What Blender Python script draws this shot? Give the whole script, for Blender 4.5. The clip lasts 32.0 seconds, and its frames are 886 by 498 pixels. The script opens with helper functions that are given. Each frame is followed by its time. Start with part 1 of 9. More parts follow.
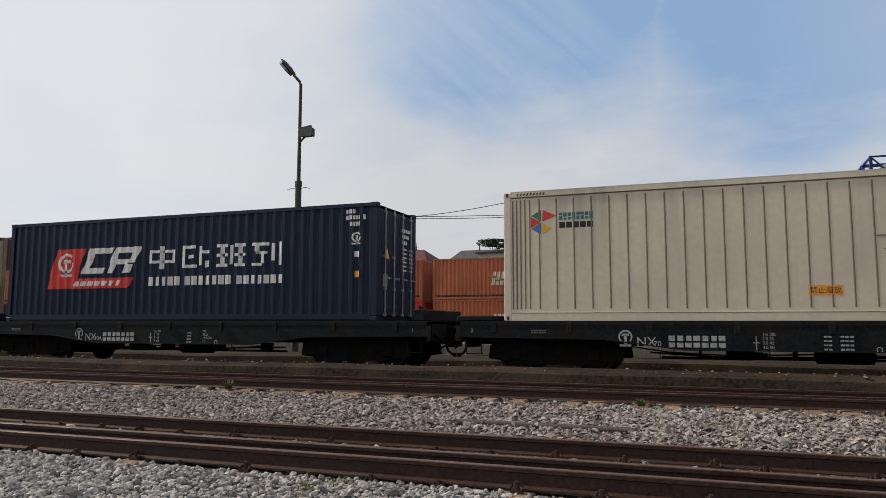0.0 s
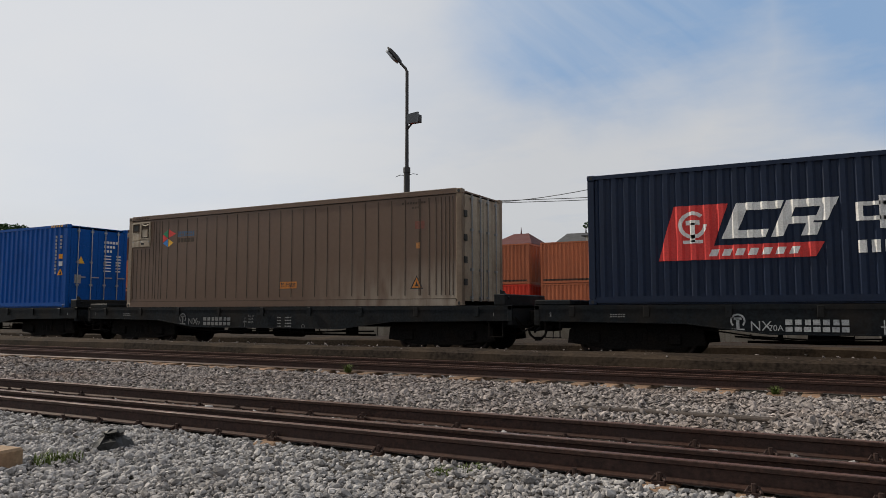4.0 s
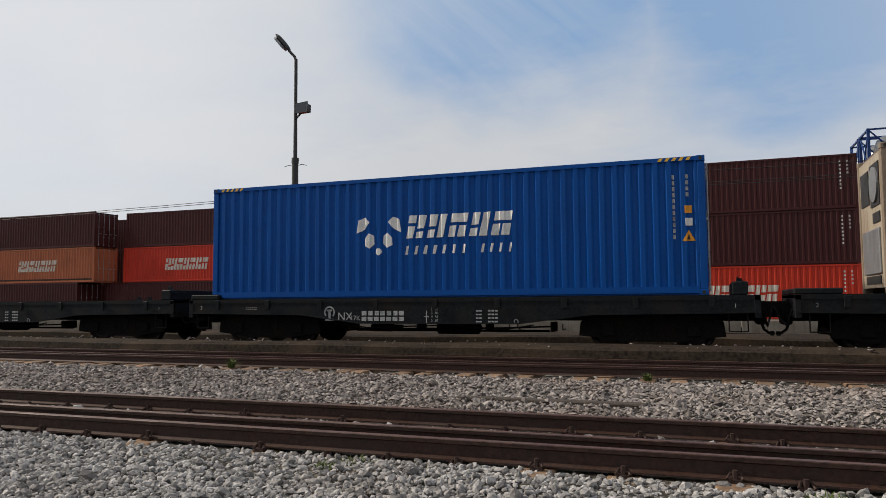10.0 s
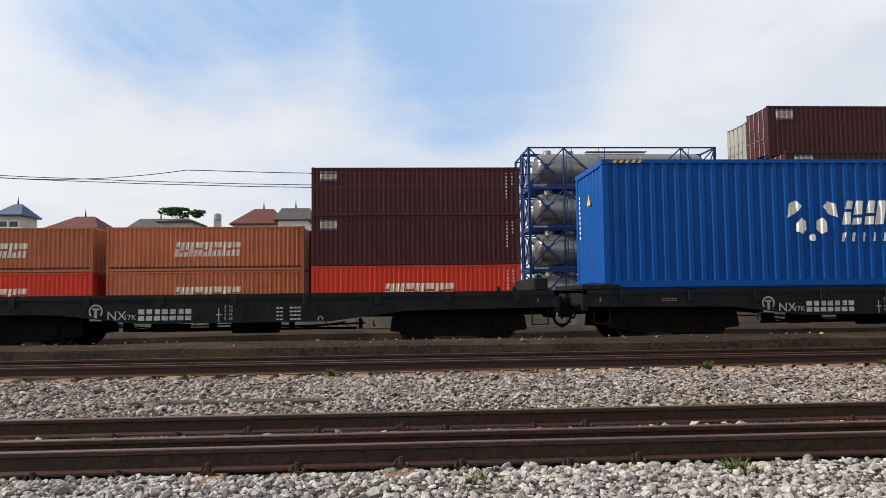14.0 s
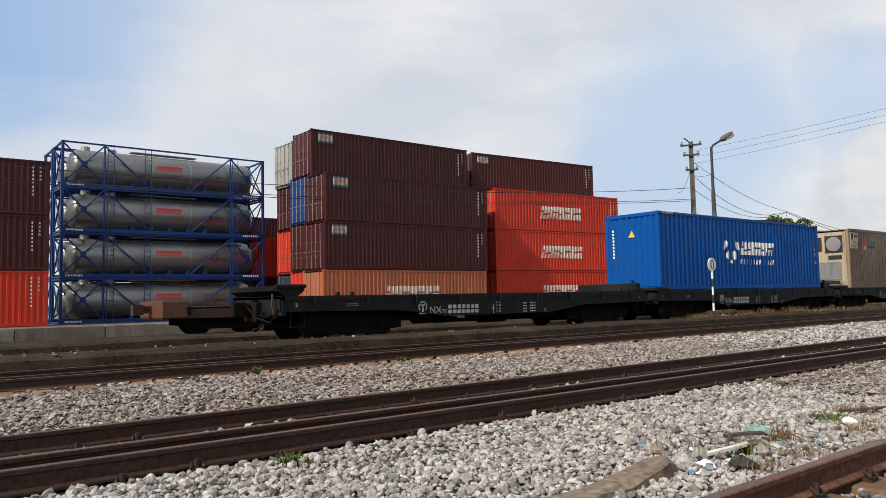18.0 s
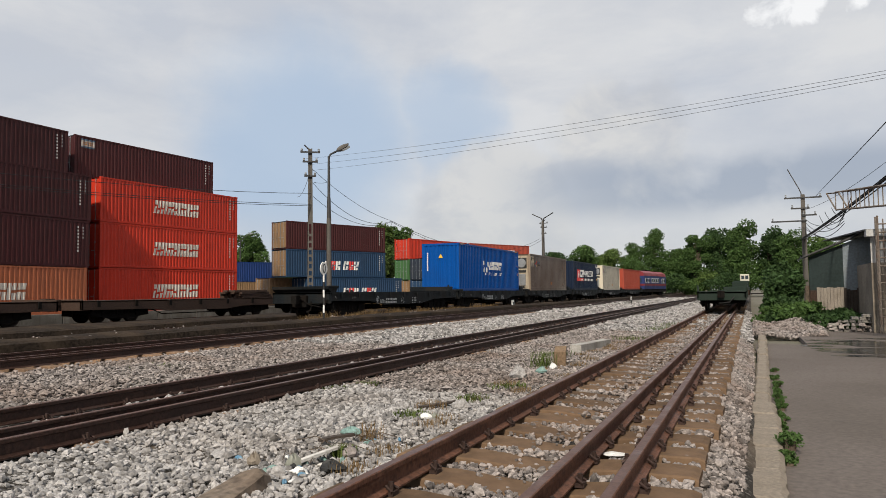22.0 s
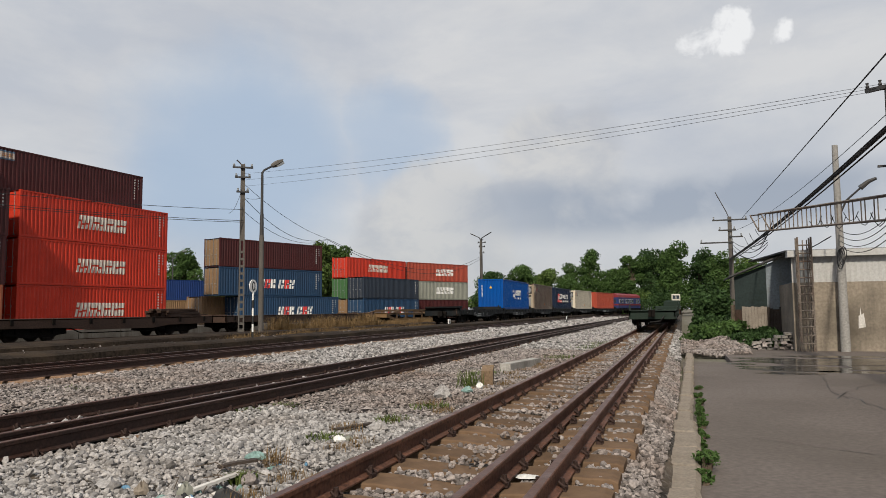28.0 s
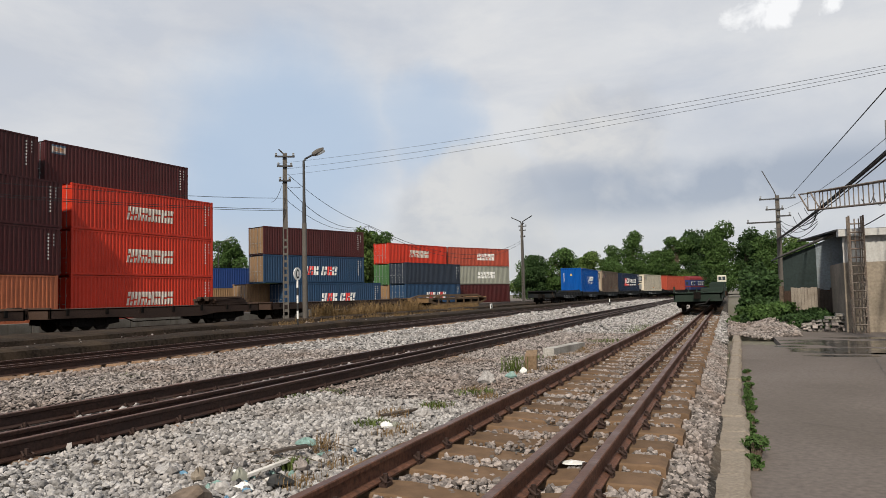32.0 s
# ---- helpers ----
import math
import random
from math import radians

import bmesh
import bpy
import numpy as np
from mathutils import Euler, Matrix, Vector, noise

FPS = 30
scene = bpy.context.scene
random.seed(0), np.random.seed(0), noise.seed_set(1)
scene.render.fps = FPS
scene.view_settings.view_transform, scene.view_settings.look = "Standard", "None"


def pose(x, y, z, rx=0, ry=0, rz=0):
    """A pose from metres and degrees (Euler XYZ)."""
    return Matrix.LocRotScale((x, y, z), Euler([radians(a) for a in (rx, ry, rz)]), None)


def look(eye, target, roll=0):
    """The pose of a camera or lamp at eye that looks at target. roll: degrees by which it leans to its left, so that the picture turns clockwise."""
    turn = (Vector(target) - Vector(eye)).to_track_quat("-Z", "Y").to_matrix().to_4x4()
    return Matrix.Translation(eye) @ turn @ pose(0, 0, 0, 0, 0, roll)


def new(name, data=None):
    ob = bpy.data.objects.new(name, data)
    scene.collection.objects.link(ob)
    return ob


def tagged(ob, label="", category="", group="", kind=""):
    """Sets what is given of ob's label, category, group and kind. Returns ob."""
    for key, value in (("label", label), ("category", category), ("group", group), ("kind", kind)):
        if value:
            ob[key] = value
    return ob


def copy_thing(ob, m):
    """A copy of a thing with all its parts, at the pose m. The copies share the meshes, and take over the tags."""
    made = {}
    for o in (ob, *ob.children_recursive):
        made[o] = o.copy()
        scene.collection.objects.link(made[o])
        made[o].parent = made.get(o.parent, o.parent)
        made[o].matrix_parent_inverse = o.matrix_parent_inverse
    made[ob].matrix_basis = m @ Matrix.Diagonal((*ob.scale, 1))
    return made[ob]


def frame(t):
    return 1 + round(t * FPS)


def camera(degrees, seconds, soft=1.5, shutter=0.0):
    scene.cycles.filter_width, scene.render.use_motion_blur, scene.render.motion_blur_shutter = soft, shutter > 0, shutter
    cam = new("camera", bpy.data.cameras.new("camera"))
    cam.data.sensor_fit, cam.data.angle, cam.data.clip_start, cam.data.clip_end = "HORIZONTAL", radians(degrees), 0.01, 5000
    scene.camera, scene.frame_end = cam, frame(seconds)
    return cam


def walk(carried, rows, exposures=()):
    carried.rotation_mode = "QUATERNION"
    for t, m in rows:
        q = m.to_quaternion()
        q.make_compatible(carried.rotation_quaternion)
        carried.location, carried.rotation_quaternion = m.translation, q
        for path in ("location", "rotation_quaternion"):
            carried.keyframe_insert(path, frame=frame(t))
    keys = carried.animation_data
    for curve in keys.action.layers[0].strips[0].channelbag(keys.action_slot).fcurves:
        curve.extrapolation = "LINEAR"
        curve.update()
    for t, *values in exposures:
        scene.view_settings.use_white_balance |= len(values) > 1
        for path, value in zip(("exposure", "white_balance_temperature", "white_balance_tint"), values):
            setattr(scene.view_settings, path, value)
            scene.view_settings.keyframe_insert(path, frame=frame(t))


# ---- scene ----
FOV = 62.356
cam = camera(FOV, 32.0, soft=0.25)

# seconds, eye x, y, z, turn to the right of +y, tilt up, roll
PATH = [
    (0.0, 0.163, -0.062, 1.034, -20.56, 6.01, 0.12),
    (0.5, 0.149, -0.060, 1.028, -23.09, 5.75, -0.95),
    (1.0, 0.161, -0.076, 1.019, -26.09, 4.93, 0.72),
    (1.5, 0.085, -0.072, 1.026, -27.05, 3.00, -0.35),
    (2.0, 0.052, -0.032, 1.035, -28.28, 4.47, -0.40),
    (2.5, 0.051, -0.064, 1.033, -32.60, 5.39, -0.03),
    (3.0, -0.060, -0.099, 1.037, -28.89, 5.58, -0.47),
    (3.5, -0.070, -0.073, 1.039, -29.27, 4.99, -0.24),
    (5.5, -0.100, 0.013, 1.038, -25.05, 3.89, 0.39),
    (6.0, -0.118, 0.013, 1.036, -25.29, 3.47, -0.31),
    (6.5, -0.109, 0.013, 1.029, -26.92, 3.15, -0.94),
    (7.0, -0.128, -0.004, 1.037, -29.95, 3.80, -0.80),
    (7.5, -0.121, 0.005, 1.036, -30.20, 3.79, -0.32),
    (8.0, -0.117, 0.003, 1.032, -29.52, 3.48, -0.26),
    (8.5, -0.094, -0.024, 1.033, -29.17, 3.90, -0.45),
    (9.0, -0.081, 0.011, 1.038, -27.09, 3.79, -0.07),
    (9.5, -0.083, 0.013, 1.042, -23.74, 4.02, 0.27),
    (10.0, -0.028, -0.030, 1.040, -20.11, 4.17, -0.39),
    (10.5, -0.027, -0.006, 1.043, -16.48, 4.09, -0.82),
    (11.0, -0.013, -0.001, 1.040, -12.05, 3.78, -0.23),
    (11.5, -0.069, 0.074, 1.040, -9.22, 3.60, -0.76),
    (12.0, -0.049, 0.013, 1.029, -9.73, 3.16, -1.15),
    (12.5, -0.042, 0.017, 1.034, -10.15, 2.66, -0.44),
    (13.0, -0.004, 0.006, 1.037, -7.22, 3.25, -0.49),
    (13.5, 0.023, 0.019, 1.043, -3.02, 3.51, -0.37),
    (14.0, 0.071, 0.021, 1.038, 3.49, 3.73, -0.69),
    (14.5, 0.114, 0.024, 1.034, 11.28, 2.85, -0.94),
    (15.0, 0.183, 0.013, 1.036, 20.78, 3.17, -1.61),
    (15.5, 0.232, 0.007, 1.034, 30.84, 2.81, -0.88),
    (17.5, -0.072, 0.080, 1.022, 37.87, 3.18, -1.49),
    (18.0, -0.101, -0.024, 1.011, 38.12, 3.90, -1.17),
    (18.5, -0.126, -0.032, 1.003, 42.14, 4.13, -0.92),
    (19.0, -0.121, -0.092, 1.007, 49.62, 4.98, -0.24),
    (19.5, -0.042, -0.069, 1.018, 55.21, 4.39, -0.49),
    (20.0, 0.012, -0.051, 1.042, 61.56, 3.37, -1.32),
    (20.5, 0.002, -0.066, 1.059, 64.15, 3.05, -1.07),
    (21.0, -0.005, -0.075, 1.075, 66.07, 2.90, -0.88),
    (21.5, -0.018, -0.091, 1.089, 68.15, 3.57, -0.77),
    (22.0, -0.024, -0.102, 1.109, 67.30, 3.36, -0.64),
    (22.5, 0.058, -0.137, 1.099, 64.64, 4.71, -0.86),
    (23.0, 0.156, -0.169, 1.095, 64.32, 3.69, -0.76),
    (23.5, 0.244, -0.207, 1.089, 67.97, 2.94, -1.17),
    (24.0, 0.343, -0.265, 1.095, 74.29, 3.11, -2.21),
    (24.5, 0.343, -0.238, 1.085, 78.39, 4.02, -2.65),
    (25.0, 0.328, -0.236, 1.096, 79.20, 4.58, -2.51),
    (25.5, 0.278, -0.220, 1.079, 77.59, 4.22, -1.37),
    (26.0, 0.220, -0.204, 1.082, 72.76, 6.73, -0.48),
    (26.5, 0.244, -0.224, 1.080, 72.07, 4.75, -1.47),
    (28.5, 0.289, -0.239, 1.086, 71.94, 4.77, -0.20),
    (29.0, 0.283, -0.233, 1.094, 71.87, 4.33, 0.25),
    (29.5, 0.280, -0.232, 1.089, 71.78, 3.78, 0.45),
    (30.0, 0.274, -0.266, 1.061, 71.46, 4.11, 0.36),
    (30.5, 0.299, -0.244, 1.094, 72.46, 3.66, -0.70),
    (31.0, 0.284, -0.249, 1.105, 72.76, 4.04, -1.06),
    (31.5, 0.249, -0.235, 1.107, 71.75, 3.86, -1.44),
    (32.0, 0.243, -0.232, 1.113, 68.79, 3.65, -1.28),
]


def eye_pose(x, y, z, turn, tilt, roll):
    a, b = radians(turn), radians(tilt)
    way = Vector((math.sin(a) * math.cos(b), math.cos(a) * math.cos(b), math.sin(b)))
    return look(Vector((x, y, z)), Vector((x, y, z)) + way, 0) @ pose(0, 0, 0, 0, 0, roll)


walk(cam, [(r[0], eye_pose(*r[1:])) for r in PATH],
     [(0, -0.17), (1.5, -0.18), (3, -0.3), (6, -0.2), (9, -0.24), (10.5, -0.2), (12, 0.0), (13, 0.1), (15, 0.35), (16.5, 0.3), (18, 0.12), (20, 0.0), (22, -0.1), (26, -0.22), (29, -0.2), (32, -0.06)])

# ---- light ----
SUN_TURN, SUN_UP = -96.0, 39.0      # degrees to the right of +y, degrees above the horizon
world = bpy.data.worlds.new("sky")
scene.world = world
world.use_nodes = True


def build_sky():
    nt = world.node_tree
    nt.nodes.clear()
    n = lambda kind, **kw: set_inputs(nt.nodes.new(kind), kw)
    out = n("ShaderNodeOutputWorld")
    bg = n("ShaderNodeBackground", Strength=0.10)
    sky = n("ShaderNodeTexSky")
    sky.sky_type, sky.sun_disc = "NISHITA", False
    sky.sun_elevation, sky.sun_rotation = radians(SUN_UP), radians(SUN_TURN)
    sky.air_density, sky.dust_density, sky.ozone_density = 1.0, 1.5, 1.5
    co = n("ShaderNodeTexCoord")
    sep = n("ShaderNodeSeparateXYZ")
    nt.links.new(co.outputs["Generated"], sep.inputs[0])
    up = n("ShaderNodeMath")
    up.operation = "MAXIMUM"
    up.inputs[1].default_value = 0.0
    nt.links.new(sep.outputs["Z"], up.inputs[0])
    lift = n("ShaderNodeMath")
    lift.operation = "ADD"
    lift.inputs[1].default_value = 0.16
    nt.links.new(up.outputs[0], lift.inputs[0])
    flat = n("ShaderNodeVectorMath")
    flat.operation = "DIVIDE"
    comb = n("ShaderNodeCombineXYZ")
    for i in range(3):
        nt.links.new(lift.outputs[0], comb.inputs[i])
    nt.links.new(co.outputs["Generated"], flat.inputs[0])
    nt.links.new(comb.outputs[0], flat.inputs[1])

    def noise_node(scale, detail, rough, shift):
        m = n("ShaderNodeMapping")
        m.inputs["Location"].default_value = shift
        m.inputs["Scale"].default_value = (1.0, 1.25, 0.6)
        t = n("ShaderNodeTexNoise", Scale=scale, Detail=detail, Roughness=rough)
        nt.links.new(flat.outputs[0], m.inputs[0])
        nt.links.new(m.outputs[0], t.inputs["Vector"])
        return t.outputs["Fac"]

    def ramp(value, *stops):
        r = n("ShaderNodeValToRGB")
        e = r.color_ramp.elements
        while len(e) < len(stops):
            e.new(0.5)
        for el, (p, c) in zip(e, stops):
            el.position, el.color = p, (*c, 1)
        nt.links.new(value, r.inputs[0])
        return r.outputs[0]

    def mix(fac, a, b):
        m = n("ShaderNodeMix")
        m.data_type = "RGBA"
        for v, s in ((fac, m.inputs[0]), (a, m.inputs[6]), (b, m.inputs[7])):
            if isinstance(v, (float, tuple)):
                s.default_value = v
            else:
                nt.links.new(v, s)
        return m.outputs[2]

    def math_node(op, a, b):
        m = n("ShaderNodeMath")
        m.operation, m.use_clamp = op, True
        for v, sock in ((a, m.inputs[0]), (b, m.inputs[1])):
            if isinstance(v, (int, float)):
                sock.default_value = v
            else:
                nt.links.new(v, sock)
        return m.outputs[0]

    def region(turn, up_deg, inner, outer):
        """1 within inner degrees of a direction, fading to 0 at outer."""
        a, b = radians(turn), radians(up_deg)
        d = n("ShaderNodeVectorMath")
        d.operation = "DOT_PRODUCT"
        d.inputs[1].default_value = (math.sin(a) * math.cos(b), math.cos(a) * math.cos(b), math.sin(b))
        nt.links.new(co.outputs["Generated"], d.inputs[0])
        r = n("ShaderNodeMapRange")
        r.interpolation_type = "SMOOTHSTEP"
        r.inputs["From Min"].default_value, r.inputs["From Max"].default_value = math.cos(radians(outer)), math.cos(radians(inner))
        nt.links.new(d.outputs["Value"], r.inputs[0])
        return r.outputs[0]

    def band_noise(scale, stretch, shift, detail=7, rough=0.55):
        m = n("ShaderNodeMapping")
        m.inputs["Location"].default_value = shift
        m.inputs["Scale"].default_value = stretch
        t = n("ShaderNodeTexNoise", Scale=scale, Detail=detail, Roughness=rough, Distortion=0.3)
        nt.links.new(co.outputs["Generated"], m.inputs[0])
        nt.links.new(m.outputs[0], t.inputs["Vector"])
        return t.outputs["Fac"]

    def ragged(turn, up_deg, inner, outer, amount, scale, shift=(0, 0, 0)):
        """The same, with an edge torn by noise."""
        a, b = radians(turn), radians(up_deg)
        m = n("ShaderNodeMapping")
        m.inputs["Location"].default_value = shift
        t = n("ShaderNodeTexNoise", Scale=scale, Detail=9, Roughness=0.58)
        nt.links.new(co.outputs["Generated"], m.inputs[0])
        nt.links.new(m.outputs[0], t.inputs["Vector"])
        w = n("ShaderNodeVectorMath")
        w.operation = "MULTIPLY_ADD"
        w.inputs[1].default_value = (amount,) * 3
        nt.links.new(t.outputs["Color"], w.inputs[0])
        nt.links.new(co.outputs["Generated"], w.inputs[2])
        o = n("ShaderNodeVectorMath")
        o.operation = "SUBTRACT"
        o.inputs[1].default_value = (amount / 2,) * 3
        nt.links.new(w.outputs[0], o.inputs[0])
        k = n("ShaderNodeVectorMath")
        k.operation = "NORMALIZE"
        nt.links.new(o.outputs[0], k.inputs[0])
        d = n("ShaderNodeVectorMath")
        d.operation = "DOT_PRODUCT"
        d.inputs[1].default_value = (math.sin(a) * math.cos(b), math.cos(a) * math.cos(b), math.sin(b))
        nt.links.new(k.outputs[0], d.inputs[0])
        r = n("ShaderNodeMapRange")
        r.interpolation_type = "SMOOTHSTEP"
        r.inputs["From Min"].default_value, r.inputs["From Max"].default_value = math.cos(radians(outer)), math.cos(radians(inner))
        nt.links.new(d.outputs["Value"], r.inputs[0])
        return r.outputs[0]

    # thin white veil with a clear opening ahead
    wisps = noise_node(0.8, 6, 0.6, (3.1, 0.4, 0))
    veil = ramp(wisps, (0.30, (0.55, 0.55, 0.55)), (0.58, (1, 1, 1)))
    opening = math_node("MAXIMUM", ragged(-14, 27, 7, 16, 0.16, 3.5), math_node("MULTIPLY", ragged(7, 22, 6, 14, 0.16, 3.5), 0.85))
    opening = math_node("MAXIMUM", opening, math_node("MULTIPLY", ragged(-52, 11, 1, 9, 0.2, 4.0, (1, 2, 0)), 0.35))
    thin = ramp(noise_node(1.3, 7, 0.6, (0.2, 3.0, 0)), (0.34, (0.55, 0.55, 0.55)), (0.58, (1, 1, 1)))
    veil = math_node("SUBTRACT", veil, math_node("MULTIPLY", opening, thin))
    c = mix(veil, (3.1, 4.75, 7.3, 1.0), (7.3, 7.4, 7.6, 1.0))
    c = mix(math_node("MULTIPLY", region(-62, 24, 8, 42), 0.8), c, (9.3, 9.4, 9.6, 1.0))
    # one wisp of high cloud, slanting down to the right
    turn = n("ShaderNodeVectorRotate")
    turn.rotation_type = "Y_AXIS"
    turn.inputs["Angle"].default_value = radians(-40)
    nt.links.new(co.outputs["Generated"], turn.inputs["Vector"])
    m = n("ShaderNodeMapping")
    m.inputs["Scale"].default_value = (0.6, 1.0, 3.0)
    nt.links.new(turn.outputs[0], m.inputs[0])
    t = n("ShaderNodeTexNoise", Scale=2.6, Detail=8, Roughness=0.58, Distortion=0.5)
    nt.links.new(m.outputs[0], t.inputs["Vector"])
    streak = math_node("MULTIPLY", ramp(t.outputs["Fac"], (0.46, (0, 0, 0)), (0.64, (1, 1, 1))), region(-24, 20, 4, 20))
    c = mix(math_node("MULTIPLY", streak, 0.30), c, (8.2, 8.25, 8.3, 1.0))
    right = region(80, 18, 30, 75)
    grey = ramp(band_noise(2.2, (1, 1, 3.4), (2.0, 1.0, 0.5)), (0.36, (0, 0, 0)), (0.60, (1, 1, 1)))
    puffs = ramp(band_noise(3.0, (1, 1, 2.4), (5.0, 0.2, 1.5), 9, 0.58), (0.36, (6.3, 6.6, 7.2)), (0.58, (8.4, 8.35, 8.3)))
    c = mix(math_node("MULTIPLY", right, 0.85), c, puffs)
    c = mix(math_node("MULTIPLY", math_node("MULTIPLY", right, grey), 0.32), c, (5.8, 6.05, 6.6, 1.0))
    # pale blue gap over the yard, then a bank of heaped cloud
    gap = math_node("MAXIMUM", ragged(56, 11, 3, 11, 0.14, 5.0, (2, 0, 1)), math_node("MULTIPLY", ragged(68, 13, 1, 5, 0.14, 6.0), 0.8))
    c = mix(math_node("MULTIPLY", gap, 0.85), c, (4.6, 5.9, 7.7, 1.0))
    heap = math_node("MAXIMUM", ragged(71.5, 5.5, 5.2, 7.2, 0.10, 9.0, (0, 1, 0)), ragged(81, 11, 3.6, 6.0, 0.13, 9.0, (3, 1, 0)))
    shade = ramp(band_noise(8.0, (1, 1, 1.6), (3.3, 0.6, 2.0), 9, 0.55), (0.40, (6.1, 6.25, 6.6)), (0.54, (7.6, 7.5, 7.35)))
    c = mix(math_node("MULTIPLY", heap, 0.9), c, shade)
    # low slate band with white tops behind the end of the line
    def height_band(lo0, lo1, hi1, hi0):
        v = []
        for a, b in ((lo0, lo1), (hi0, hi1)):
            r = n("ShaderNodeMapRange")
            r.interpolation_type = "SMOOTHSTEP"
            r.inputs["From Min"].default_value, r.inputs["From Max"].default_value = math.sin(radians(a)), math.sin(radians(b))
            nt.links.new(sep.outputs["Z"], r.inputs[0])
            v.append(r.outputs[0])
        return math_node("MULTIPLY", *v)

    swell = band_noise(5.0, (1, 1, 1.7), (0.4, 2.2, 0.9), 9, 0.52)
    slate = math_node("MULTIPLY", math_node("MULTIPLY", region(90, 8, 6, 20), height_band(4.5, 6.8, 8.6, 11.0)), ramp(swell, (0.36, (0, 0, 0)), (0.56, (1, 1, 1))))
    c = mix(math_node("MULTIPLY", slate, 0.95), c, (4.1, 4.6, 5.5, 1.0))
    puff = math_node("MAXIMUM", math_node("MAXIMUM", region(94.2, 19.7, 0.3, 2.5), region(91.9, 19.2, 0.2, 2.2)), region(97.4, 19.2, 0.1, 1.5))
    bright = ramp(math_node("ADD", math_node("MULTIPLY", puff, 0.45), math_node("SUBTRACT", math_node("MULTIPLY", band_noise(20.0, (1, 1, 1.2), (1, 1, 1), 9, 0.6), 1.1), 0.25)), (0.58, (0, 0, 0)), (0.74, (1, 1, 1)))
    bright = math_node("MULTIPLY", bright, ramp(puff, (0.05, (0, 0, 0)), (0.35, (1, 1, 1))))
    c = mix(bright, c, (10.5, 10.5, 10.5, 1.0))
    haze = n("ShaderNodeMapRange")
    for k, v in (("From Min", 0.0), ("From Max", 0.13), ("To Min", 0.75), ("To Max", 0.0)):
        haze.inputs[k].default_value = v
    nt.links.new(up.outputs[0], haze.inputs["Value"])
    c = mix(haze.outputs[0], c, (6.15, 6.35, 6.7, 1.0))
    # the rest of the light is the clear sky's
    c = mix(0.08, c, sky.outputs[0])
    nt.links.new(c, bg.inputs["Color"])
    nt.links.new(bg.outputs[0], out.inputs[0])


def set_inputs(node, values):
    for k, v in values.items():
        node.inputs[k].default_value = v
    return node


build_sky()
sun_lamp = bpy.data.lights.new("sun", "SUN")
sun_lamp.energy, sun_lamp.angle, sun_lamp.color = 4.5, radians(3.0), (1.0, 0.90, 0.75)
sun = new("sun", sun_lamp)
_a, _b = radians(SUN_TURN), radians(SUN_UP)
sun.matrix_world = look(Vector((math.sin(_a) * math.cos(_b), math.cos(_a) * math.cos(_b), math.sin(_b))) * 60, (0, 0, 0))


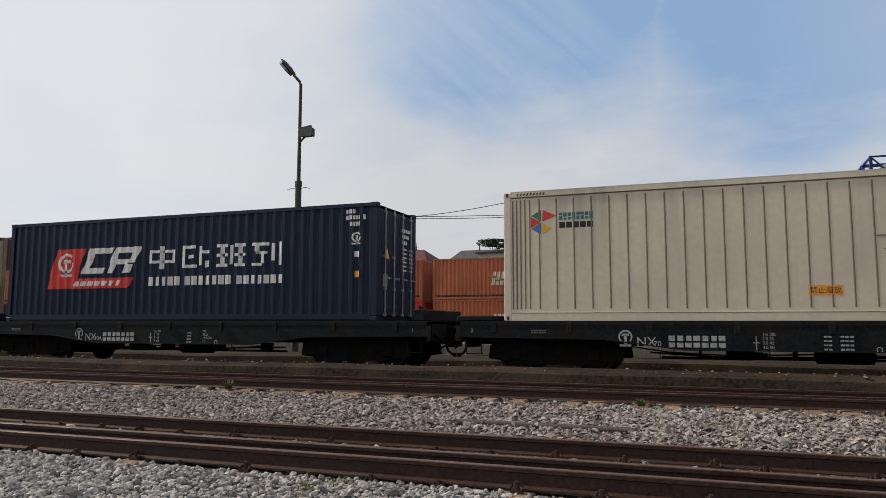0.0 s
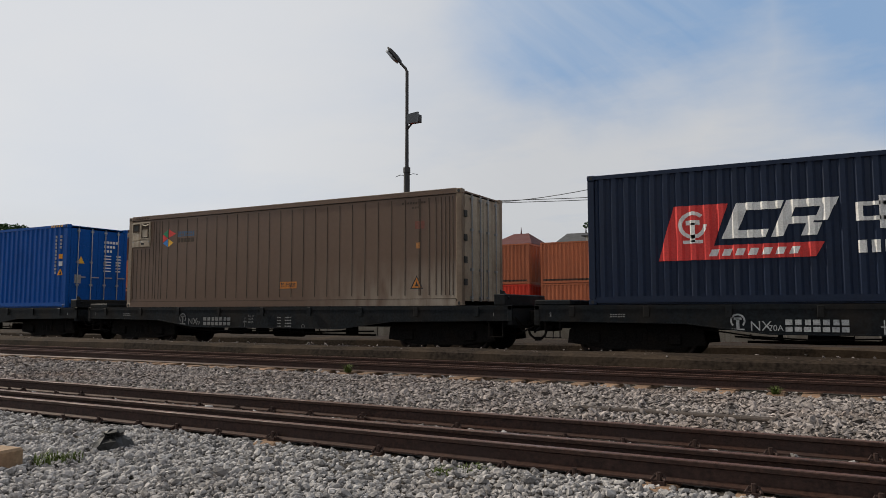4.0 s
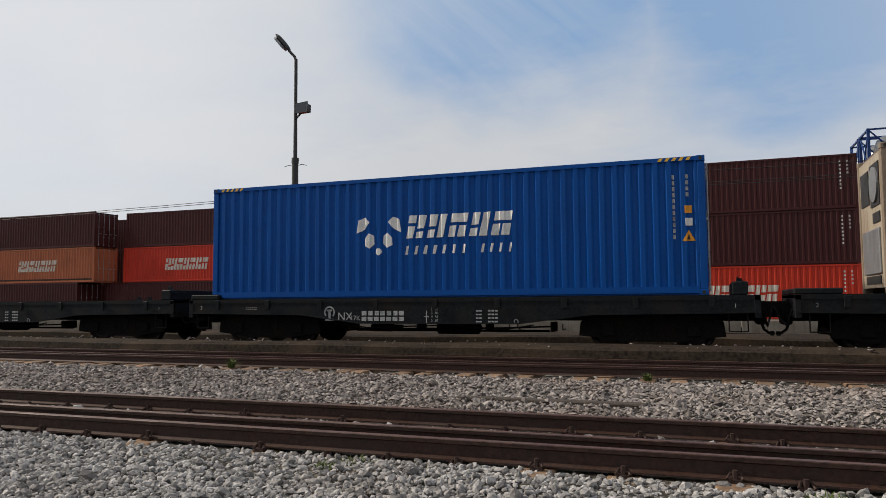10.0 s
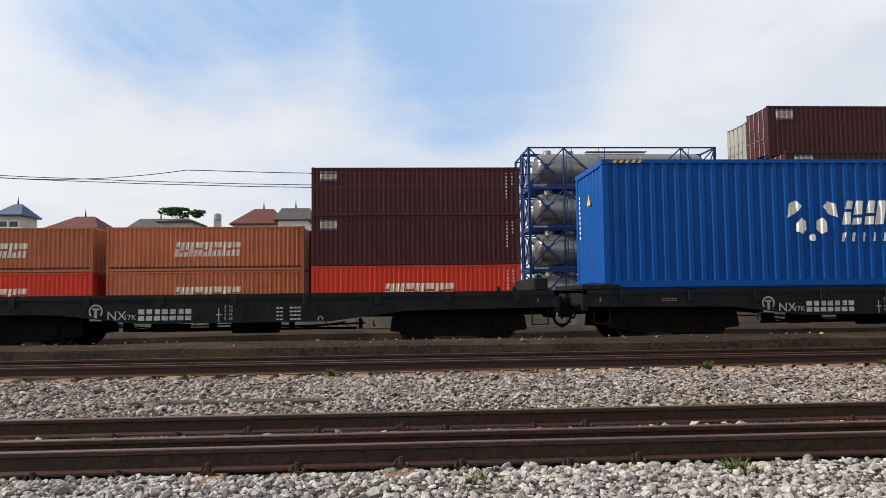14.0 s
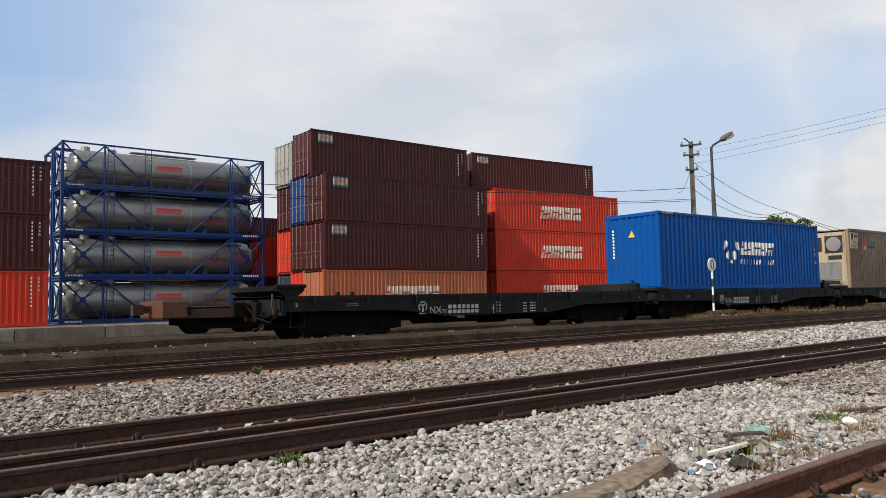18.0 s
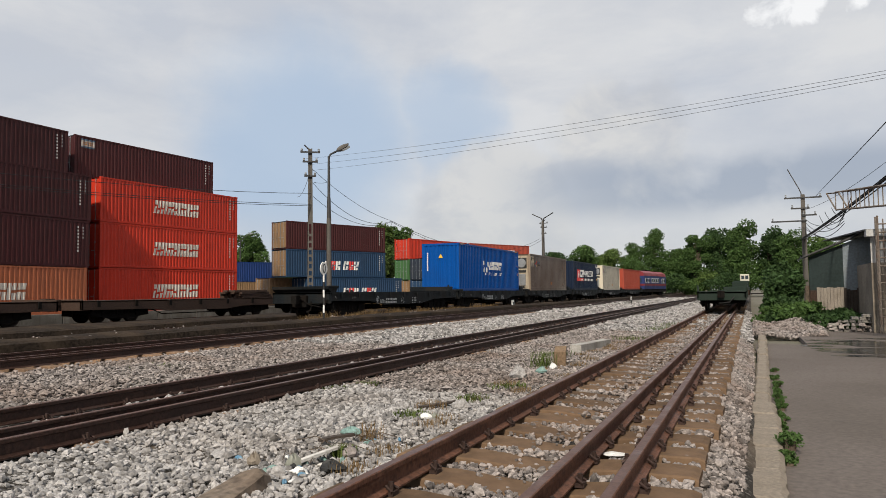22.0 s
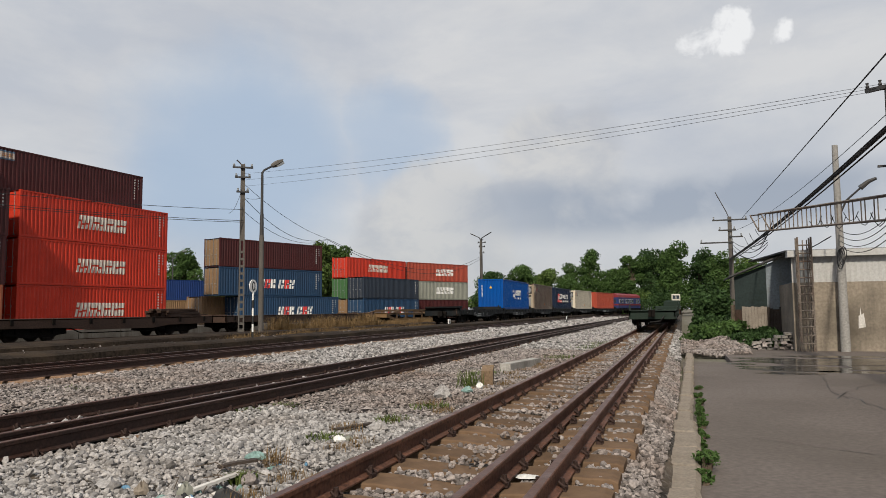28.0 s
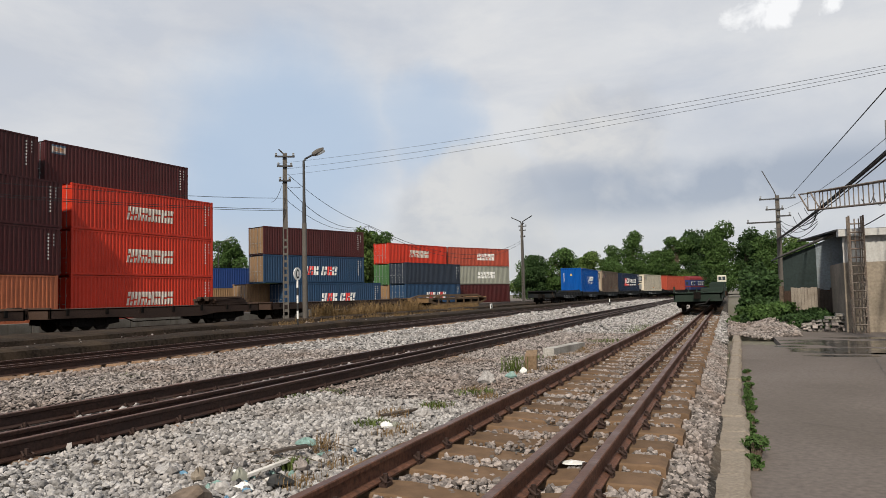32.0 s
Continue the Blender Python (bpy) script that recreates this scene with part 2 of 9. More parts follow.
# ---- materials ----
def material(name, colour, rough=0.7, metal=0.0, spread=0.12, grain=30.0, stain=1.2, stain_colour=None, stain_amount=0.35,
             bump=0.15, bump_scale=None, streak=0.0, spec=0.35, island=0.0, per_object=0.0, coords="Object"):
    """Paint or bare surface: base colour, fine grain, wide stains, optional streaks down the face, bump."""
    m = bpy.data.materials.new(name)
    m.use_nodes = True
    nt = m.node_tree
    bs = nt.nodes["Principled BSDF"]
    co = nt.nodes.new("ShaderNodeTexCoord").outputs[coords]
    link = nt.links.new

    def tex(scale, detail, stretch=(1, 1, 1)):
        mp = nt.nodes.new("ShaderNodeMapping")
        mp.inputs["Scale"].default_value = stretch
        link(co, mp.inputs[0])
        t = nt.nodes.new("ShaderNodeTexNoise")
        t.inputs["Scale"].default_value, t.inputs["Detail"].default_value = scale, detail
        link(mp.outputs[0], t.inputs["Vector"])
        return t.outputs["Fac"]

    def mapr(v, a, b, lo, hi):
        r = nt.nodes.new("ShaderNodeMapRange")
        for k, x in zip(("From Min", "From Max", "To Min", "To Max"), (a, b, lo, hi)):
            r.inputs[k].default_value = x
        link(v, r.inputs[0])
        return r.outputs[0]

    def mixc(f, a, b, mode="MIX"):
        x = nt.nodes.new("ShaderNodeMix")
        x.data_type, x.blend_type = "RGBA", mode
        for v, s in ((f, x.inputs[0]), (a, x.inputs[6]), (b, x.inputs[7])):
            if isinstance(v, (float, int)):
                s.default_value = v
            elif isinstance(v, tuple):
                s.default_value = (*v[:3], 1)
            else:
                link(v, s)
        return x.outputs[2]

    g = tex(grain, 6)
    dark = tuple(c * (1 - spread * 2.2) for c in colour)
    light = tuple(min(1, c * (1 + spread * 1.6)) for c in colour)
    col = mixc(mapr(g, 0.3, 0.7, 0, 1), dark, light)
    w = tex(stain, 5)
    sc = stain_colour or tuple(c * 0.55 for c in colour)
    col = mixc(mapr(w, 0.48, 0.72, 0, stain_amount), col, sc)
    if streak:
        s = tex(6.0, 4, (1, 1, 0.05))
        col = mixc(mapr(s, 0.52, 0.72, 0, streak), col, sc)
    if island:
        rnd = nt.nodes.new("ShaderNodeNewGeometry").outputs["Random Per Island"]
        col = mixc(1.0, col, mixc(rnd, (1 - island,) * 3, (1 + island * 0.7,) * 3), "MULTIPLY")
    if per_object:
        rnd = nt.nodes.new("ShaderNodeObjectInfo").outputs["Random"]
        col = mixc(1.0, col, mixc(rnd, (1 - per_object,) * 3, (1 + per_object * 0.6,) * 3), "MULTIPLY")
    link(col, bs.inputs["Base Color"])
    link(mapr(w, 0.3, 0.75, max(0.05, rough - 0.12), min(1, rough + 0.15)), bs.inputs["Roughness"])
    bs.inputs["Metallic"].default_value = metal
    bs.inputs["Specular IOR Level"].default_value = spec
    if bump:
        b = nt.nodes.new("ShaderNodeBump")
        b.inputs["Strength"].default_value, b.inputs["Distance"].default_value = bump, 0.02
        link(tex(bump_scale or grain * 1.5, 5), b.inputs["Height"])
        link(b.outputs[0], bs.inputs["Normal"])
    return m


def ballast_material():
    """Crushed stone seen from a distance: cells of grey stone with dark joints, brown and pale patches."""
    m = bpy.data.materials.new("ballast")
    m.use_nodes = True
    nt = m.node_tree
    bs = nt.nodes["Principled BSDF"]
    link = nt.links.new
    co = nt.nodes.new("ShaderNodeTexCoord").outputs["Object"]
    vo = nt.nodes.new("ShaderNodeTexVoronoi")
    vo.inputs["Scale"].default_value = 17.0
    link(co, vo.inputs["Vector"])
    edge = nt.nodes.new("ShaderNodeTexVoronoi")
    edge.feature = "DISTANCE_TO_EDGE"
    edge.inputs["Scale"].default_value = 17.0
    link(co, edge.inputs["Vector"])
    r = nt.nodes.new("ShaderNodeValToRGB")
    e = r.color_ramp.elements
    # cell tones kept dark: shade between the loose stones put into the bed's colour
    e[0].position, e[0].color = 0.0, (0.035, 0.031, 0.027, 1)
    e[1].position, e[1].color = 1.0, (0.16, 0.15, 0.138, 1)
    x = e.new(0.5)
    x.color = (0.055, 0.05, 0.046, 1)
    sep = nt.nodes.new("ShaderNodeSeparateColor")
    link(vo.outputs["Color"], sep.inputs[0])
    link(sep.outputs[0], r.inputs[0])
    joint = nt.nodes.new("ShaderNodeMapRange")
    joint.inputs["From Max"].default_value = 0.16
    link(edge.outputs["Distance"], joint.inputs[0])
    mx = nt.nodes.new("ShaderNodeMix")
    mx.data_type = "RGBA"
    mx.inputs[6].default_value = (0.02, 0.017, 0.014, 1)
    link(joint.outputs[0], mx.inputs[0])
    link(r.outputs[0], mx.inputs[7])
    wide = nt.nodes.new("ShaderNodeTexNoise")
    wide.inputs["Scale"].default_value, wide.inputs["Detail"].default_value = 0.7, 6
    link(co, wide.inputs["Vector"])
    wr = nt.nodes.new("ShaderNodeMapRange")
    for k, v in (("From Min", 0.5), ("From Max", 0.75), ("To Max", 0.55)):
        wr.inputs[k].default_value = v
    link(wide.outputs["Fac"], wr.inputs[0])
    m2 = nt.nodes.new("ShaderNodeMix")
    m2.data_type = "RGBA"
    m2.inputs[7].default_value = (0.17, 0.13, 0.095, 1)
    link(wr.outputs[0], m2.inputs[0])
    link(mx.outputs[2], m2.inputs[6])
    link(m2.outputs[2], bs.inputs["Base Color"])
    bs.inputs["Roughness"].default_value = 0.95
    bs.inputs["Specular IOR Level"].default_value = 0.15
    b = nt.nodes.new("ShaderNodeBump")
    b.inputs["Strength"].default_value, b.inputs["Distance"].default_value = 0.9, 0.04
    link(edge.outputs["Distance"], b.inputs["Height"])
    link(b.outputs[0], bs.inputs["Normal"])
    return m


def glass_material(name, tint):
    m = bpy.data.materials.new(name)
    m.use_nodes = True
    bs = m.node_tree.nodes["Principled BSDF"]
    bs.inputs["Base Color"].default_value = (*tint, 1)
    bs.inputs["Roughness"].default_value = 0.08
    return m


BALLAST = ballast_material()
STONE_BROWN = material("dusty_limestone", (0.258, 0.229, 0.216), 0.9, 0, 0.18, 40, 0.5, (0.15, 0.10, 0.075), 0.6, 0.35, 70, island=0.6, spec=0.15)
STONE = material("limestone", (0.325, 0.312, 0.306), 0.9, 0, 0.16, 40, 0.6, (0.19, 0.15, 0.12), 0.4, 0.35, 70, island=0.55, spec=0.15)
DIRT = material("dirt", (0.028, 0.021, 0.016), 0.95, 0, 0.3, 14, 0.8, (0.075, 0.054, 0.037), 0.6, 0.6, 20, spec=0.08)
GROUND = material("earth", (0.14, 0.125, 0.10), 0.95, 0, 0.2, 9, 0.25, (0.09, 0.11, 0.05), 0.6, 0.5, 12)
ASPHALT = material("worn_concrete", (0.130, 0.110, 0.099), 0.85, 0, 0.10, 16, 0.3, (0.085, 0.073, 0.064), 0.6, 0.25, 90, spec=0.25)
CONCRETE = material("concrete", (0.36, 0.345, 0.32), 0.85, 0, 0.12, 25, 1.4, (0.15, 0.14, 0.12), 0.6, 0.3, 50, streak=0.35)
KERB = material("kerb_concrete", (0.225, 0.19, 0.152), 0.9, 0, 0.12, 30, 2.0, (0.16, 0.13, 0.10), 0.6, 0.3, 60)
SLEEPER = material("sleeper_concrete", (0.20, 0.125, 0.078), 0.9, 0, 0.2, 25, 2.5, (0.12, 0.075, 0.05), 0.6, 0.35, 50, per_object=0.35)
SLEEPER_TAN = material("sleeper_tan", (0.138, 0.088, 0.054), 0.9, 0, 0.10, 9, 2.2, (0.11, 0.066, 0.04), 0.6, 0.15, 50, per_object=0.25, spec=0.15)
SLEEPER_PALE = material("sleeper_pale", (0.25, 0.17, 0.105), 0.9, 0, 0.15, 30, 4.0, (0.25, 0.15, 0.09), 0.5, 0.3, 60, per_object=0.3)
RAIL = material("rusty_rail", (0.046, 0.023, 0.017), 0.6, 0.25, 0.25, 35, 2.0, (0.045, 0.03, 0.027), 0.6, 0.2, 60)
# lit copy of rusty_rail for track C: sunlight put into the base colour
RAIL_SUNLIT = material("sunlit_rail", (0.125, 0.055, 0.033), 0.65, 0.1, 0.25, 25, 1.5, (0.055, 0.026, 0.018), 0.6, 0.2, 60)
RAIL_TOP = material("worn_rail_head", (0.12, 0.058, 0.04), 0.45, 0.45, 0.2, 30, 3.0, (0.13, 0.07, 0.05), 0.7, 0.05, 60)
CLIP = material("rail_clip", (0.05, 0.03, 0.025), 0.7, 0.4, 0.2, 60, 8)
WAGON = material("wagon_black", (0.0085, 0.0112, 0.0135), 0.6, 0.0, 0.25, 18, 1.3, (0.024, 0.019, 0.015), 0.6, 0.1, 40, streak=0.3, spec=0.12)
WAGON_RUST = material("wagon_rust", (0.050, 0.028, 0.019), 0.8, 0.1, 0.25, 20, 1.2, (0.045, 0.03, 0.025), 0.6, 0.2, 40)
BOGIE = material("bogie_black", (0.009, 0.008, 0.0075), 0.85, 0.0, 0.3, 30, 2.0, (0.02, 0.014, 0.01), 0.5, 0.2, 40, spec=0.08)
WHEEL = material("wheel_steel", (0.025, 0.018, 0.015), 0.55, 0.6, 0.2, 30, 3.0)
STENCIL = material("stencil_white", (0.40, 0.41, 0.41), 0.7, 0, 0.12, 60, 14.0, (0.10, 0.10, 0.10), 0.7, 0.05)
WORN_WHITE = material("worn_stencil_white", (0.20, 0.20, 0.195), 0.7, 0, 0.15, 60, 10.0, (0.05, 0.05, 0.05), 0.8, 0.05)
WHITE = material("white_paint", (0.72, 0.72, 0.70), 0.6, 0, 0.08, 30, 3.0, (0.4, 0.38, 0.35), 0.4, 0.05)
BLACK = material("black_paint", (0.02, 0.02, 0.02), 0.6)
YELLOW = material("yellow_paint", (0.75, 0.42, 0.04), 0.6, 0, 0.08)
ORANGE_MARK = material("orange_label", (0.80, 0.33, 0.03), 0.6, 0, 0.08)
RED_MARK = material("red_mark", (0.62, 0.05, 0.045), 0.6, 0, 0.08)
GREEN_MARK = material("green_mark", (0.02, 0.22, 0.10), 0.6, 0, 0.08)
BLUE_MARK = material("blue_mark", (0.04, 0.20, 0.52), 0.6, 0, 0.08)
STEEL = material("galvanised_steel", (0.32, 0.33, 0.34), 0.45, 0.7, 0.1, 30, 3.0)


def box_paint(name, colour, dirt=0.35, streak=0.4, dirt_colour=None, rough=0.5):
    return material(name, colour, rough, 0, 0.07, 14, 0.7, dirt_colour or tuple(c * 0.5 + 0.012 for c in colour), dirt, 0.06, 30, streak=streak, per_object=0.12, spec=0.23)


def reefer_paint(name, colour, grime, dust, dusty):
    """Smooth panel paint: sooty runs from the roof edge, and dust splashed up at the rear of a dirty box."""
    m = material(name, colour, 0.42, 0, 0.03, 8, 0.45, tuple(0.6 * a + 0.4 * b for a, b in zip(colour, grime)), 0.5, 0.03, 30, streak=0.25, spec=0.45)
    nt = m.node_tree
    link = nt.links.new
    bs = nt.nodes["Principled BSDF"]
    before = bs.inputs["Base Color"].links[0].from_socket
    co = nt.nodes.new("ShaderNodeTexCoord").outputs["Object"]
    sep = nt.nodes.new("ShaderNodeSeparateXYZ")
    link(co, sep.inputs[0])

    def noise(scale, stretch):
        mp = nt.nodes.new("ShaderNodeMapping")
        mp.inputs["Scale"].default_value = stretch
        link(co, mp.inputs[0])
        t = nt.nodes.new("ShaderNodeTexNoise")
        t.inputs["Scale"].default_value, t.inputs["Detail"].default_value = scale, 7
        link(mp.outputs[0], t.inputs["Vector"])
        return t.outputs["Fac"]

    def span(v, a, b):
        r = nt.nodes.new("ShaderNodeMapRange")
        r.inputs["From Min"].default_value, r.inputs["From Max"].default_value = a, b
        link(v, r.inputs[0])
        return r.outputs[0]

    def times(a, b):
        k = nt.nodes.new("ShaderNodeMath")
        k.operation = "MULTIPLY"
        for v, q in ((a, k.inputs[0]), (b, k.inputs[1])):
            if isinstance(v, float):
                q.default_value = v
            else:
                link(v, q)
        return k.outputs[0]

    def over(f, a, b):
        x = nt.nodes.new("ShaderNodeMix")
        x.data_type = "RGBA"
        link(f, x.inputs[0])
        link(a, x.inputs[6])
        x.inputs[7].default_value = (*b, 1)
        return x.outputs[2]

    runs = times(span(noise(0.8, (1, 1, 0.12)), 0.46, 0.66), span(noise(5.0, (1, 1, 0.10)), 0.30, 0.62))
    col = over(times(times(runs, span(sep.outputs["Z"], 0.7, 2.6)), 0.8), before, grime)
    if dusty:
        splash = times(times(span(sep.outputs["X"], 7.2, 11.4), span(sep.outputs["Z"], 1.25, 0.2)), span(noise(3.0, (1, 1, 0.25)), 0.32, 0.56))
        col = over(times(splash, 0.9), col, dust)
    link(col, bs.inputs["Base Color"])
    return m


PANDA_BLUE = material("panda_blue", (0.001, 0.066, 0.29), 0.45, 0, 0.05, 14, 0.7, (0.004, 0.035, 0.14), 0.2, 0.05, 30, streak=0.25, spec=0.14)
NAVY = box_paint("navy_paint", (0.008, 0.017, 0.042), 0.25, 0.3)
CREAM_DIRTY = box_paint("dirty_cream_paint", (0.40, 0.34, 0.26), 0.6, 0.6, (0.17, 0.10, 0.06))
CREAM = reefer_paint("cream_paint", (0.62, 0.55, 0.43), (0.32, 0.29, 0.25), (0.62, 0.55, 0.43), False)
BROWN_DIRT = reefer_paint("dust_brown_paint", (0.112, 0.064, 0.038), (0.075, 0.043, 0.027), (0.30, 0.255, 0.20), True)
MAROON = box_paint("maroon_paint", (0.054, 0.0105, 0.011), 0.35, 0.35)
ORANGE = box_paint("orange_paint", (0.38, 0.115, 0.052), 0.4, 0.45, (0.20, 0.07, 0.04))
RED = box_paint("red_paint", (0.50, 0.036, 0.016), 0.3, 0.35)
GREY_BOX = box_paint("grey_paint", (0.30, 0.30, 0.28), 0.4, 0.4)
DEEP_BLUE = box_paint("deep_blue_paint", (0.012, 0.04, 0.16), 0.3, 0.3)
WAN_BLUE = box_paint("faded_blue_paint", (0.017, 0.047, 0.10), 0.35, 0.4)
BLACK_BOX = box_paint("dark_slate_paint", (0.022, 0.03, 0.045), 0.3, 0.3)
GREEN_BOX = box_paint("green_paint", (0.05, 0.13, 0.045), 0.4, 0.4)
TAN_BOX = box_paint("tan_paint", (0.22, 0.135, 0.07), 0.4, 0.4)
DULL_GREY = box_paint("dull_grey_green_paint", (0.23, 0.235, 0.20), 0.4, 0.4)
FRAME_BLUE = box_paint("frame_blue", (0.006, 0.034, 0.15), 0.2, 0.1)
TANK = material("brushed_tank", (0.20, 0.205, 0.21), 0.38, 0.75, 0.08, 12, 0.9, (0.30, 0.29, 0.28), 0.4, 0.03)
RUST_OPEN = box_paint("rusty_frame", (0.19, 0.115, 0.055), 0.5, 0.3)


# ---- mesh helpers ----
class Shape:
    """Vertices and faces of one mesh, gathered piece by piece."""

    def __init__(self):
        self.v, self.f = [], []

    def add(self, verts, faces):
        k = len(self.v)
        self.v += [tuple(p) for p in verts]
        self.f += [tuple(i + k for i in q) for q in faces]
        return self

    def box(self, x0, x1, y0, y1, z0, z1, bev=0.0):
        if not bev:
            p = [(x, y, z) for z in (z0, z1) for y in (y0, y1) for x in (x0, x1)]
            return self.add(p, [(0, 2, 3, 1), (4, 5, 7, 6), (0, 1, 5, 4), (2, 6, 7, 3), (0, 4, 6, 2), (1, 3, 7, 5)])
        b = bev
        ring = lambda z, i: [(x0 + i, y0 + b, z), (x0 + b, y0 + i, z), (x1 - b, y0 + i, z), (x1 - i, y0 + b, z),
                             (x1 - i, y1 - b, z), (x1 - b, y1 - i, z), (x0 + b, y1 - i, z), (x0 + i, y1 - b, z)]
        sec = [[(x, y, z0) for x, y, _ in ring(0, b)], ring(z0 + b, 0), ring(z1 - b, 0), [(x, y, z1) for x, y, _ in ring(0, b)]]
        return self.loft(sec)

    def loft(self, sections, caps=True, closed=True):
        n = len(sections[0])
        f = []
        for s in range(len(sections) - 1):
            for i in range(n if closed else n - 1):
                j = (i + 1) % n
                f.append((s * n + i, s * n + j, (s + 1) * n + j, (s + 1) * n + i))
        if caps:
            f += [tuple(range(n - 1, -1, -1)), tuple(range((len(sections) - 1) * n, len(sections) * n))]
        return self.add([p for s in sections for p in s], f)

    def prism(self, poly, axis, a, b):
        """poly: 2D points in the plane across axis (in the order of the two other axes), run from a to b."""
        put = {"x": lambda t, p: (t, p[0], p[1]), "y": lambda t, p: (p[0], t, p[1]), "z": lambda t, p: (p[0], p[1], t)}[axis]
        return self.loft([[put(t, p) for p in poly] for t in (a, b)])

    def tube(self, points, r, n=8, r2=None, caps=True):
        pts = [Vector(p) for p in points]
        sec = []
        for i, p in enumerate(pts):
            d = (pts[min(i + 1, len(pts) - 1)] - pts[max(i - 1, 0)]).normalized()
            u = d.cross(Vector((0, 0, 1)))
            if u.length < 0.05:
                u = Vector((1, 0, 0))
            u.normalize()
            w = d.cross(u)
            k = r if r2 is None else r + (r2 - r) * i / max(1, len(pts) - 1)
            sec.append([p + (u * math.cos(2 * math.pi * q / n) + w * math.sin(2 * math.pi * q / n)) * k for q in range(n)])
        return self.loft(sec, caps)

    def lathe(self, profile, n=24, axis="x", centre=(0, 0, 0)):
        """profile: (along, radius) points turned round axis."""
        sec = []
        for s, r in profile:
            ring = []
            for q in range(n):
                a = 2 * math.pi * q / n
                c, d = r * math.cos(a), r * math.sin(a)
                p = {"x": (s, c, d), "y": (c, s, d), "z": (c, d, s)}[axis]
                ring.append(tuple(p[i] + centre[i] for i in range(3)))
            sec.append(ring)
        return self.loft(sec)

    def mesh(self, name, mat, smooth=False):
        me = bpy.data.meshes.new(name)
        me.from_pydata(self.v, [], self.f)
        if mat is not None:
            me.materials.append(mat)
        bm = bmesh.new()
        bm.from_mesh(me)
        bmesh.ops.recalc_face_normals(bm, faces=bm.faces)
        bm.to_mesh(me)
        bm.free()
        if smooth:
            me.polygons.foreach_set("use_smooth", [True] * len(me.polygons))
            me.set_sharp_from_angle(angle=radians(38))
        me.update()
        return me


def part(name, shape, mat, parent, label="", at=None, smooth=False):
    """One mesh object under a thing or a part. shape: a Shape, or a mesh made before."""
    me = shape.mesh(name, mat, smooth) if isinstance(shape, Shape) else shape
    ob = new(name, me)
    ob.parent = parent
    if at is not None:
        ob.matrix_basis = at
    if label:
        tagged(ob, label)
    return ob


def thing(name, m, label, category, group="", kind=""):
    ob = new(name)
    ob.empty_display_size = 0.3
    ob.matrix_basis = m
    return tagged(ob, label, category, group, kind)


def solid(name, shape, mat, label, category="", kind="", group="", smooth=False):
    return tagged(new(name, shape.mesh(name, mat, smooth)), label, category, group, kind)


# ---- ground, tracks ----
A_RAILS, B_RAILS, C_RAILS = (13.44, 12.43, 12.0), (6.77, 5.76, 5.34), (2.10, 1.06, 0.65)
D_RAILS, E_RAILS = (18.02, 16.95, 16.52), (25.3, 24.3)
X0, X1 = -160.0, 330.0


def build_ground():
    s = Shape()
    s.add([(-1500, -600, -0.72), (1600, -600, -0.72), (1600, 1600, -0.72), (-1500, 1600, -0.72)], [(0, 1, 2, 3)])
    solid("ground", s, GROUND, "bare brown earth with thin grass reaching the horizon", "ground", "structure")
    # ballast bed: raised under the three open tracks, falling to the kerb
    s = Shape()
    prof = [(-0.12, -0.66), (-0.12, -0.47), (0.12, -0.30), (0.35, -0.235), (2.5, -0.235), (3.0, -0.25), (4.6, -0.225), (4.95, -0.185), (7.15, -0.185), (8.2, -0.17),
            (11.0, -0.17), (11.6, -0.225), (13.75, -0.225), (13.8, -0.66)]
    s.prism(prof, "x", X0, X1)
    solid("ballast_bed", s, BALLAST, "grey crushed stone ballast between and under the tracks", "ballast", "structure")
    # earth strips beside the train's track
    for y0, y1, top in ((14.05, 15.25, 0.17), (19.6, 22.2, 0.12)):
        s = Shape()
        sec = []
        rnd = random.Random(int(y0))
        for i in range(246):
            x = X0 + i * 2
            a, b, c = (rnd.uniform(-0.03, 0.03) for _ in range(3))
            sec.append([(x, y0 - 0.25 + a, -0.7), (x, y0 - 0.05 + a, top - 0.05 + b), (x, y0 + 0.1, top + b), (x, (y0 + y1) / 2, top + 0.03 + c),
                        (x, y1 - 0.1, top + c), (x, y1 + a, top - 0.1), (x, y1 + 0.15, -0.7)])
        s.loft(sec)
        solid("earth_bank", s, DIRT, "low dark earth and stone bank beside the rails", "earth bank", "structure")
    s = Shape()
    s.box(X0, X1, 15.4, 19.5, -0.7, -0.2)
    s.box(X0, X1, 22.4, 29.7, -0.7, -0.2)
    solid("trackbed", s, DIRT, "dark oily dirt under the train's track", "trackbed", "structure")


def rail_shape(x0, x1, y):
    prof = [(-0.065, -0.155), (0.065, -0.155), (0.065, -0.143), (0.012, -0.125), (0.009, -0.045), (0.034, -0.034), (0.035, -0.006), (0.029, 0.0),
            (-0.029, 0.0), (-0.035, -0.006), (-0.034, -0.034), (-0.009, -0.045), (-0.012, -0.125), (-0.065, -0.143)]
    return Shape().prism([(y + a, b) for a, b in prof], "x", x0, x1)


BEND_FROM, BEND = 98.0, 0.0020


def bend(x):
    """How far the train's line has swung towards the lane at x, and its turn in degrees."""
    u = max(0.0, x - BEND_FROM)
    return -BEND * u * u, -math.degrees(math.atan(2 * BEND * u))


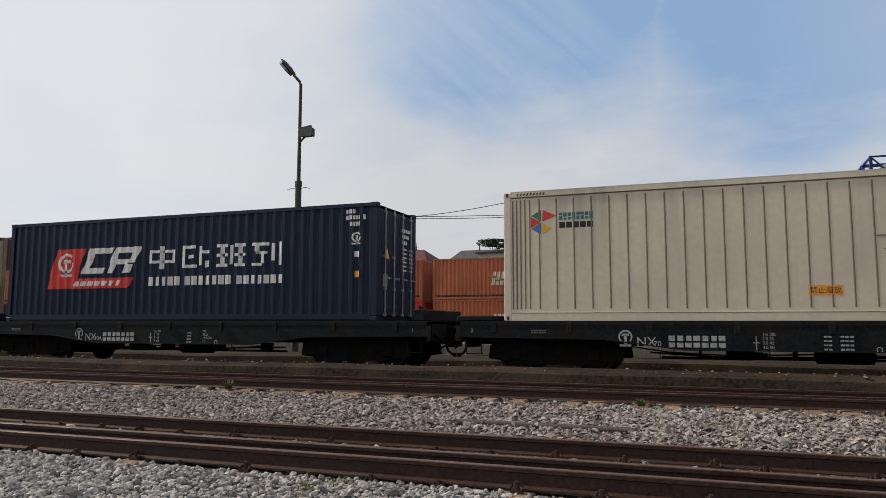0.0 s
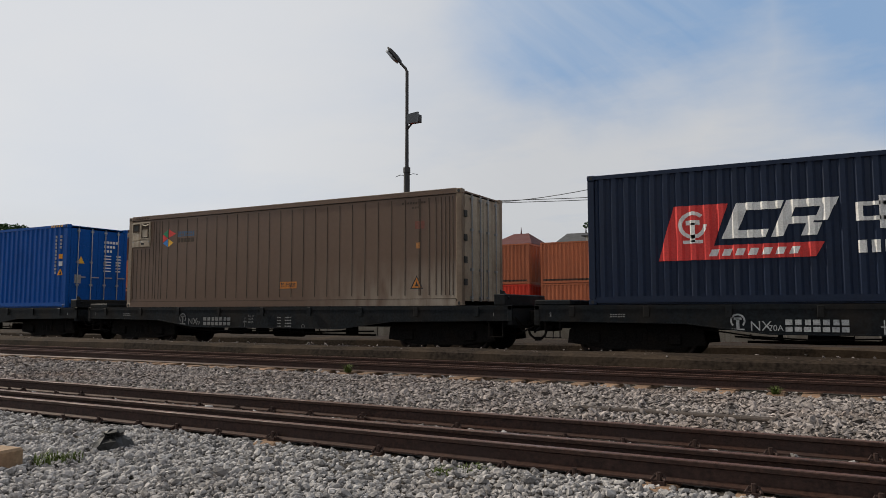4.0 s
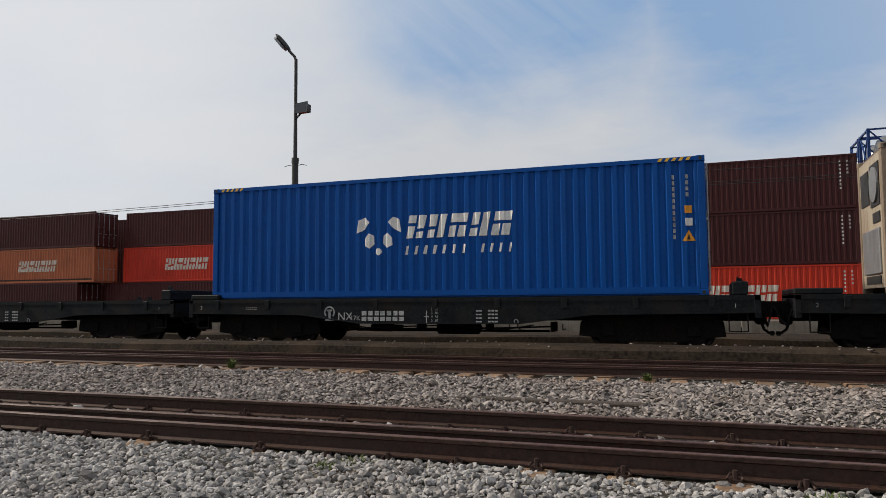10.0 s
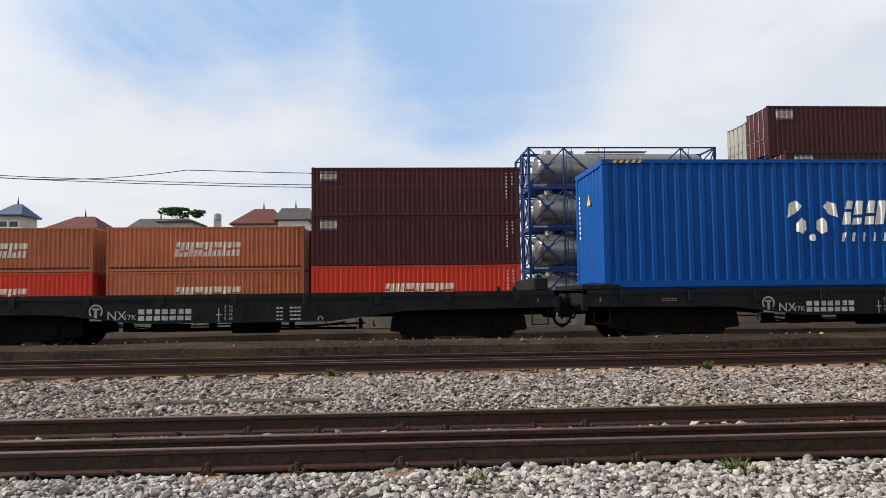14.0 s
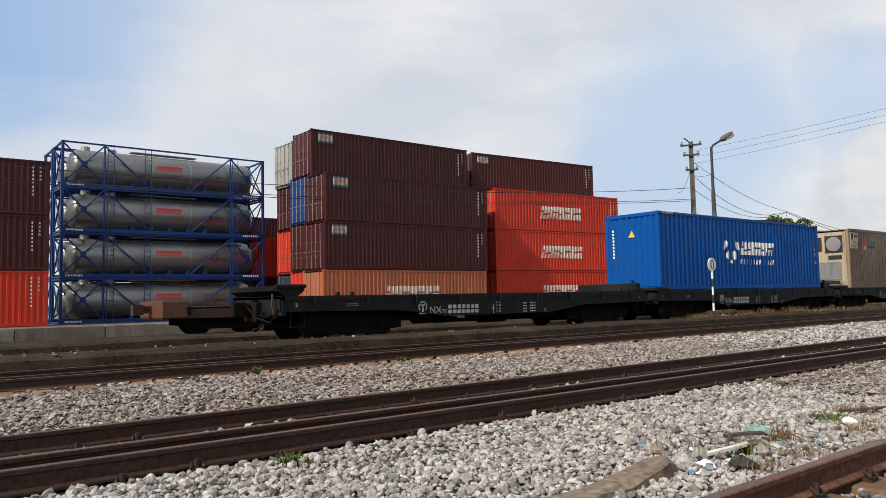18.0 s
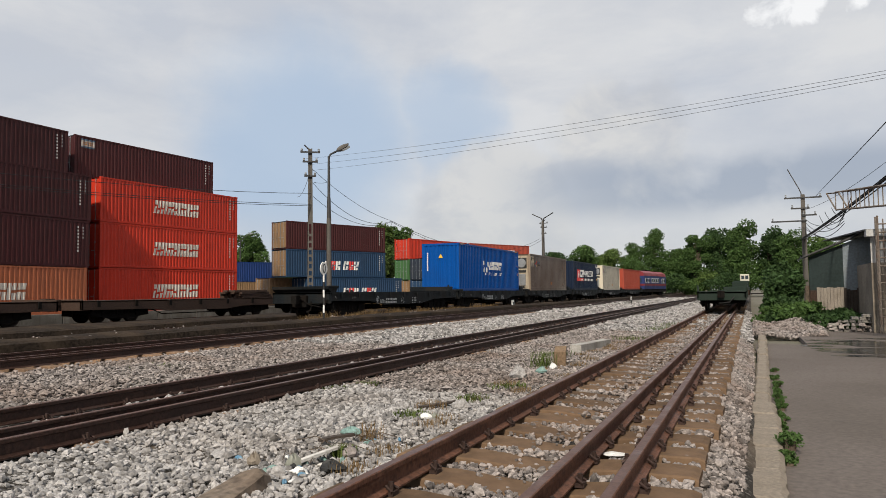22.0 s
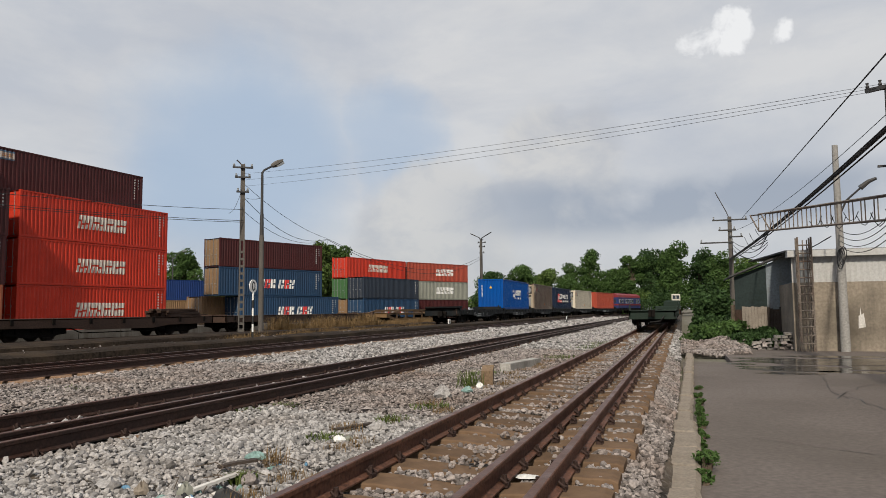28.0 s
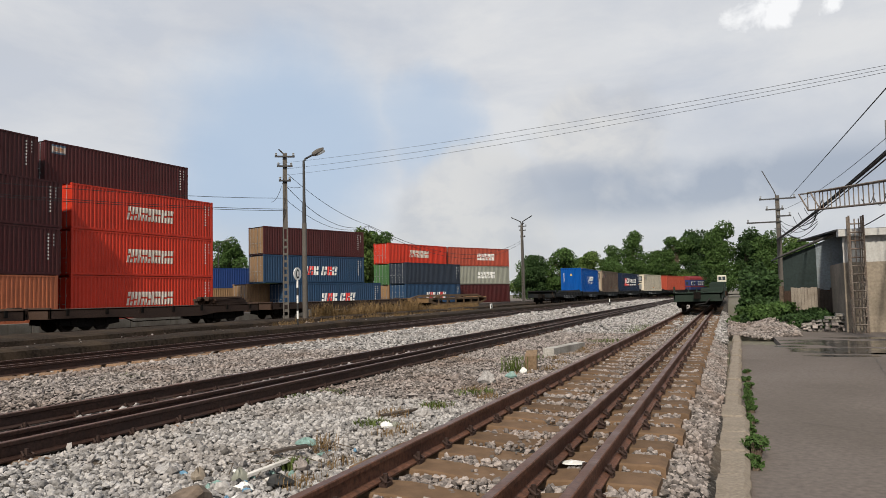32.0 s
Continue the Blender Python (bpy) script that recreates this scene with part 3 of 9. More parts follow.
def bent_rail(y):
    """A rail that follows the bend at the far end of the line."""
    prof = [(-0.065, -0.155), (0.065, -0.155), (0.012, -0.125), (0.009, -0.045), (0.035, -0.034), (0.035, 0.0), (-0.035, 0.0), (-0.035, -0.034), (-0.009, -0.045), (-0.012, -0.125)]
    xs = [X0, BEND_FROM] + [BEND_FROM + 6 * i for i in range(1, 20)]
    return Shape().loft([[(x, y + bend(x)[0] + a, b) for a, b in prof] for x in xs])


def build_track(name, ys, label, steel=None, bent=False):
    t = thing(name, pose(0, 0, 0), label, "railway track", kind="structure")
    for y in ys:
        me = (bent_rail(y) if bent else rail_shape(X0, X1, y)).mesh("rail", steel or RAIL)
        me.materials.append(RAIL_TOP)
        for p in me.polygons:
            if p.normal.z > 0.9 and p.center.z > -0.01:
                p.material_index = 1
        part("rail", me, None, t)
    return t


def build_sleepers(track, ys, x0, x1, step, mat_list, z=-0.165, overhang=0.42, clips=True, seed=1, half=0.125, dip=0.025, fill=None, low=0.015):
    rnd = random.Random(seed)
    near, far = min(ys) - overhang, max(ys) + overhang
    s = Shape()
    sec = []
    for y, dz in ((near, -0.02), (near + 0.05, 0.0), (min(ys) + 0.2, 0.0), ((near + far) / 2, -dip), (max(ys) - 0.2, 0.0), (far - 0.05, 0.0), (far, -0.02)):
        sec.append([(-half - 0.03, y, z - 0.16), (half + 0.03, y, z - 0.16), (half, y, z + dz - 0.012), (half - 0.015, y, z + dz), (-half + 0.015, y, z + dz), (-half, y, z + dz - 0.012)])
    s.loft(sec)
    meshes = [s.mesh("sleeper", m) for m in mat_list]
    c = Shape()
    for y in ys:
        for d in (-1, 1):
            yy = y + d * 0.085
            c.box(-0.045, 0.045, yy - 0.032, yy + 0.032, z, z + 0.028)
            c.lathe([(z + 0.02, 0.02), (z + 0.085, 0.018)], 6, "z", (0, yy, 0))
            c.tube([(-0.05, yy + 0.03 * d, z + 0.03), (-0.03, yy - 0.02 * d, z + 0.06), (0.03, yy - 0.02 * d, z + 0.06), (0.05, yy + 0.03 * d, z + 0.03)], 0.011, 5)
    clip = c.mesh("rail_fastening", CLIP)
    x, i = x0, 0
    while x < x1:
        ob = part("sleeper", meshes[rnd.randrange(len(meshes))], None, track, at=pose(x + rnd.uniform(-0.03, 0.03), rnd.uniform(-0.03, 0.03), rnd.uniform(-low, 0.008), 0, 0, rnd.uniform(-1, 1)))
        if clips and abs(x - 6) < 24:
            part("rail_fastening", clip, None, ob)
        if fill is not None and (i % 3 == 0 and rnd.random() < 0.75) and x < 40:
            f = Shape()
            w = step / 2 - half + 0.06
            a, b = min(ys) + 0.09 if rnd.random() < 0.6 else near + 0.1, max(ys) - 0.09
            f.loft([[(-w, y, z - 0.2), (w, y, z - 0.2), (w, y, z - 0.022 + dz), (0, y, z - 0.008 + dz + rnd.uniform(-0.012, 0.006)), (-w, y, z - 0.025 + dz)] for y, dz in
                    ((a, -0.02), (a + 0.12, 0.0), ((a + b) / 2 - 0.2, -dip * 0.8), ((a + b) / 2 + 0.2, -dip * 0.8), (b - 0.12, 0.0), (b, -0.02))])
            part("packed_dirt", f, fill, track, at=pose(x + step / 2, 0, 0))
        x += step
        i += 1


def stones():
    """Loose crushed stone on the bed: real stones near the camera."""
    rng = np.random.default_rng(5)
    ico_v = []
    g = (1 + 5 ** 0.5) / 2
    for a in (-1, 1):
        for b in (-g, g):
            ico_v += [(0, a, b), (a, b, 0), (b, 0, a)]
    iv = np.array(ico_v, float)
    iv /= np.linalg.norm(iv, axis=1)[:, None]
    faces = []
    for i in range(12):
        for j in range(i + 1, 12):
            for k in range(j + 1, 12):
                if all(abs(np.linalg.norm(iv[p] - iv[q]) - 1.0515) < 0.01 for p, q in ((i, j), (j, k), (i, k))):
                    n = np.cross(iv[j] - iv[i], iv[k] - iv[i])
                    faces.append((i, j, k) if n @ iv[i] > 0 else (i, k, j))
    # and a plainer one for those farther off
    pv = np.array([(math.cos(a * 1.2566), math.sin(a * 1.2566), 0.15 * (-1) ** a) for a in range(5)] + [(0.1, 0, 0.9), (0, 0.1, -0.9)])
    kinds = ((iv, np.array(faces)), (pv, np.array([f for a in range(5) for f in ((a, (a + 1) % 5, 5), ((a + 1) % 5, a, 6))])))

    def height(y):
        return np.interp(y, [-0.12, 0.12, 0.35, 2.5, 3.0, 4.6, 4.95, 7.15, 8.2, 11.0, 11.6, 13.75], [-0.47, -0.30, -0.235, -0.235, -0.25, -0.225, -0.185, -0.185, -0.17, -0.17, -0.225, -0.225])

    def patch(name, x0, x1, y0, y1, per, size, level=None, rock=None, label="loose crushed grey limestone ballast", gaps=None, near=False):
        shape, faces = kinds[0 if near else 1]
        n = int((x1 - x0) * (y1 - y0) * per)
        x, y = rng.uniform(x0, x1, n), rng.uniform(y0, y1, n)
        keep = np.ones(n, bool)
        for r in A_RAILS + B_RAILS + C_RAILS:
            keep &= np.abs(y - r) > 0.095
        if not callable(level):
            keep &= y > 0.0 - 0.014 * np.maximum(0, x - 6)
        if gaps:
            off = np.abs((x - gaps[0] + gaps[1] / 2) % gaps[1] - gaps[1] / 2)
            k = np.floor((x - gaps[0]) / gaps[1])
            share = np.array([1.0, 0.75, 0.35, 0.9, 0.15, 0.6])[((k * 7) % 6).astype(int)]
            keep &= (off > 0.19) & (rng.uniform(0, 1, n) < share) | (rng.uniform(0, 1, n) < 0.05)
        x, y = x[keep], y[keep]
        n = len(x)
        r = size * rng.lognormal(0, 0.28, n)
        sc = np.stack([r * rng.uniform(0.85, 1.5, n), r * rng.uniform(0.7, 1.1, n), r * rng.uniform(0.5, 0.95, n)], 1)
        sink = np.where(np.min([np.abs(y - q) for q in A_RAILS + B_RAILS + C_RAILS], 0) < 0.75, 0.5, 0.0)
        z = (height(y) if level is None else level(x, y) if callable(level) else level) + sc[:, 2] * rng.uniform(-0.4, 1.1, n) + 0.009 + 0.006 * np.sin(x * 1.7 + y * 2.3) - sink * 0.03
        ang = rng.uniform(0, 2 * np.pi, n)
        tilt = rng.normal(0, 0.4, n)
        base = shape[None] * rng.uniform(0.66, 1.24, (n, len(shape), 1)) * sc[:, None, :]
        ca, sa, ct, st = np.cos(ang), np.sin(ang), np.cos(tilt), np.sin(tilt)
        bx, by, bz = base[..., 0], base[..., 1], base[..., 2]
        bx, bz = bx * ct[:, None] - bz * st[:, None], bx * st[:, None] + bz * ct[:, None]
        px = bx * ca[:, None] - by * sa[:, None] + x[:, None]
        py = bx * sa[:, None] + by * ca[:, None] + y[:, None]
        pz = bz + z[:, None]
        v = np.stack([px, py, pz], -1).reshape(-1, 3)
        f = (faces[None] + (np.arange(n) * len(shape))[:, None, None]).reshape(-1, 3)
        me = bpy.data.meshes.new(name)
        me.vertices.add(len(v))
        me.vertices.foreach_set("co", v.ravel())
        me.loops.add(len(f) * 3)
        me.loops.foreach_set("vertex_index", f.ravel().astype(np.int32))
        me.polygons.add(len(f))
        me.polygons.foreach_set("loop_start", np.arange(0, len(f) * 3, 3, dtype=np.int32))
        me.polygons.foreach_set("use_smooth", np.zeros(len(f), bool))
        me.materials.append(rock or STONE)
        me.update(calc_edges=True)
        tagged(new(name, me), label, "ballast", kind="stuff")

    patch("ballast_stones", -9, 9, 2.2, 5.3, 1000, 0.0215, near=True)
    patch("ballast_stones", 9, 24, 2.2, 5.3, 700, 0.0235, None, STONE_BROWN)
    patch("ballast_stones", -20, -9, 2.2, 5.3, 400, 0.028)
    patch("ballast_stones", -14, 16, 6.85, 11.95, 420, 0.027, None, STONE_BROWN)
    patch("ballast_stones", -30, -14, 6.85, 11.95, 170, 0.036, None, STONE_BROWN)
    patch("ballast_stones", 16, 42, 6.85, 11.95, 170, 0.037)
    patch("ballast_stones", 24, 60, 2.2, 5.3, 130, 0.042)
    patch("ballast_stones", 42, 110, 6.85, 11.95, 26, 0.085)
    patch("ballast_stones", 60, 120, 2.2, 5.3, 26, 0.085)
    patch("ballast_stones", -60, -30, 6.85, 11.95, 26, 0.085, None, STONE_BROWN)
    patch("ballast_stones", -12, 24, 5.3, 6.8, 330, 0.027)
    patch("ballast_stones", 1, 24, 0.95, 2.35, 1150, 0.021, -0.2, STONE_BROWN, gaps=(1.1, 0.62), near=True)
    patch("ballast_stones", 1, 24, 0.3, 0.95, 1000, 0.022, -0.195, STONE_BROWN, gaps=(1.1, 0.62), near=True)
    patch("ballast_stones", 24, 45, 0.3, 2.35, 260, 0.03, -0.195, gaps=(1.1, 0.62))
    patch("ballast_stones", 1, 22, -0.12, 0.6, 900, 0.024, None, STONE_BROWN, near=True)
    patch("ballast_stones", 22, 50, -0.12, 0.6, 120, 0.045)
    patch("ballast_stones", -14, 24, 12.0, 12.5, 60, 0.034)
    patch("spilled_stones", 28.0, 32.6, -2.5, -0.15, 300, 0.042, lambda x, y: -0.57 + 0.085 * np.maximum(0, x - 28.4 + 0.5 * np.sin(y * 2.1)) + 0.05 * np.sin(y * 3.3 + x), STONE_BROWN, "heap of pale stones spilled at the lane's end", near=True)
    patch("bank_stones", -30, 40, 14.1, 15.2, 5, 0.024, 0.175, STONE_BROWN, "stray pale stones on the dark earth bank")


# ---- containers ----
PERIOD, DEPTH = 0.2787, 0.046


def wave(x):
    """How far a corrugated wall lies behind its outer face at x metres along it."""
    u = (x / PERIOD) % 1.0
    a, b = 0.32, 0.18       # outer flat, slope
    if u < a:
        return 0.0
    if u < a + b:
        return DEPTH * (u - a) / b
    if u < 2 * a + b:
        return DEPTH
    return DEPTH * (1 - (u - 2 * a - b) / b)


def breaks(x0, x1):
    out, k = [], math.floor(x0 / PERIOD)
    while k * PERIOD < x1:
        for q in (0.0, 0.32, 0.5, 0.82):
            x = (k + q) * PERIOD
            if x0 < x < x1:
                out.append(x)
        k += 1
    return out


def corrugated(x0, x1, z0, z1, axis="y", at=0.0, back=1):
    """A corrugated sheet from x0 to x1, its outer face at `at`, recesses towards back."""
    xs = [x0] + breaks(x0, x1) + [x1]
    s = Shape()
    put = (lambda u, d, z: (u, at + back * d, z)) if axis == "y" else (lambda u, d, z: (at + back * d, u, z))
    v = [put(x, wave(x) + e, z) for e in (0, 0.004) for z in (z0, z1) for x in xs]
    n = len(xs)
    f = [(i, i + 1, n + i + 1, n + i) for i in range(n - 1)] + [(2 * n + i, 3 * n + i, 3 * n + i + 1, 2 * n + i + 1) for i in range(n - 1)]
    f += [(0, 2 * n, 2 * n + n, n), (n - 1, 2 * n - 1, 4 * n - 1, 3 * n - 1)]
    return s.add(v, f)


def mark(bars, parent, mat, name, label="", flat=False, face=0.0, lift=0.006):
    """Painted shapes on a container's front: convex outlines of (x, z) that follow the corrugation."""
    bm = bmesh.new()
    for poly in bars:
        vs = [bm.verts.new((x, 0, z)) for x, z in poly]
        bm.faces.new(vs)
    if not flat:
        xs = [v.co.x for v in bm.verts]
        for x in breaks(min(xs), max(xs)):
            bmesh.ops.bisect_plane(bm, geom=bm.verts[:] + bm.edges[:] + bm.faces[:], plane_co=(x, 0, 0), plane_no=(1, 0, 0))
    for v in bm.verts:
        v.co.y = face + (0 if flat else wave(v.co.x)) - lift
    bmesh.ops.recalc_face_normals(bm, faces=bm.faces)
    for f in bm.faces:
        if f.normal.y > 0:
            f.normal_flip()
    me = bpy.data.meshes.new(name)
    bm.to_mesh(me)
    bm.free()
    me.materials.append(mat)
    ob = part(name, me, None, parent, label)
    return tagged(ob, label, kind="stuff") if len(bars) > 1 else ob


STROKES = [((0, 0, 0.42, 0.52), (0, 0.66, 0.42, 1), (0.56, 0, 1, 0.28), (0.56, 0.42, 1, 1)),
           ((0, 0, 0.40, 1), (0.54, 0, 1, 0.42), (0.54, 0.58, 1, 1)),
           ((0, 0, 0.44, 0.34), (0, 0.48, 0.44, 1), (0.58, 0, 1, 1)),
           ((0, 0, 1, 0.36), (0, 0.5, 0.42, 1), (0.56, 0.5, 1, 1)),
           ((0, 0.62, 1, 1), (0, 0, 0.42, 0.48), (0.56, 0, 1, 0.48))]


def word(n, x, z, w, h, slant=0.18, gap=0.22, seed=0):
    """n plain slanted figures of a few blocks each, in place of a trade name."""
    out, step = [], w / n
    cw = step * (1 - gap)
    for i in range(n):
        q = lambda u, t: (x + i * step + u * cw + slant * t * h, z + t * h)
        for a, b, c, d in STROKES[(i * 2 + seed + i // 3) % 5]:
            out.append([q(a, b), q(c, b), q(c, d), q(a, d)])
    return out


def bars(n, x, z, w, h, fill=0.72, rows=1, pitch=0.0):
    """Plain bars in place of writing that is not lettered."""
    out = []
    for r in range(rows):
        for i in range(n):
            a = x + w / n * i
            out.append([(a, z - r * pitch), (a + w / n * fill, z - r * pitch), (a + w / n * fill, z - r * pitch + h), (a, z - r * pitch + h)])
    return out


def disc(x, z, r, n=14, r0=0.0):
    if not r0:
        return [[(x + r * math.cos(2 * math.pi * i / n), z + r * math.sin(2 * math.pi * i / n)) for i in range(n)]]
    p = lambda q, i: (x + q * math.cos(2 * math.pi * i / n), z + q * math.sin(2 * math.pi * i / n))
    return [[p(r0, i), p(r, i), p(r, i + 1), p(r0, i + 1)] for i in range(n)]


LENGTH, WIDE = 12.192, 2.438


def container(m, mat, label, height=2.9, group="", door="right", rod=STEEL, name="shipping_container", end=None):
    """A forty-foot box: origin at the foot of its front left corner, front towards -y."""
    t = thing(name, m, label, "container", group)
    L, W, H = LENGTH, WIDE, height
    key = (mat.name, H, door, end.name if end else "")
    if key not in container.made:
        q = {}
        q["side_panel"] = [corrugated(0.16, L - 0.16, 0.17, H - 0.1, "y", 0.012, 1).mesh("side_panel", mat), corrugated(0.16, L - 0.16, 0.17, H - 0.1, "y", W - 0.012, -1).mesh("side_panel", mat)]
        xs = [0.1] + breaks(0.1, L - 0.1) + [L - 0.1]
        roof = Shape()
        n = len(xs)
        roof.add([(x, y, H - 0.02 - wave(x) * 0.6 - e) for e in (0, 0.03) for y in (0.05, W - 0.05) for x in xs],
                 [(i, i + 1, n + i + 1, n + i) for i in range(n - 1)] + [(2 * n + i, 3 * n + i, 3 * n + i + 1, 2 * n + i + 1) for i in range(n - 1)])
        q["roof"] = [roof.mesh("roof", mat)]
        q["top_rail"] = [Shape().box(0.17, L - 0.17, y, y + 0.06, H - 0.1, H - 0.012).mesh("top_rail", mat) for y in (0.004, W - 0.064)]
        q["bottom_rail"] = [Shape().prism([(y, 0.045), (y + 0.05, 0.045), (y + 0.05, 0.18), (y, 0.18)], "x", 0.17, L - 0.17).mesh("bottom_rail", mat) for y in (0.004, W - 0.054)]
        q["floor"] = [Shape().box(0.1, L - 0.1, 0.06, W - 0.06, 0.006, 0.16).mesh("floor", mat)]
        q["corner_post"] = [Shape().box(x, x + 0.15, y, y + 0.14, 0.12, H - 0.12, 0.012).mesh("corner_post", mat) for x in (0.006, L - 0.156) for y in (0.006, W - 0.146)]
        cast = []
        for x in (0, L - 0.178):
            for y in (0, W - 0.162):
                for z in (0, H - 0.118):
                    c = Shape().box(x, x + 0.178, y, y + 0.162, z, z + 0.118, 0.01)
                    cast.append(c.mesh("corner_casting", mat))
        q["corner_casting"] = cast
        left = 0.03 if door != "left" else L - 0.03
        sgn = 1 if door != "left" else -1
        q["end_panel"] = [corrugated(0.14, W - 0.14, 0.16, H - 0.1, "x", left, sgn).mesh("end_panel", mat)]
        q["end_beam"] = [Shape().box(left - 0.02, left + 0.05, 0.14, W - 0.14, z, z + 0.12).mesh("end_beam", mat) for z in (0.02, H - 0.13)]
        dx = L - 0.03 if door != "left" else 0.03
        doors, rods, handles = [], [], []
        for k in range(2):
            y0 = 0.15 + k * (W - 0.3) / 2
            y1 = y0 + (W - 0.3) / 2 - 0.01
            s = Shape()
            s.box(dx - 0.025, dx + 0.025, y0, y1, 0.14, H - 0.13)
            for j in range(5):
                z = 0.26 + j * (H - 0.5) / 5
                s.box(dx - 0.035, dx + 0.035, y0 + 0.1, y1 - 0.1, z, z + (H - 0.5) / 5 - 0.16)
            doors.append(s.mesh("door", end or mat))
            for u in (0.25, 0.75):
                y = y0 + (y1 - y0) * u
                s = Shape().tube([(dx + sgn * 0.06, y, 0.1), (dx + sgn * 0.06, y, H - 0.1)], 0.018, 6)
                for z in (0.16, 0.8, 1.6, H - 0.2):
                    s.box(dx, dx + sgn * 0.08, y - 0.05, y + 0.05, z - 0.03, z + 0.03)
                rods.append(s.mesh("lock_rod", rod))
                handles.append(Shape().box(dx + sgn * 0.06, dx + sgn * 0.085, y - 0.02, y + 0.3, 1.05, 1.09).mesh("door_handle", rod))
        q["door"] = doors
        q["lock_rod"] = rods
        q["door_handle"] = handles
        container.made[key] = q
    q = container.made[key]
    made = {}
    for kind, meshes in q.items():
        for i, me in enumerate(meshes):
            up = t
            if kind in ("lock_rod", "door_handle"):
                up = made["door"][i // 2]
            made.setdefault(kind, []).append(part(kind, me, None, up))
    return t


container.made = {}


# ---- wagons ----
D_MID = 17.08


def text_mesh(body, size, mat, name="lettering"):
    cu = bpy.data.curves.new(name, "FONT")
    cu.body, cu.size, cu.extrude = body, size, 0.0
    ob = new(name, cu)
    bpy.context.view_layer.update()
    me = bpy.data.meshes.new_from_object(ob.evaluated_get(bpy.context.evaluated_depsgraph_get()))
    bpy.data.objects.remove(ob)
    me.materials.clear()
    me.materials.append(mat)
    return me


def bogie_mesh():
    s = Shape()
    for y in (-1.02, 0.92):
        s.prism([(-1.5, 0.30), (-1.46, 0.60), (-1.15, 0.74), (1.15, 0.74), (1.46, 0.60), (1.5, 0.30), (1.1, 0.26), (0.62, 0.18), (-0.62, 0.18), (-1.1, 0.26)], "y", y, y + 0.1)
        for x in (-0.24, 0.0, 0.24):
            s.lathe([(0.36, 0.085), (0.6, 0.085)], 8, "z", (x, y + 0.05, 0))
        for x in (-0.875, 0.875):
            s.box(x - 0.13, x + 0.13, y - 0.07, y + 0.17, 0.30, 0.54, 0.02)
    s.prism([(-0.3, 0.55), (0.3, 0.55), (0.24, 0.74), (-0.24, 0.74)], "y", -1.05, 1.05)
    for x in (-1.42, 1.42):
        s.tube([(x, -0.9, 0.42), (x, 0.9, 0.42)], 0.04, 6)
    return s.mesh("bogie", BOGIE)


def wheelset_mesh(gauge):
    s = Shape()
    for d in (-1, 1):
        y = d * gauge / 2
        s.lathe([(y - d * 0.03, 0.40), (y - d * 0.03, 0.445), (y + d * 0.0, 0.425), (y + d * 0.1, 0.42), (y + d * 0.1, 0.36), (y + d * 0.06, 0.30), (y + d * 0.06, 0.13), (y + d * 0.12, 0.11)], 28, "y")
        for k in range(3):
            a = k * 2.094
            s.box(0.2 * math.cos(a) - 0.03, 0.2 * math.cos(a) + 0.03, y + d * 0.055, y + d * 0.075, 0.2 * math.sin(a) - 0.03, 0.2 * math.sin(a) + 0.03)
    s.tube([(0, -gauge / 2 - 0.25, 0), (0, gauge / 2 + 0.25, 0)], 0.075, 10)
    return s.mesh("wheelset", WHEEL)


BOGIE_MESH, WHEELSET, WHEELSET_NARROW = bogie_mesh(), wheelset_mesh(1.5), wheelset_mesh(1.06)
WHEELS = []


def running_gear(t, half, inset, turning, wheel=None, scale_y=1.0):
    for x in (-half + inset, half - inset):
        b = part("bogie", BOGIE_MESH, None, t, at=pose(x, 0, 0) @ Matrix.Diagonal((1, scale_y, 1, 1)))
        for u in (-0.875, 0.875):
            w = part("wheelset", wheel or WHEELSET, None, b, at=pose(u, 0, 0.42))
            if turning:
                WHEELS.append((w, u))


def coupler_shape(x, d):
    s = Shape()
    s.box(min(x, x + d * 0.32), max(x, x + d * 0.32), -0.11, 0.11, 0.74, 0.98, 0.02)
    s.prism([(x + d * 0.30, -0.16), (x + d * 0.62, -0.18), (x + d * 0.66, -0.02), (x + d * 0.48, 0.02), (x + d * 0.5, 0.16), (x + d * 0.3, 0.16)] if d > 0 else
            [(x + d * 0.30, -0.16), (x + d * 0.3, 0.16), (x + d * 0.5, 0.16), (x + d * 0.48, 0.02), (x + d * 0.66, -0.02), (x + d * 0.62, -0.18)], "z", 0.68, 1.02)
    return s


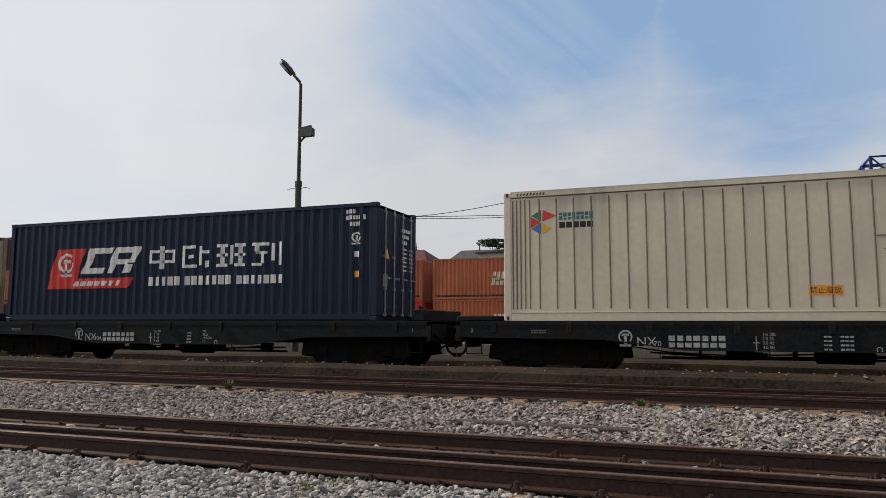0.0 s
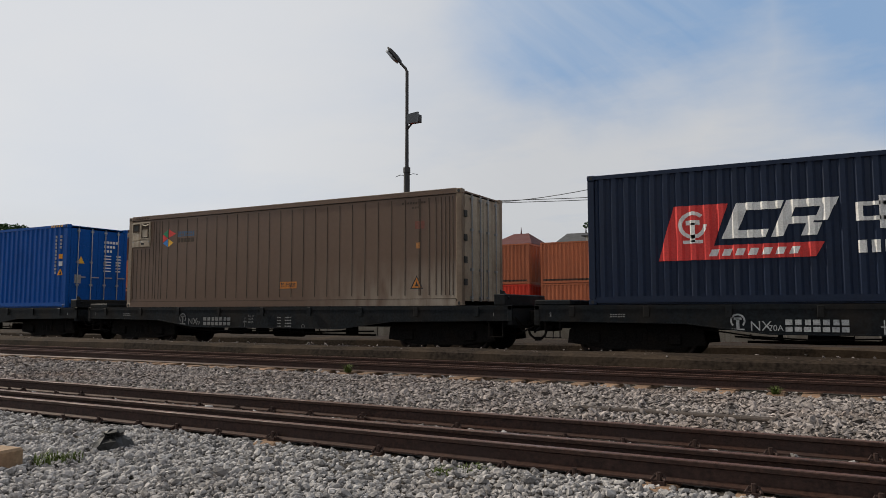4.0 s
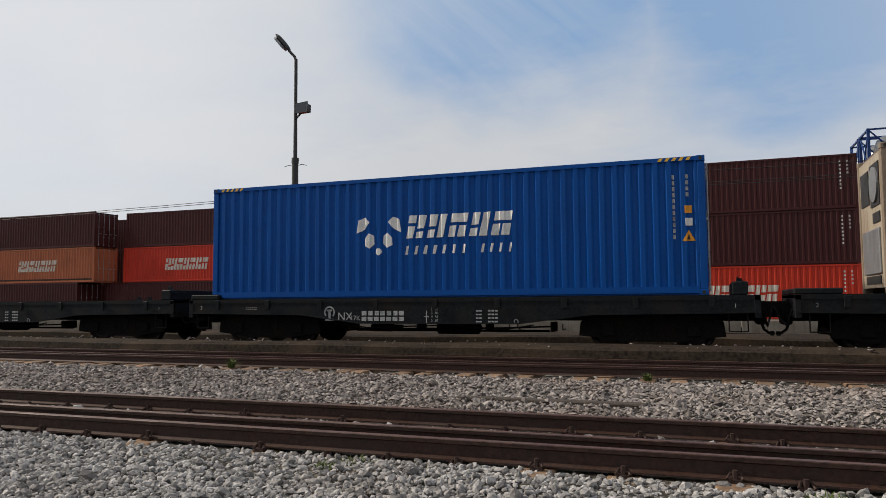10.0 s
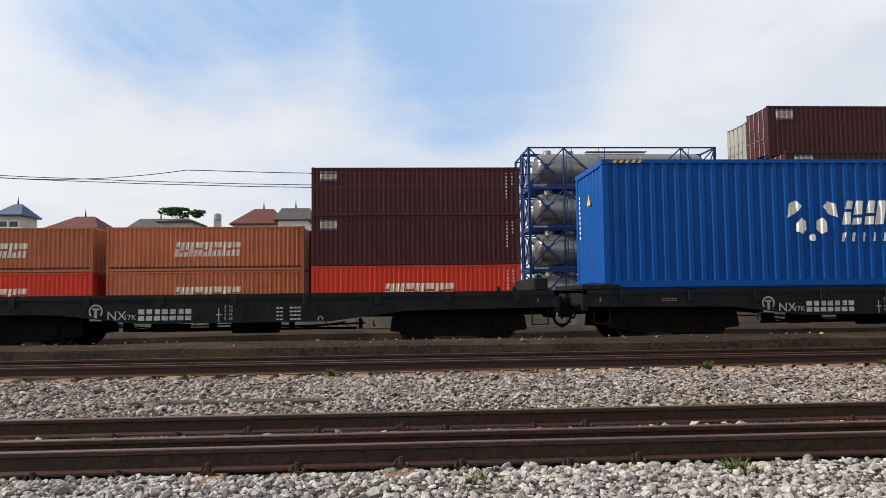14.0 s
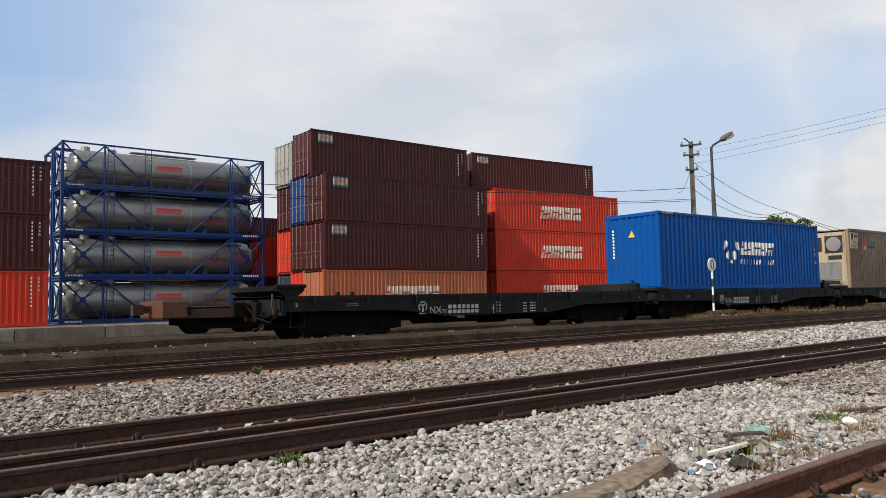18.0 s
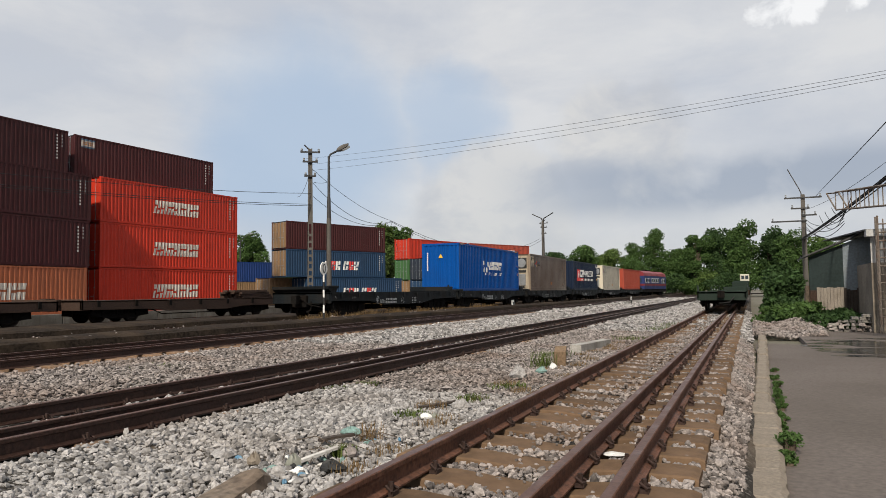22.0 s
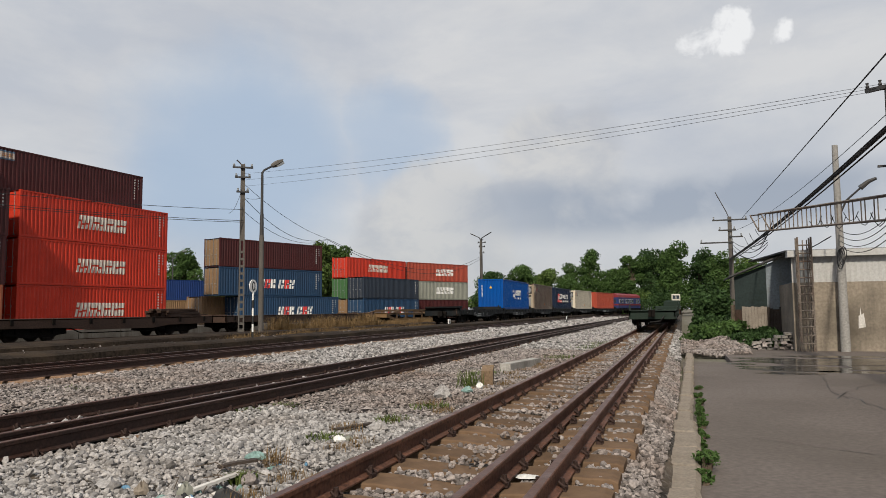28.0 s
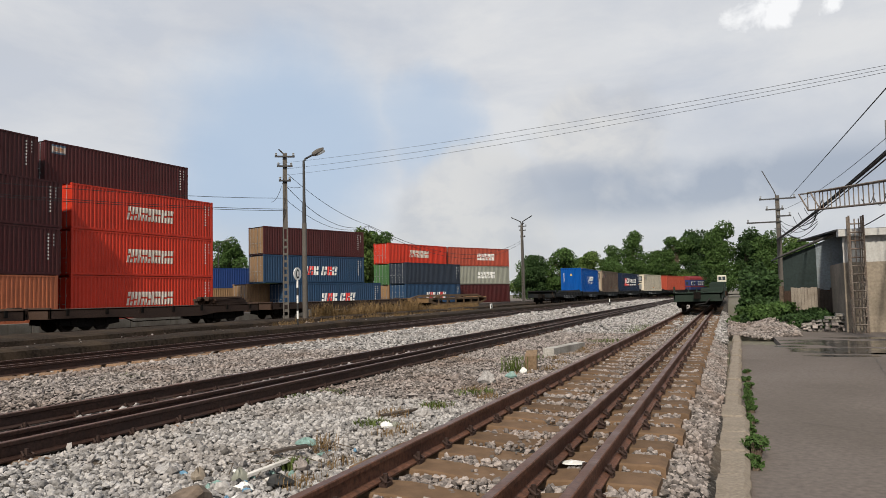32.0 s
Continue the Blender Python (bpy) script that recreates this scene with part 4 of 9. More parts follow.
def flat_wagon(m, L, label, number, kind, turning=True, deck=1.15, mat=WAGON, empty=False):
    """A flat container wagon, origin on the rails under its middle."""
    t = thing("flat_wagon", m, label, "rail wagon", "wagons of the train")
    h, w = L / 2, 1.42
    part("deck", Shape().box(-h, h, -w + 0.03, w - 0.03, deck - 0.07, deck), mat, t)
    belly = [(-h, deck - 0.36), (-h + 3.3, deck - 0.40), (-h + 4.9, deck - 0.60), (h - 4.9, deck - 0.60), (h - 3.3, deck - 0.40), (h, deck - 0.36), (h, deck - 0.06), (-h, deck - 0.06)]
    for y in (-w, w - 0.06):
        a, b = deck - 0.10, deck - 0.005
        rib = [[(x, y - 0.02, z), (x, y + 0.08, z), (x, y + 0.08, z + 0.025), (x, y + 0.048, z + 0.025), (x, y + 0.048, a), (x, y + 0.06, a), (x, y + 0.06, b),
                (x, y, b), (x, y, a), (x, y + 0.012, a), (x, y + 0.012, z + 0.025), (x, y - 0.02, z + 0.025)] for x, z in belly[:6]]
        part("side_sill", Shape().loft(rib), mat, t)
    for i in range(9):
        x = -h + 0.9 + i * (L - 1.8) / 8
        for y in (-w - 0.05, w + 0.012):
            part("stake_pocket", Shape().box(x - 0.06, x + 0.06, y, y + 0.038, deck - 0.26, deck - 0.03, 0.006), mat, t)
    part("centre_sill", Shape().box(-h, h, -0.22, 0.22, deck - 0.55, deck - 0.08), mat, t)
    for x in (-h, h - 0.12):
        part("end_beam", Shape().box(x, x + 0.12, -w, w, deck - 0.46, deck - 0.0, 0.01), mat, t)
    for d in (-1, 1):
        part("coupler", coupler_shape(d * h, d), BOGIE, t)
        x0, x1 = sorted((d * (h - 0.05), d * (h + 0.16)))
        part("draw_gear", Shape().box(x0, x1, -0.34, 0.34, deck - 0.62, deck - 0.12, 0.03), BOGIE, t)
        part("uncoupling_rod", Shape().tube([(d * (h + 0.04), -1.3, deck - 0.3), (d * (h + 0.12), -1.1, deck - 0.62), (d * (h + 0.2), -0.5, deck - 0.5), (d * (h + 0.3), -0.1, deck - 0.2)], 0.022, 6), BOGIE, t)
        hose = [(d * (h + 0.03), -0.5, 0.78), (d * (h + 0.04), -0.52, 0.58), (d * (h + 0.09), -0.52, 0.44), (d * (h + 0.18), -0.5, 0.37), (d * (h + 0.285), -0.48, 0.355)]
        part("brake_hose", Shape().tube(hose, 0.03, 7), BOGIE, t)
        part("hose_coupling", Shape().box(min(d * (h + 0.2), d * (h + 0.28)), max(d * (h + 0.2), d * (h + 0.28)), -0.54, -0.44, 0.31, 0.40, 0.01), BOGIE, t)
        part("uncoupling_lever", Shape().tube([(d * (h + 0.04), -1.3, 0.86), (d * (h + 0.06), -0.9, 0.66), (d * (h + 0.1), -0.2, 0.72), (d * (h + 0.2), 0.0, 0.95)], 0.016, 5), BOGIE, t)
        step = Shape()
        for x in (h - 0.25, h - 0.6):
            step.tube([(d * x, -w + 0.02, deck - 0.36), (d * x, -w + 0.02, 0.42)], 0.014, 5)
        step.box(min(d * (h - 0.6), d * (h - 0.25)), max(d * (h - 0.6), d * (h - 0.25)), -w, -w + 0.12, 0.41, 0.43)
        part("step", step, BOGIE, t)
    part("end_platform", Shape().box(h - 0.52, h - 0.22, -1.3, 1.3, deck + 0.002, deck + 0.27, 0.02), mat, t)
    if empty:
        part("end_platform", Shape().prism([(-h - 0.1, deck + 0.25), (-h - 0.08, deck + 0.13), (-h + 0.12, deck + 0.0), (-h + 0.46, deck + 0.0), (-h + 0.62, deck + 0.13), (-h + 0.64, deck + 0.25)], "y", -1.38, 1.38), mat, t)
        part("platform_rail", Shape().box(-h - 0.12, -h + 0.66, -1.42, -1.36, deck + 0.19, deck + 0.275, 0.01), mat, t)
        part("tail_pipe", Shape().tube([(-h - 0.05, -1.2, deck - 0.5), (-h - 0.1, -1.15, deck - 0.2), (-h - 0.06, -1.1, deck + 0.05)], 0.03, 6), WAGON_RUST, t)
    else:
        part("end_platform", Shape().box(-h, -h + 0.85, -1.36, 1.36, deck + 0.002, deck + 0.12, 0.02), mat, t)
    for x in (h - 1.3, h - 0.95, -h + 1.6, -h + 2.0):
        part("twist_lock", Shape().prism([(x - 0.05, deck), (x + 0.05, deck), (x + 0.02, deck + 0.09), (x - 0.03, deck + 0.09)], "y", -1.3, -1.2), mat, t) if empty else None
    brake = Shape().tube([(h - 0.35, -1.1, deck), (h - 0.35, -1.1, deck + 0.34)], 0.03, 6)
    brake.prism([(h - 0.45, deck + 0.18), (h - 0.22, deck + 0.12), (h - 0.2, deck + 0.2), (h - 0.42, deck + 0.38)], "y", -1.14, -1.06)
    part("brake_lever", brake, mat, t)
    gear = Shape()
    gear.tube([(-h + 4.2, -0.9, deck - 0.66), (-2.0, -1.0, deck - 0.74), (1.5, -0.95, deck - 0.70), (h - 4.2, -0.9, deck - 0.66)], 0.022, 6)
    gear.tube([(-h + 4.4, -0.5, deck - 0.78), (h - 4.4, -0.5, deck - 0.78)], 0.03, 6)
    for x in (-2.4, -0.6, 1.1, 2.6):
        gear.box(x - 0.03, x + 0.03, -1.0, -0.5, deck - 0.78, deck - 0.56)
    part("brake_rigging", gear, BOGIE, t)
    for k, x in enumerate((-2.9, -1.1, 0.9, 1.9, 2.9)):
        part("pipe_hanger", Shape().tube([(x, -1.3, deck - 0.6), (x, -1.28, deck - 0.66 - 0.05 * (k % 3)), (x + 0.05, -1.2, deck - 0.7 - 0.05 * (k % 2))], 0.014, 5), BOGIE, t)
    part("brake_pipe", Shape().tube([(-h + 3.6, -1.25, deck - 0.5), (-h + 4.6, -1.25, deck - 0.64), (-1.8, -1.25, deck - 0.7), (0.2, -1.25, deck - 0.63), (1.6, -1.25, deck - 0.72), (h - 4.6, -1.25, deck - 0.62)], 0.018, 6), BOGIE, t)
    part("air_reservoir", Shape().lathe([(-0.55, 0.05), (-0.5, 0.16), (0.5, 0.16), (0.55, 0.05)], 12, "x", (0.3, -0.62, deck - 0.70)), BOGIE, t, smooth=True)
    part("brake_cylinder", Shape().lathe([(-0.3, 0.13), (0.2, 0.13), (0.25, 0.05), (0.5, 0.04)], 12, "x", (-1.6, -0.7, deck - 0.68)), BOGIE, t, smooth=True)
    running_gear(t, h, 2.15, turning)
    front, z, e = -w - 0.006, deck - 0.46, number
    paint = WORN_WHITE if kind == "70B" else STENCIL
    ring = disc(e, z + 0.13, 0.145, 16, 0.11)
    mark(ring[:10] + ring[14:] + bars(1, e - 0.03, z - 0.04, 0.06, 0.22, 1) + bars(1, e - 0.12, z - 0.07, 0.24, 0.045, 1) + bars(1, e - 0.075, z + 0.15, 0.15, 0.045, 1),
         t, paint, "painted_emblem", "white round painted emblem", True, front, 0.0)
    put = lambda name, body, size, x, up, label: tagged(part(name, text_mesh(body, size, paint), None, t, at=pose(e + x, front - 0.001, z + up, 90, 0, 0)), label, kind="stuff")
    put("lettering", "NX", 0.27, 0.22, -0.06, "white stencilled letters NX")
    put("type_lettering", kind.rstrip("B"), 0.16, 0.56, -0.06, "small white stencilled type letters")
    digits = []
    for k in range(7):
        a = e + 0.86 + k * 0.16
        digits += [[(a, z - 0.075), (a + 0.125, z - 0.075), (a + 0.125, z + 0.02), (a, z + 0.02)], [(a + 0.012 * (k % 3), z + 0.055), (a + 0.125, z + 0.055), (a + 0.125, z + 0.16), (a + 0.012 * (k % 3), z + 0.16)]]
    mark(digits, t, paint, "number_strip", "row of white painted number bars", True, front, 0.0)
    rows = {"17K": "2  30\n3  40\n4  45\n5  50", "70A": "1m 40t\n2  50\n3  62\n4  66\n5  70", "70": "1m 30t\n2.0 35\n3.0 45\n4.0 50\n5.0 55", "70B": "1m 30t\n2.0 35\n3.0 45"}[kind]
    put("load_table", rows, 0.085, 2.62, 0.17, "small white stencilled load table")
    mark([[(e + 2.5, z - 0.12), (e + 2.52, z - 0.12), (e + 2.52, z + 0.16), (e + 2.5, z + 0.16)], [(e + 2.45, z + 0.02), (e + 2.57, z + 0.02), (e + 2.57, z + 0.04), (e + 2.45, z + 0.04)]], t, paint, "table_rule", "thin white painted cross", True, front, 0.0)
    if kind == "70A":
        put("weight_table", "70t\n23.2t\n13.0x3.0\n1.3", 0.085, 4.2, 0.17, "small white stencilled weight table")
    mark(bars(2, e + 3.7, z - 0.1, 0.15, 0.03, 0.8, 4, -0.08) + (bars(3, e + 3.98, z - 0.1, 0.24, 0.035, 0.8, 4, -0.08) if kind != "70A" else []) + disc(e + 4.62, z - 0.08, 0.055, 10, 0.04), t, paint, "weight_bars",
         "small white painted weight bars", True, front, 0.0)
    mark(bars(6, -h + 1.75, deck - 0.22, 0.34, 0.022, 0.7, 2, 0.045), t, WORN_WHITE, "small_lettering", "short worn white stencil", True, front, 0.0)
    for x, body in ((-h + 0.36, "2"), (h - 0.5, "1")):
        part("end_figure", text_mesh(body, 0.12, paint), None, t, "small white end figure", at=pose(x, front - 0.001, deck - 0.25, 90, 0, 0))
    return t


def reefer(m, mat, label, dusty):
    """A refrigerated box: flat ribbed panels, a machinery hatch at its left end."""
    t = thing("refrigerated_container", m, label, "container", "boxes on the train")
    L, W, H = LENGTH, WIDE, 2.896
    for k, y in enumerate((0.03, W - 0.05)):
        p = part("side_panel", Shape().box(0.16, L - 0.16, y, y + 0.02, 0.16, H - 0.1), mat, t)
        if k == 0:
            xs = [0.24, 0.41, 0.60, 0.79, 0.97, 1.16, 1.27, 1.42, 1.54, 1.82] if dusty else [0.21, 0.30, 0.39, 0.49, 0.60, 0.82]
            while xs[-1] < L - 1.5:
                xs.append(xs[-1] + (0.415 if dusty else 0.385))
            xs += [L - 1.2, L - 0.95, L - 0.75, L - 0.6, L - 0.48, L - 0.37, L - 0.27]
            # raised strips for the seam grooves, their shade and grime put into the colour
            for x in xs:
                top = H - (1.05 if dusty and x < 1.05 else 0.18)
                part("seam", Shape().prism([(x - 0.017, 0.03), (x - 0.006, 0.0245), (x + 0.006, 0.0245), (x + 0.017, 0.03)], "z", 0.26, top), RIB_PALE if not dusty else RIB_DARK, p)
    part("roof", Shape().box(0.1, L - 0.1, 0.03, W - 0.03, H - 0.05, H - 0.01), mat, t)
    for y in (0.0, W - 0.07):
        part("top_rail", Shape().box(0.17, L - 0.17, y, y + 0.07, H - 0.11, H), mat, t)
        part("rail_cap", Shape().box(0.17, L - 0.17, y - 0.002, y + 0.072, H + 0.001, H + 0.016), CREAM_DIRTY if dusty else CREAM, t, "pale edge of the roof")
        part("bottom_rail", Shape().box(0.17, L - 0.17, y, y + 0.06, 0.002, 0.17), mat, t)
    for x in (0.004, L - 0.164):
        for y in (0.004, W - 0.154):
            part("corner_post", Shape().box(x, x + 0.16, y, y + 0.15, 0.11, H - 0.11, 0.012), POST_TAN if dusty else mat, t)
    for x in (0, L - 0.178):
        for y in (0, W - 0.162):
            for z in (0, H - 0.118):
                part("corner_casting", Shape().box(x, x + 0.178, y, y + 0.162, z, z + 0.118, 0.012), POST_TAN if dusty else CREAM, t)
    d = part("door", Shape().box(L - 0.05, L - 0.01, 0.17, W - 0.17, 0.12, H - 0.12), CREAM_DIRTY if dusty else CREAM, t, "pale door end with lock rods")
    part("door_seam", Shape().box(L - 0.012, L - 0.004, W / 2 - 0.012, W / 2 + 0.012, 0.14, H - 0.14), BLACK, d)
    for y in (0.5, 1.0, 1.45, 1.95):
        s = Shape().tube([(L + 0.03, y, 0.1), (L + 0.03, y, H - 0.1)], 0.02, 6)
        for z in (0.2, 0.9, 1.9, H - 0.2):
            s.box(L - 0.01, L + 0.05, y - 0.05, y + 0.05, z - 0.03, z + 0.03)
        part("lock_rod", s, STEEL, d)
    for z in (0.5, 1.05, 1.6, 2.2):
        part("hinge", Shape().box(L - 0.02, L + 0.03, 0.1, 0.24, z, z + 0.16), BLACK, d)
    fr = part("machinery_end", Shape().box(0.02, 0.06, 0.16, W - 0.16, 0.12, H - 0.12), CREAM_DIRTY if dusty else CREAM, t, "pale refrigeration machinery end")
    for k, (y0, y1, z0, z1) in enumerate(((0.3, 1.15, 1.75, 2.6), (1.3, 2.1, 1.85, 2.55), (0.35, 1.0, 1.42, 1.62), (0.5, 1.9, 0.2, 0.36))):
        part("machinery_opening", Shape().box(0.0, 0.02, y0, y1, z0, z1), BLACK, fr)
    part("fan_grille", Shape().lathe([(0.0, 0.36), (0.03, 0.36)], 20, "x", (-0.03, 0.72, 2.18)), STEEL, fr)
    part("machinery_box", Shape().box(-0.02, 0.02, 0.4, 2.0, 0.4, 1.3, 0.01), STEEL, fr)
    for x in (0, L - 0.178):
        for z in (0, H - 0.118):
            part("casting_hole", Shape().lathe([(-0.003, 0.045), (0.004, 0.045)], 12, "y"), BLACK, t, at=pose(x + 0.089, 0, z + 0.06) @ Matrix.Diagonal((0.75, 1, 1.0, 1)))
    # edge lines and slots drawn as dark slivers, shade included in the colour
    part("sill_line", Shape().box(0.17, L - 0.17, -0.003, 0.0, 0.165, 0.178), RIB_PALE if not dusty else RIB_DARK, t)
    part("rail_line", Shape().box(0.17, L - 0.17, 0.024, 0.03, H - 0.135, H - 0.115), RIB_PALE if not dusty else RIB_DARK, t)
    for k in range(9):
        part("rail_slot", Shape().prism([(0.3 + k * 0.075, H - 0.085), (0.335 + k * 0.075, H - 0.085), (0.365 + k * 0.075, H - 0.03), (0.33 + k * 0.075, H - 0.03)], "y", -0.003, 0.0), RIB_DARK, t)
    if dusty:
        hatch(t, H)
    else:
        part("scrape", Shape().box(7.35, 7.62, 0.022, 0.029, 1.62, 1.64), RIB_PALE, t)
        part("scrape", Shape().box(7.5, 7.72, 0.022, 0.029, 1.36, 1.38), RIB_PALE, t)
    reefer_marks(t, H, L, dusty)
    return t


def hatch(t, H):
    """The machinery's side access: a pale plate with two recesses and a handle panel."""
    p = part("side_hatch", Shape().box(0.17, 1.02, 0.005, 0.03, H - 0.98, H - 0.17), CREAM_DIRTY, t, "pale machinery hatch with dark openings")
    # flat dark plates: the shade inside the recesses is in their colour
    for x0, x1, z0, z1 in ((0.21, 0.55, H - 0.50, H - 0.23), (0.61, 0.98, H - 0.70, H - 0.22)):
        part("recess", Shape().box(x0, x1, 0.0, 0.005, z0, z1), RIB_DARK, p)
        s = Shape()
        for a, b, c, d in ((x0 - 0.025, x1 + 0.025, z1, z1 + 0.025), (x0 - 0.025, x1 + 0.025, z0 - 0.025, z0), (x0 - 0.025, x0, z0, z1), (x1, x1 + 0.025, z0, z1)):
            s.box(a, b, -0.022, 0.005, c, d)
        part("recess_frame", s, CREAM_DIRTY, p)
    part("control_box", Shape().box(0.27, 0.46, -0.008, 0.0, H - 0.45, H - 0.27, 0.004), BLACK, p)
    part("cover_plate", Shape().box(0.20, 0.56, -0.014, 0.005, H - 0.76, H - 0.54, 0.008), CREAM_DIRTY, p)
    part("motor_cover", Shape().box(0.68, 0.93, -0.018, 0.0, H - 0.66, H - 0.40, 0.03), CREAM_DIRTY, p)
    part("pipe", Shape().tube([(0.66, -0.012, H - 0.26), (0.8, -0.016, H - 0.3), (0.95, -0.012, H - 0.27)], 0.02, 6), CREAM_DIRTY, p)
    lower = part("lower_panel", Shape().box(0.19, 1.0, -0.012, 0.005, H - 0.97, H - 0.79, 0.006), CREAM_DIRTY, p)
    part("hatch_vent", Shape().box(0.62, 0.76, -0.016, -0.012, H - 0.90, H - 0.85), BLACK, lower)
    for x in (0.22, 0.58, 0.94):
        part("latch", Shape().box(x, x + 0.04, -0.022, -0.012, H - 0.83, H - 0.79, 0.003), STEEL, lower)


def reefer_marks(t, H, L, dusty):
    c, q, z = (1.82 if dusty else 0.87), 0.29, H - (0.75 if dusty else 0.70)
    pts = [(c + q * math.cos(radians(a)), z + q * math.sin(radians(a))) for a in (150, 90, 30, -30, -90, -150)]
    for i, mk in ((0, GREEN_MARK), (1, RED_MARK), (3, YELLOW), (4, BLUE_MARK), (5, RED_MARK)):
        a, b = pts[i], pts[(i + 1) % 6]
        if i == 1:
            a, b = (c + 0.02, z + q), (c + q * 1.25, z + q * 0.45)
        m3 = ((c + a[0] + b[0]) / 3, (z + a[1] + b[1]) / 3)
        g = lambda p: (m3[0] + (p[0] - m3[0]) * 0.9, m3[1] + (p[1] - m3[1]) * 0.9)
        mark([[g((c, z)), g(a), g(b)]], t, mk, "emblem_facet", "coloured facet of a hexagonal emblem", True, 0.03, 0.003)
    mark(word(4, c + 0.4, z + 0.03, 0.76, 0.16, 0, 0.12), t, TEAL_MARK if not dusty else DULL_BLUE, "maker_mark", "small block shapes of the line's mark", True, 0.03, 0.003)
    mark(bars(5, c + 0.4, z - 0.15, 0.76, 0.13, 0.85), t, BLACK if not dusty else RIB_DARK, "mark_line", "small dark bars", True, 0.03, 0.003)
    x = 6.4 if dusty else 6.17
    lab = mark([[(x, 0.5), (x + 0.6, 0.5), (x + 0.6, 0.69), (x, 0.69)]], t, DULL_PLATE if dusty else ORANGE_MARK, "warning_label", "orange warning plate", True, 0.03, 0.004)
    part("label_words", text_mesh("禁止溜放", 0.14, BLACK), None, lab, at=pose(x + 0.02, 0.0235, 0.545, 90, 0, 0))
    mark(bars(9, L - 1.75, H - 0.3, 0.72, 0.05, 0.7) + bars(3, L - 1.45, H - 0.42, 0.24, 0.05, 0.7), t, RIB_DARK, "number_strip", "worn dark number bars", True, 0.03, 0.003)
    mark([[(L - 1.50, 0.425), (L - 1.12, 0.425), (L - 1.31, 0.77)]], t, BLACK, "triangle_edge", "", True, 0.03, 0.002)
    tri = mark([[(L - 1.45, 0.455), (L - 1.17, 0.455), (L - 1.31, 0.71)]], t, DULL_PLATE if dusty else ORANGE_MARK, "warning_triangle", "yellow warning triangle", True, 0.03, 0.003)
    mark([[(L - 1.36, 0.49), (L - 1.26, 0.49), (L - 1.31, 0.62)]], tri, BLACK, "triangle_sign", "", True, 0.03, 0.005)
    if dusty:
        mark([[(L - 1.33, 1.45), (L - 1.2, 1.45), (L - 1.2, 1.6), (L - 1.33, 1.6)]], t, DULL_ORANGE, "small_label", "small orange label", True, 0.03, 0.004)
        mark([[(L - 1.36, 1.95), (L - 1.08, 1.95), (L - 1.08, 2.15), (L - 1.36, 2.15)]], t, DULL_RED, "faded_patch", "faded red patch", True, 0.03, 0.003)


FADED_RED = box_paint("faded_red_paint", (0.33, 0.06, 0.035), 0.4, 0.4)
POST_TAN = box_paint("dusty_post_paint", (0.24, 0.185, 0.135), 0.6, 0.6, (0.10, 0.065, 0.045))
TEAL_MARK = material("teal_mark", (0.03, 0.16, 0.19), 0.6, 0, 0.08)
DULL_BLUE = material("faded_blue_mark", (0.05, 0.10, 0.17), 0.7, 0, 0.1, 20, 4.0, (0.11, 0.075, 0.05), 0.6)
DULL_PLATE = material("dusty_orange_plate", (0.50, 0.18, 0.03), 0.7, 0, 0.1, 20, 4.0, (0.20, 0.09, 0.04), 0.5)
DULL_RED = material("faded_red_mark", (0.16, 0.05, 0.035), 0.7, 0, 0.1, 20, 4.0, (0.11, 0.075, 0.05), 0.6)
DULL_ORANGE = material("faded_orange_mark", (0.36, 0.15, 0.04), 0.7, 0, 0.1, 20, 4.0, (0.11, 0.075, 0.05), 0.6)
# browns for seam shade with grime, recess shade, scrapes and dark lettering bars
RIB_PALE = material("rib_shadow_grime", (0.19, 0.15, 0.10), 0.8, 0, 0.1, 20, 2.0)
RIB_DARK = material("line_and_shade_brown", (0.055, 0.037, 0.025), 0.8, 0, 0.1, 20, 2.0)


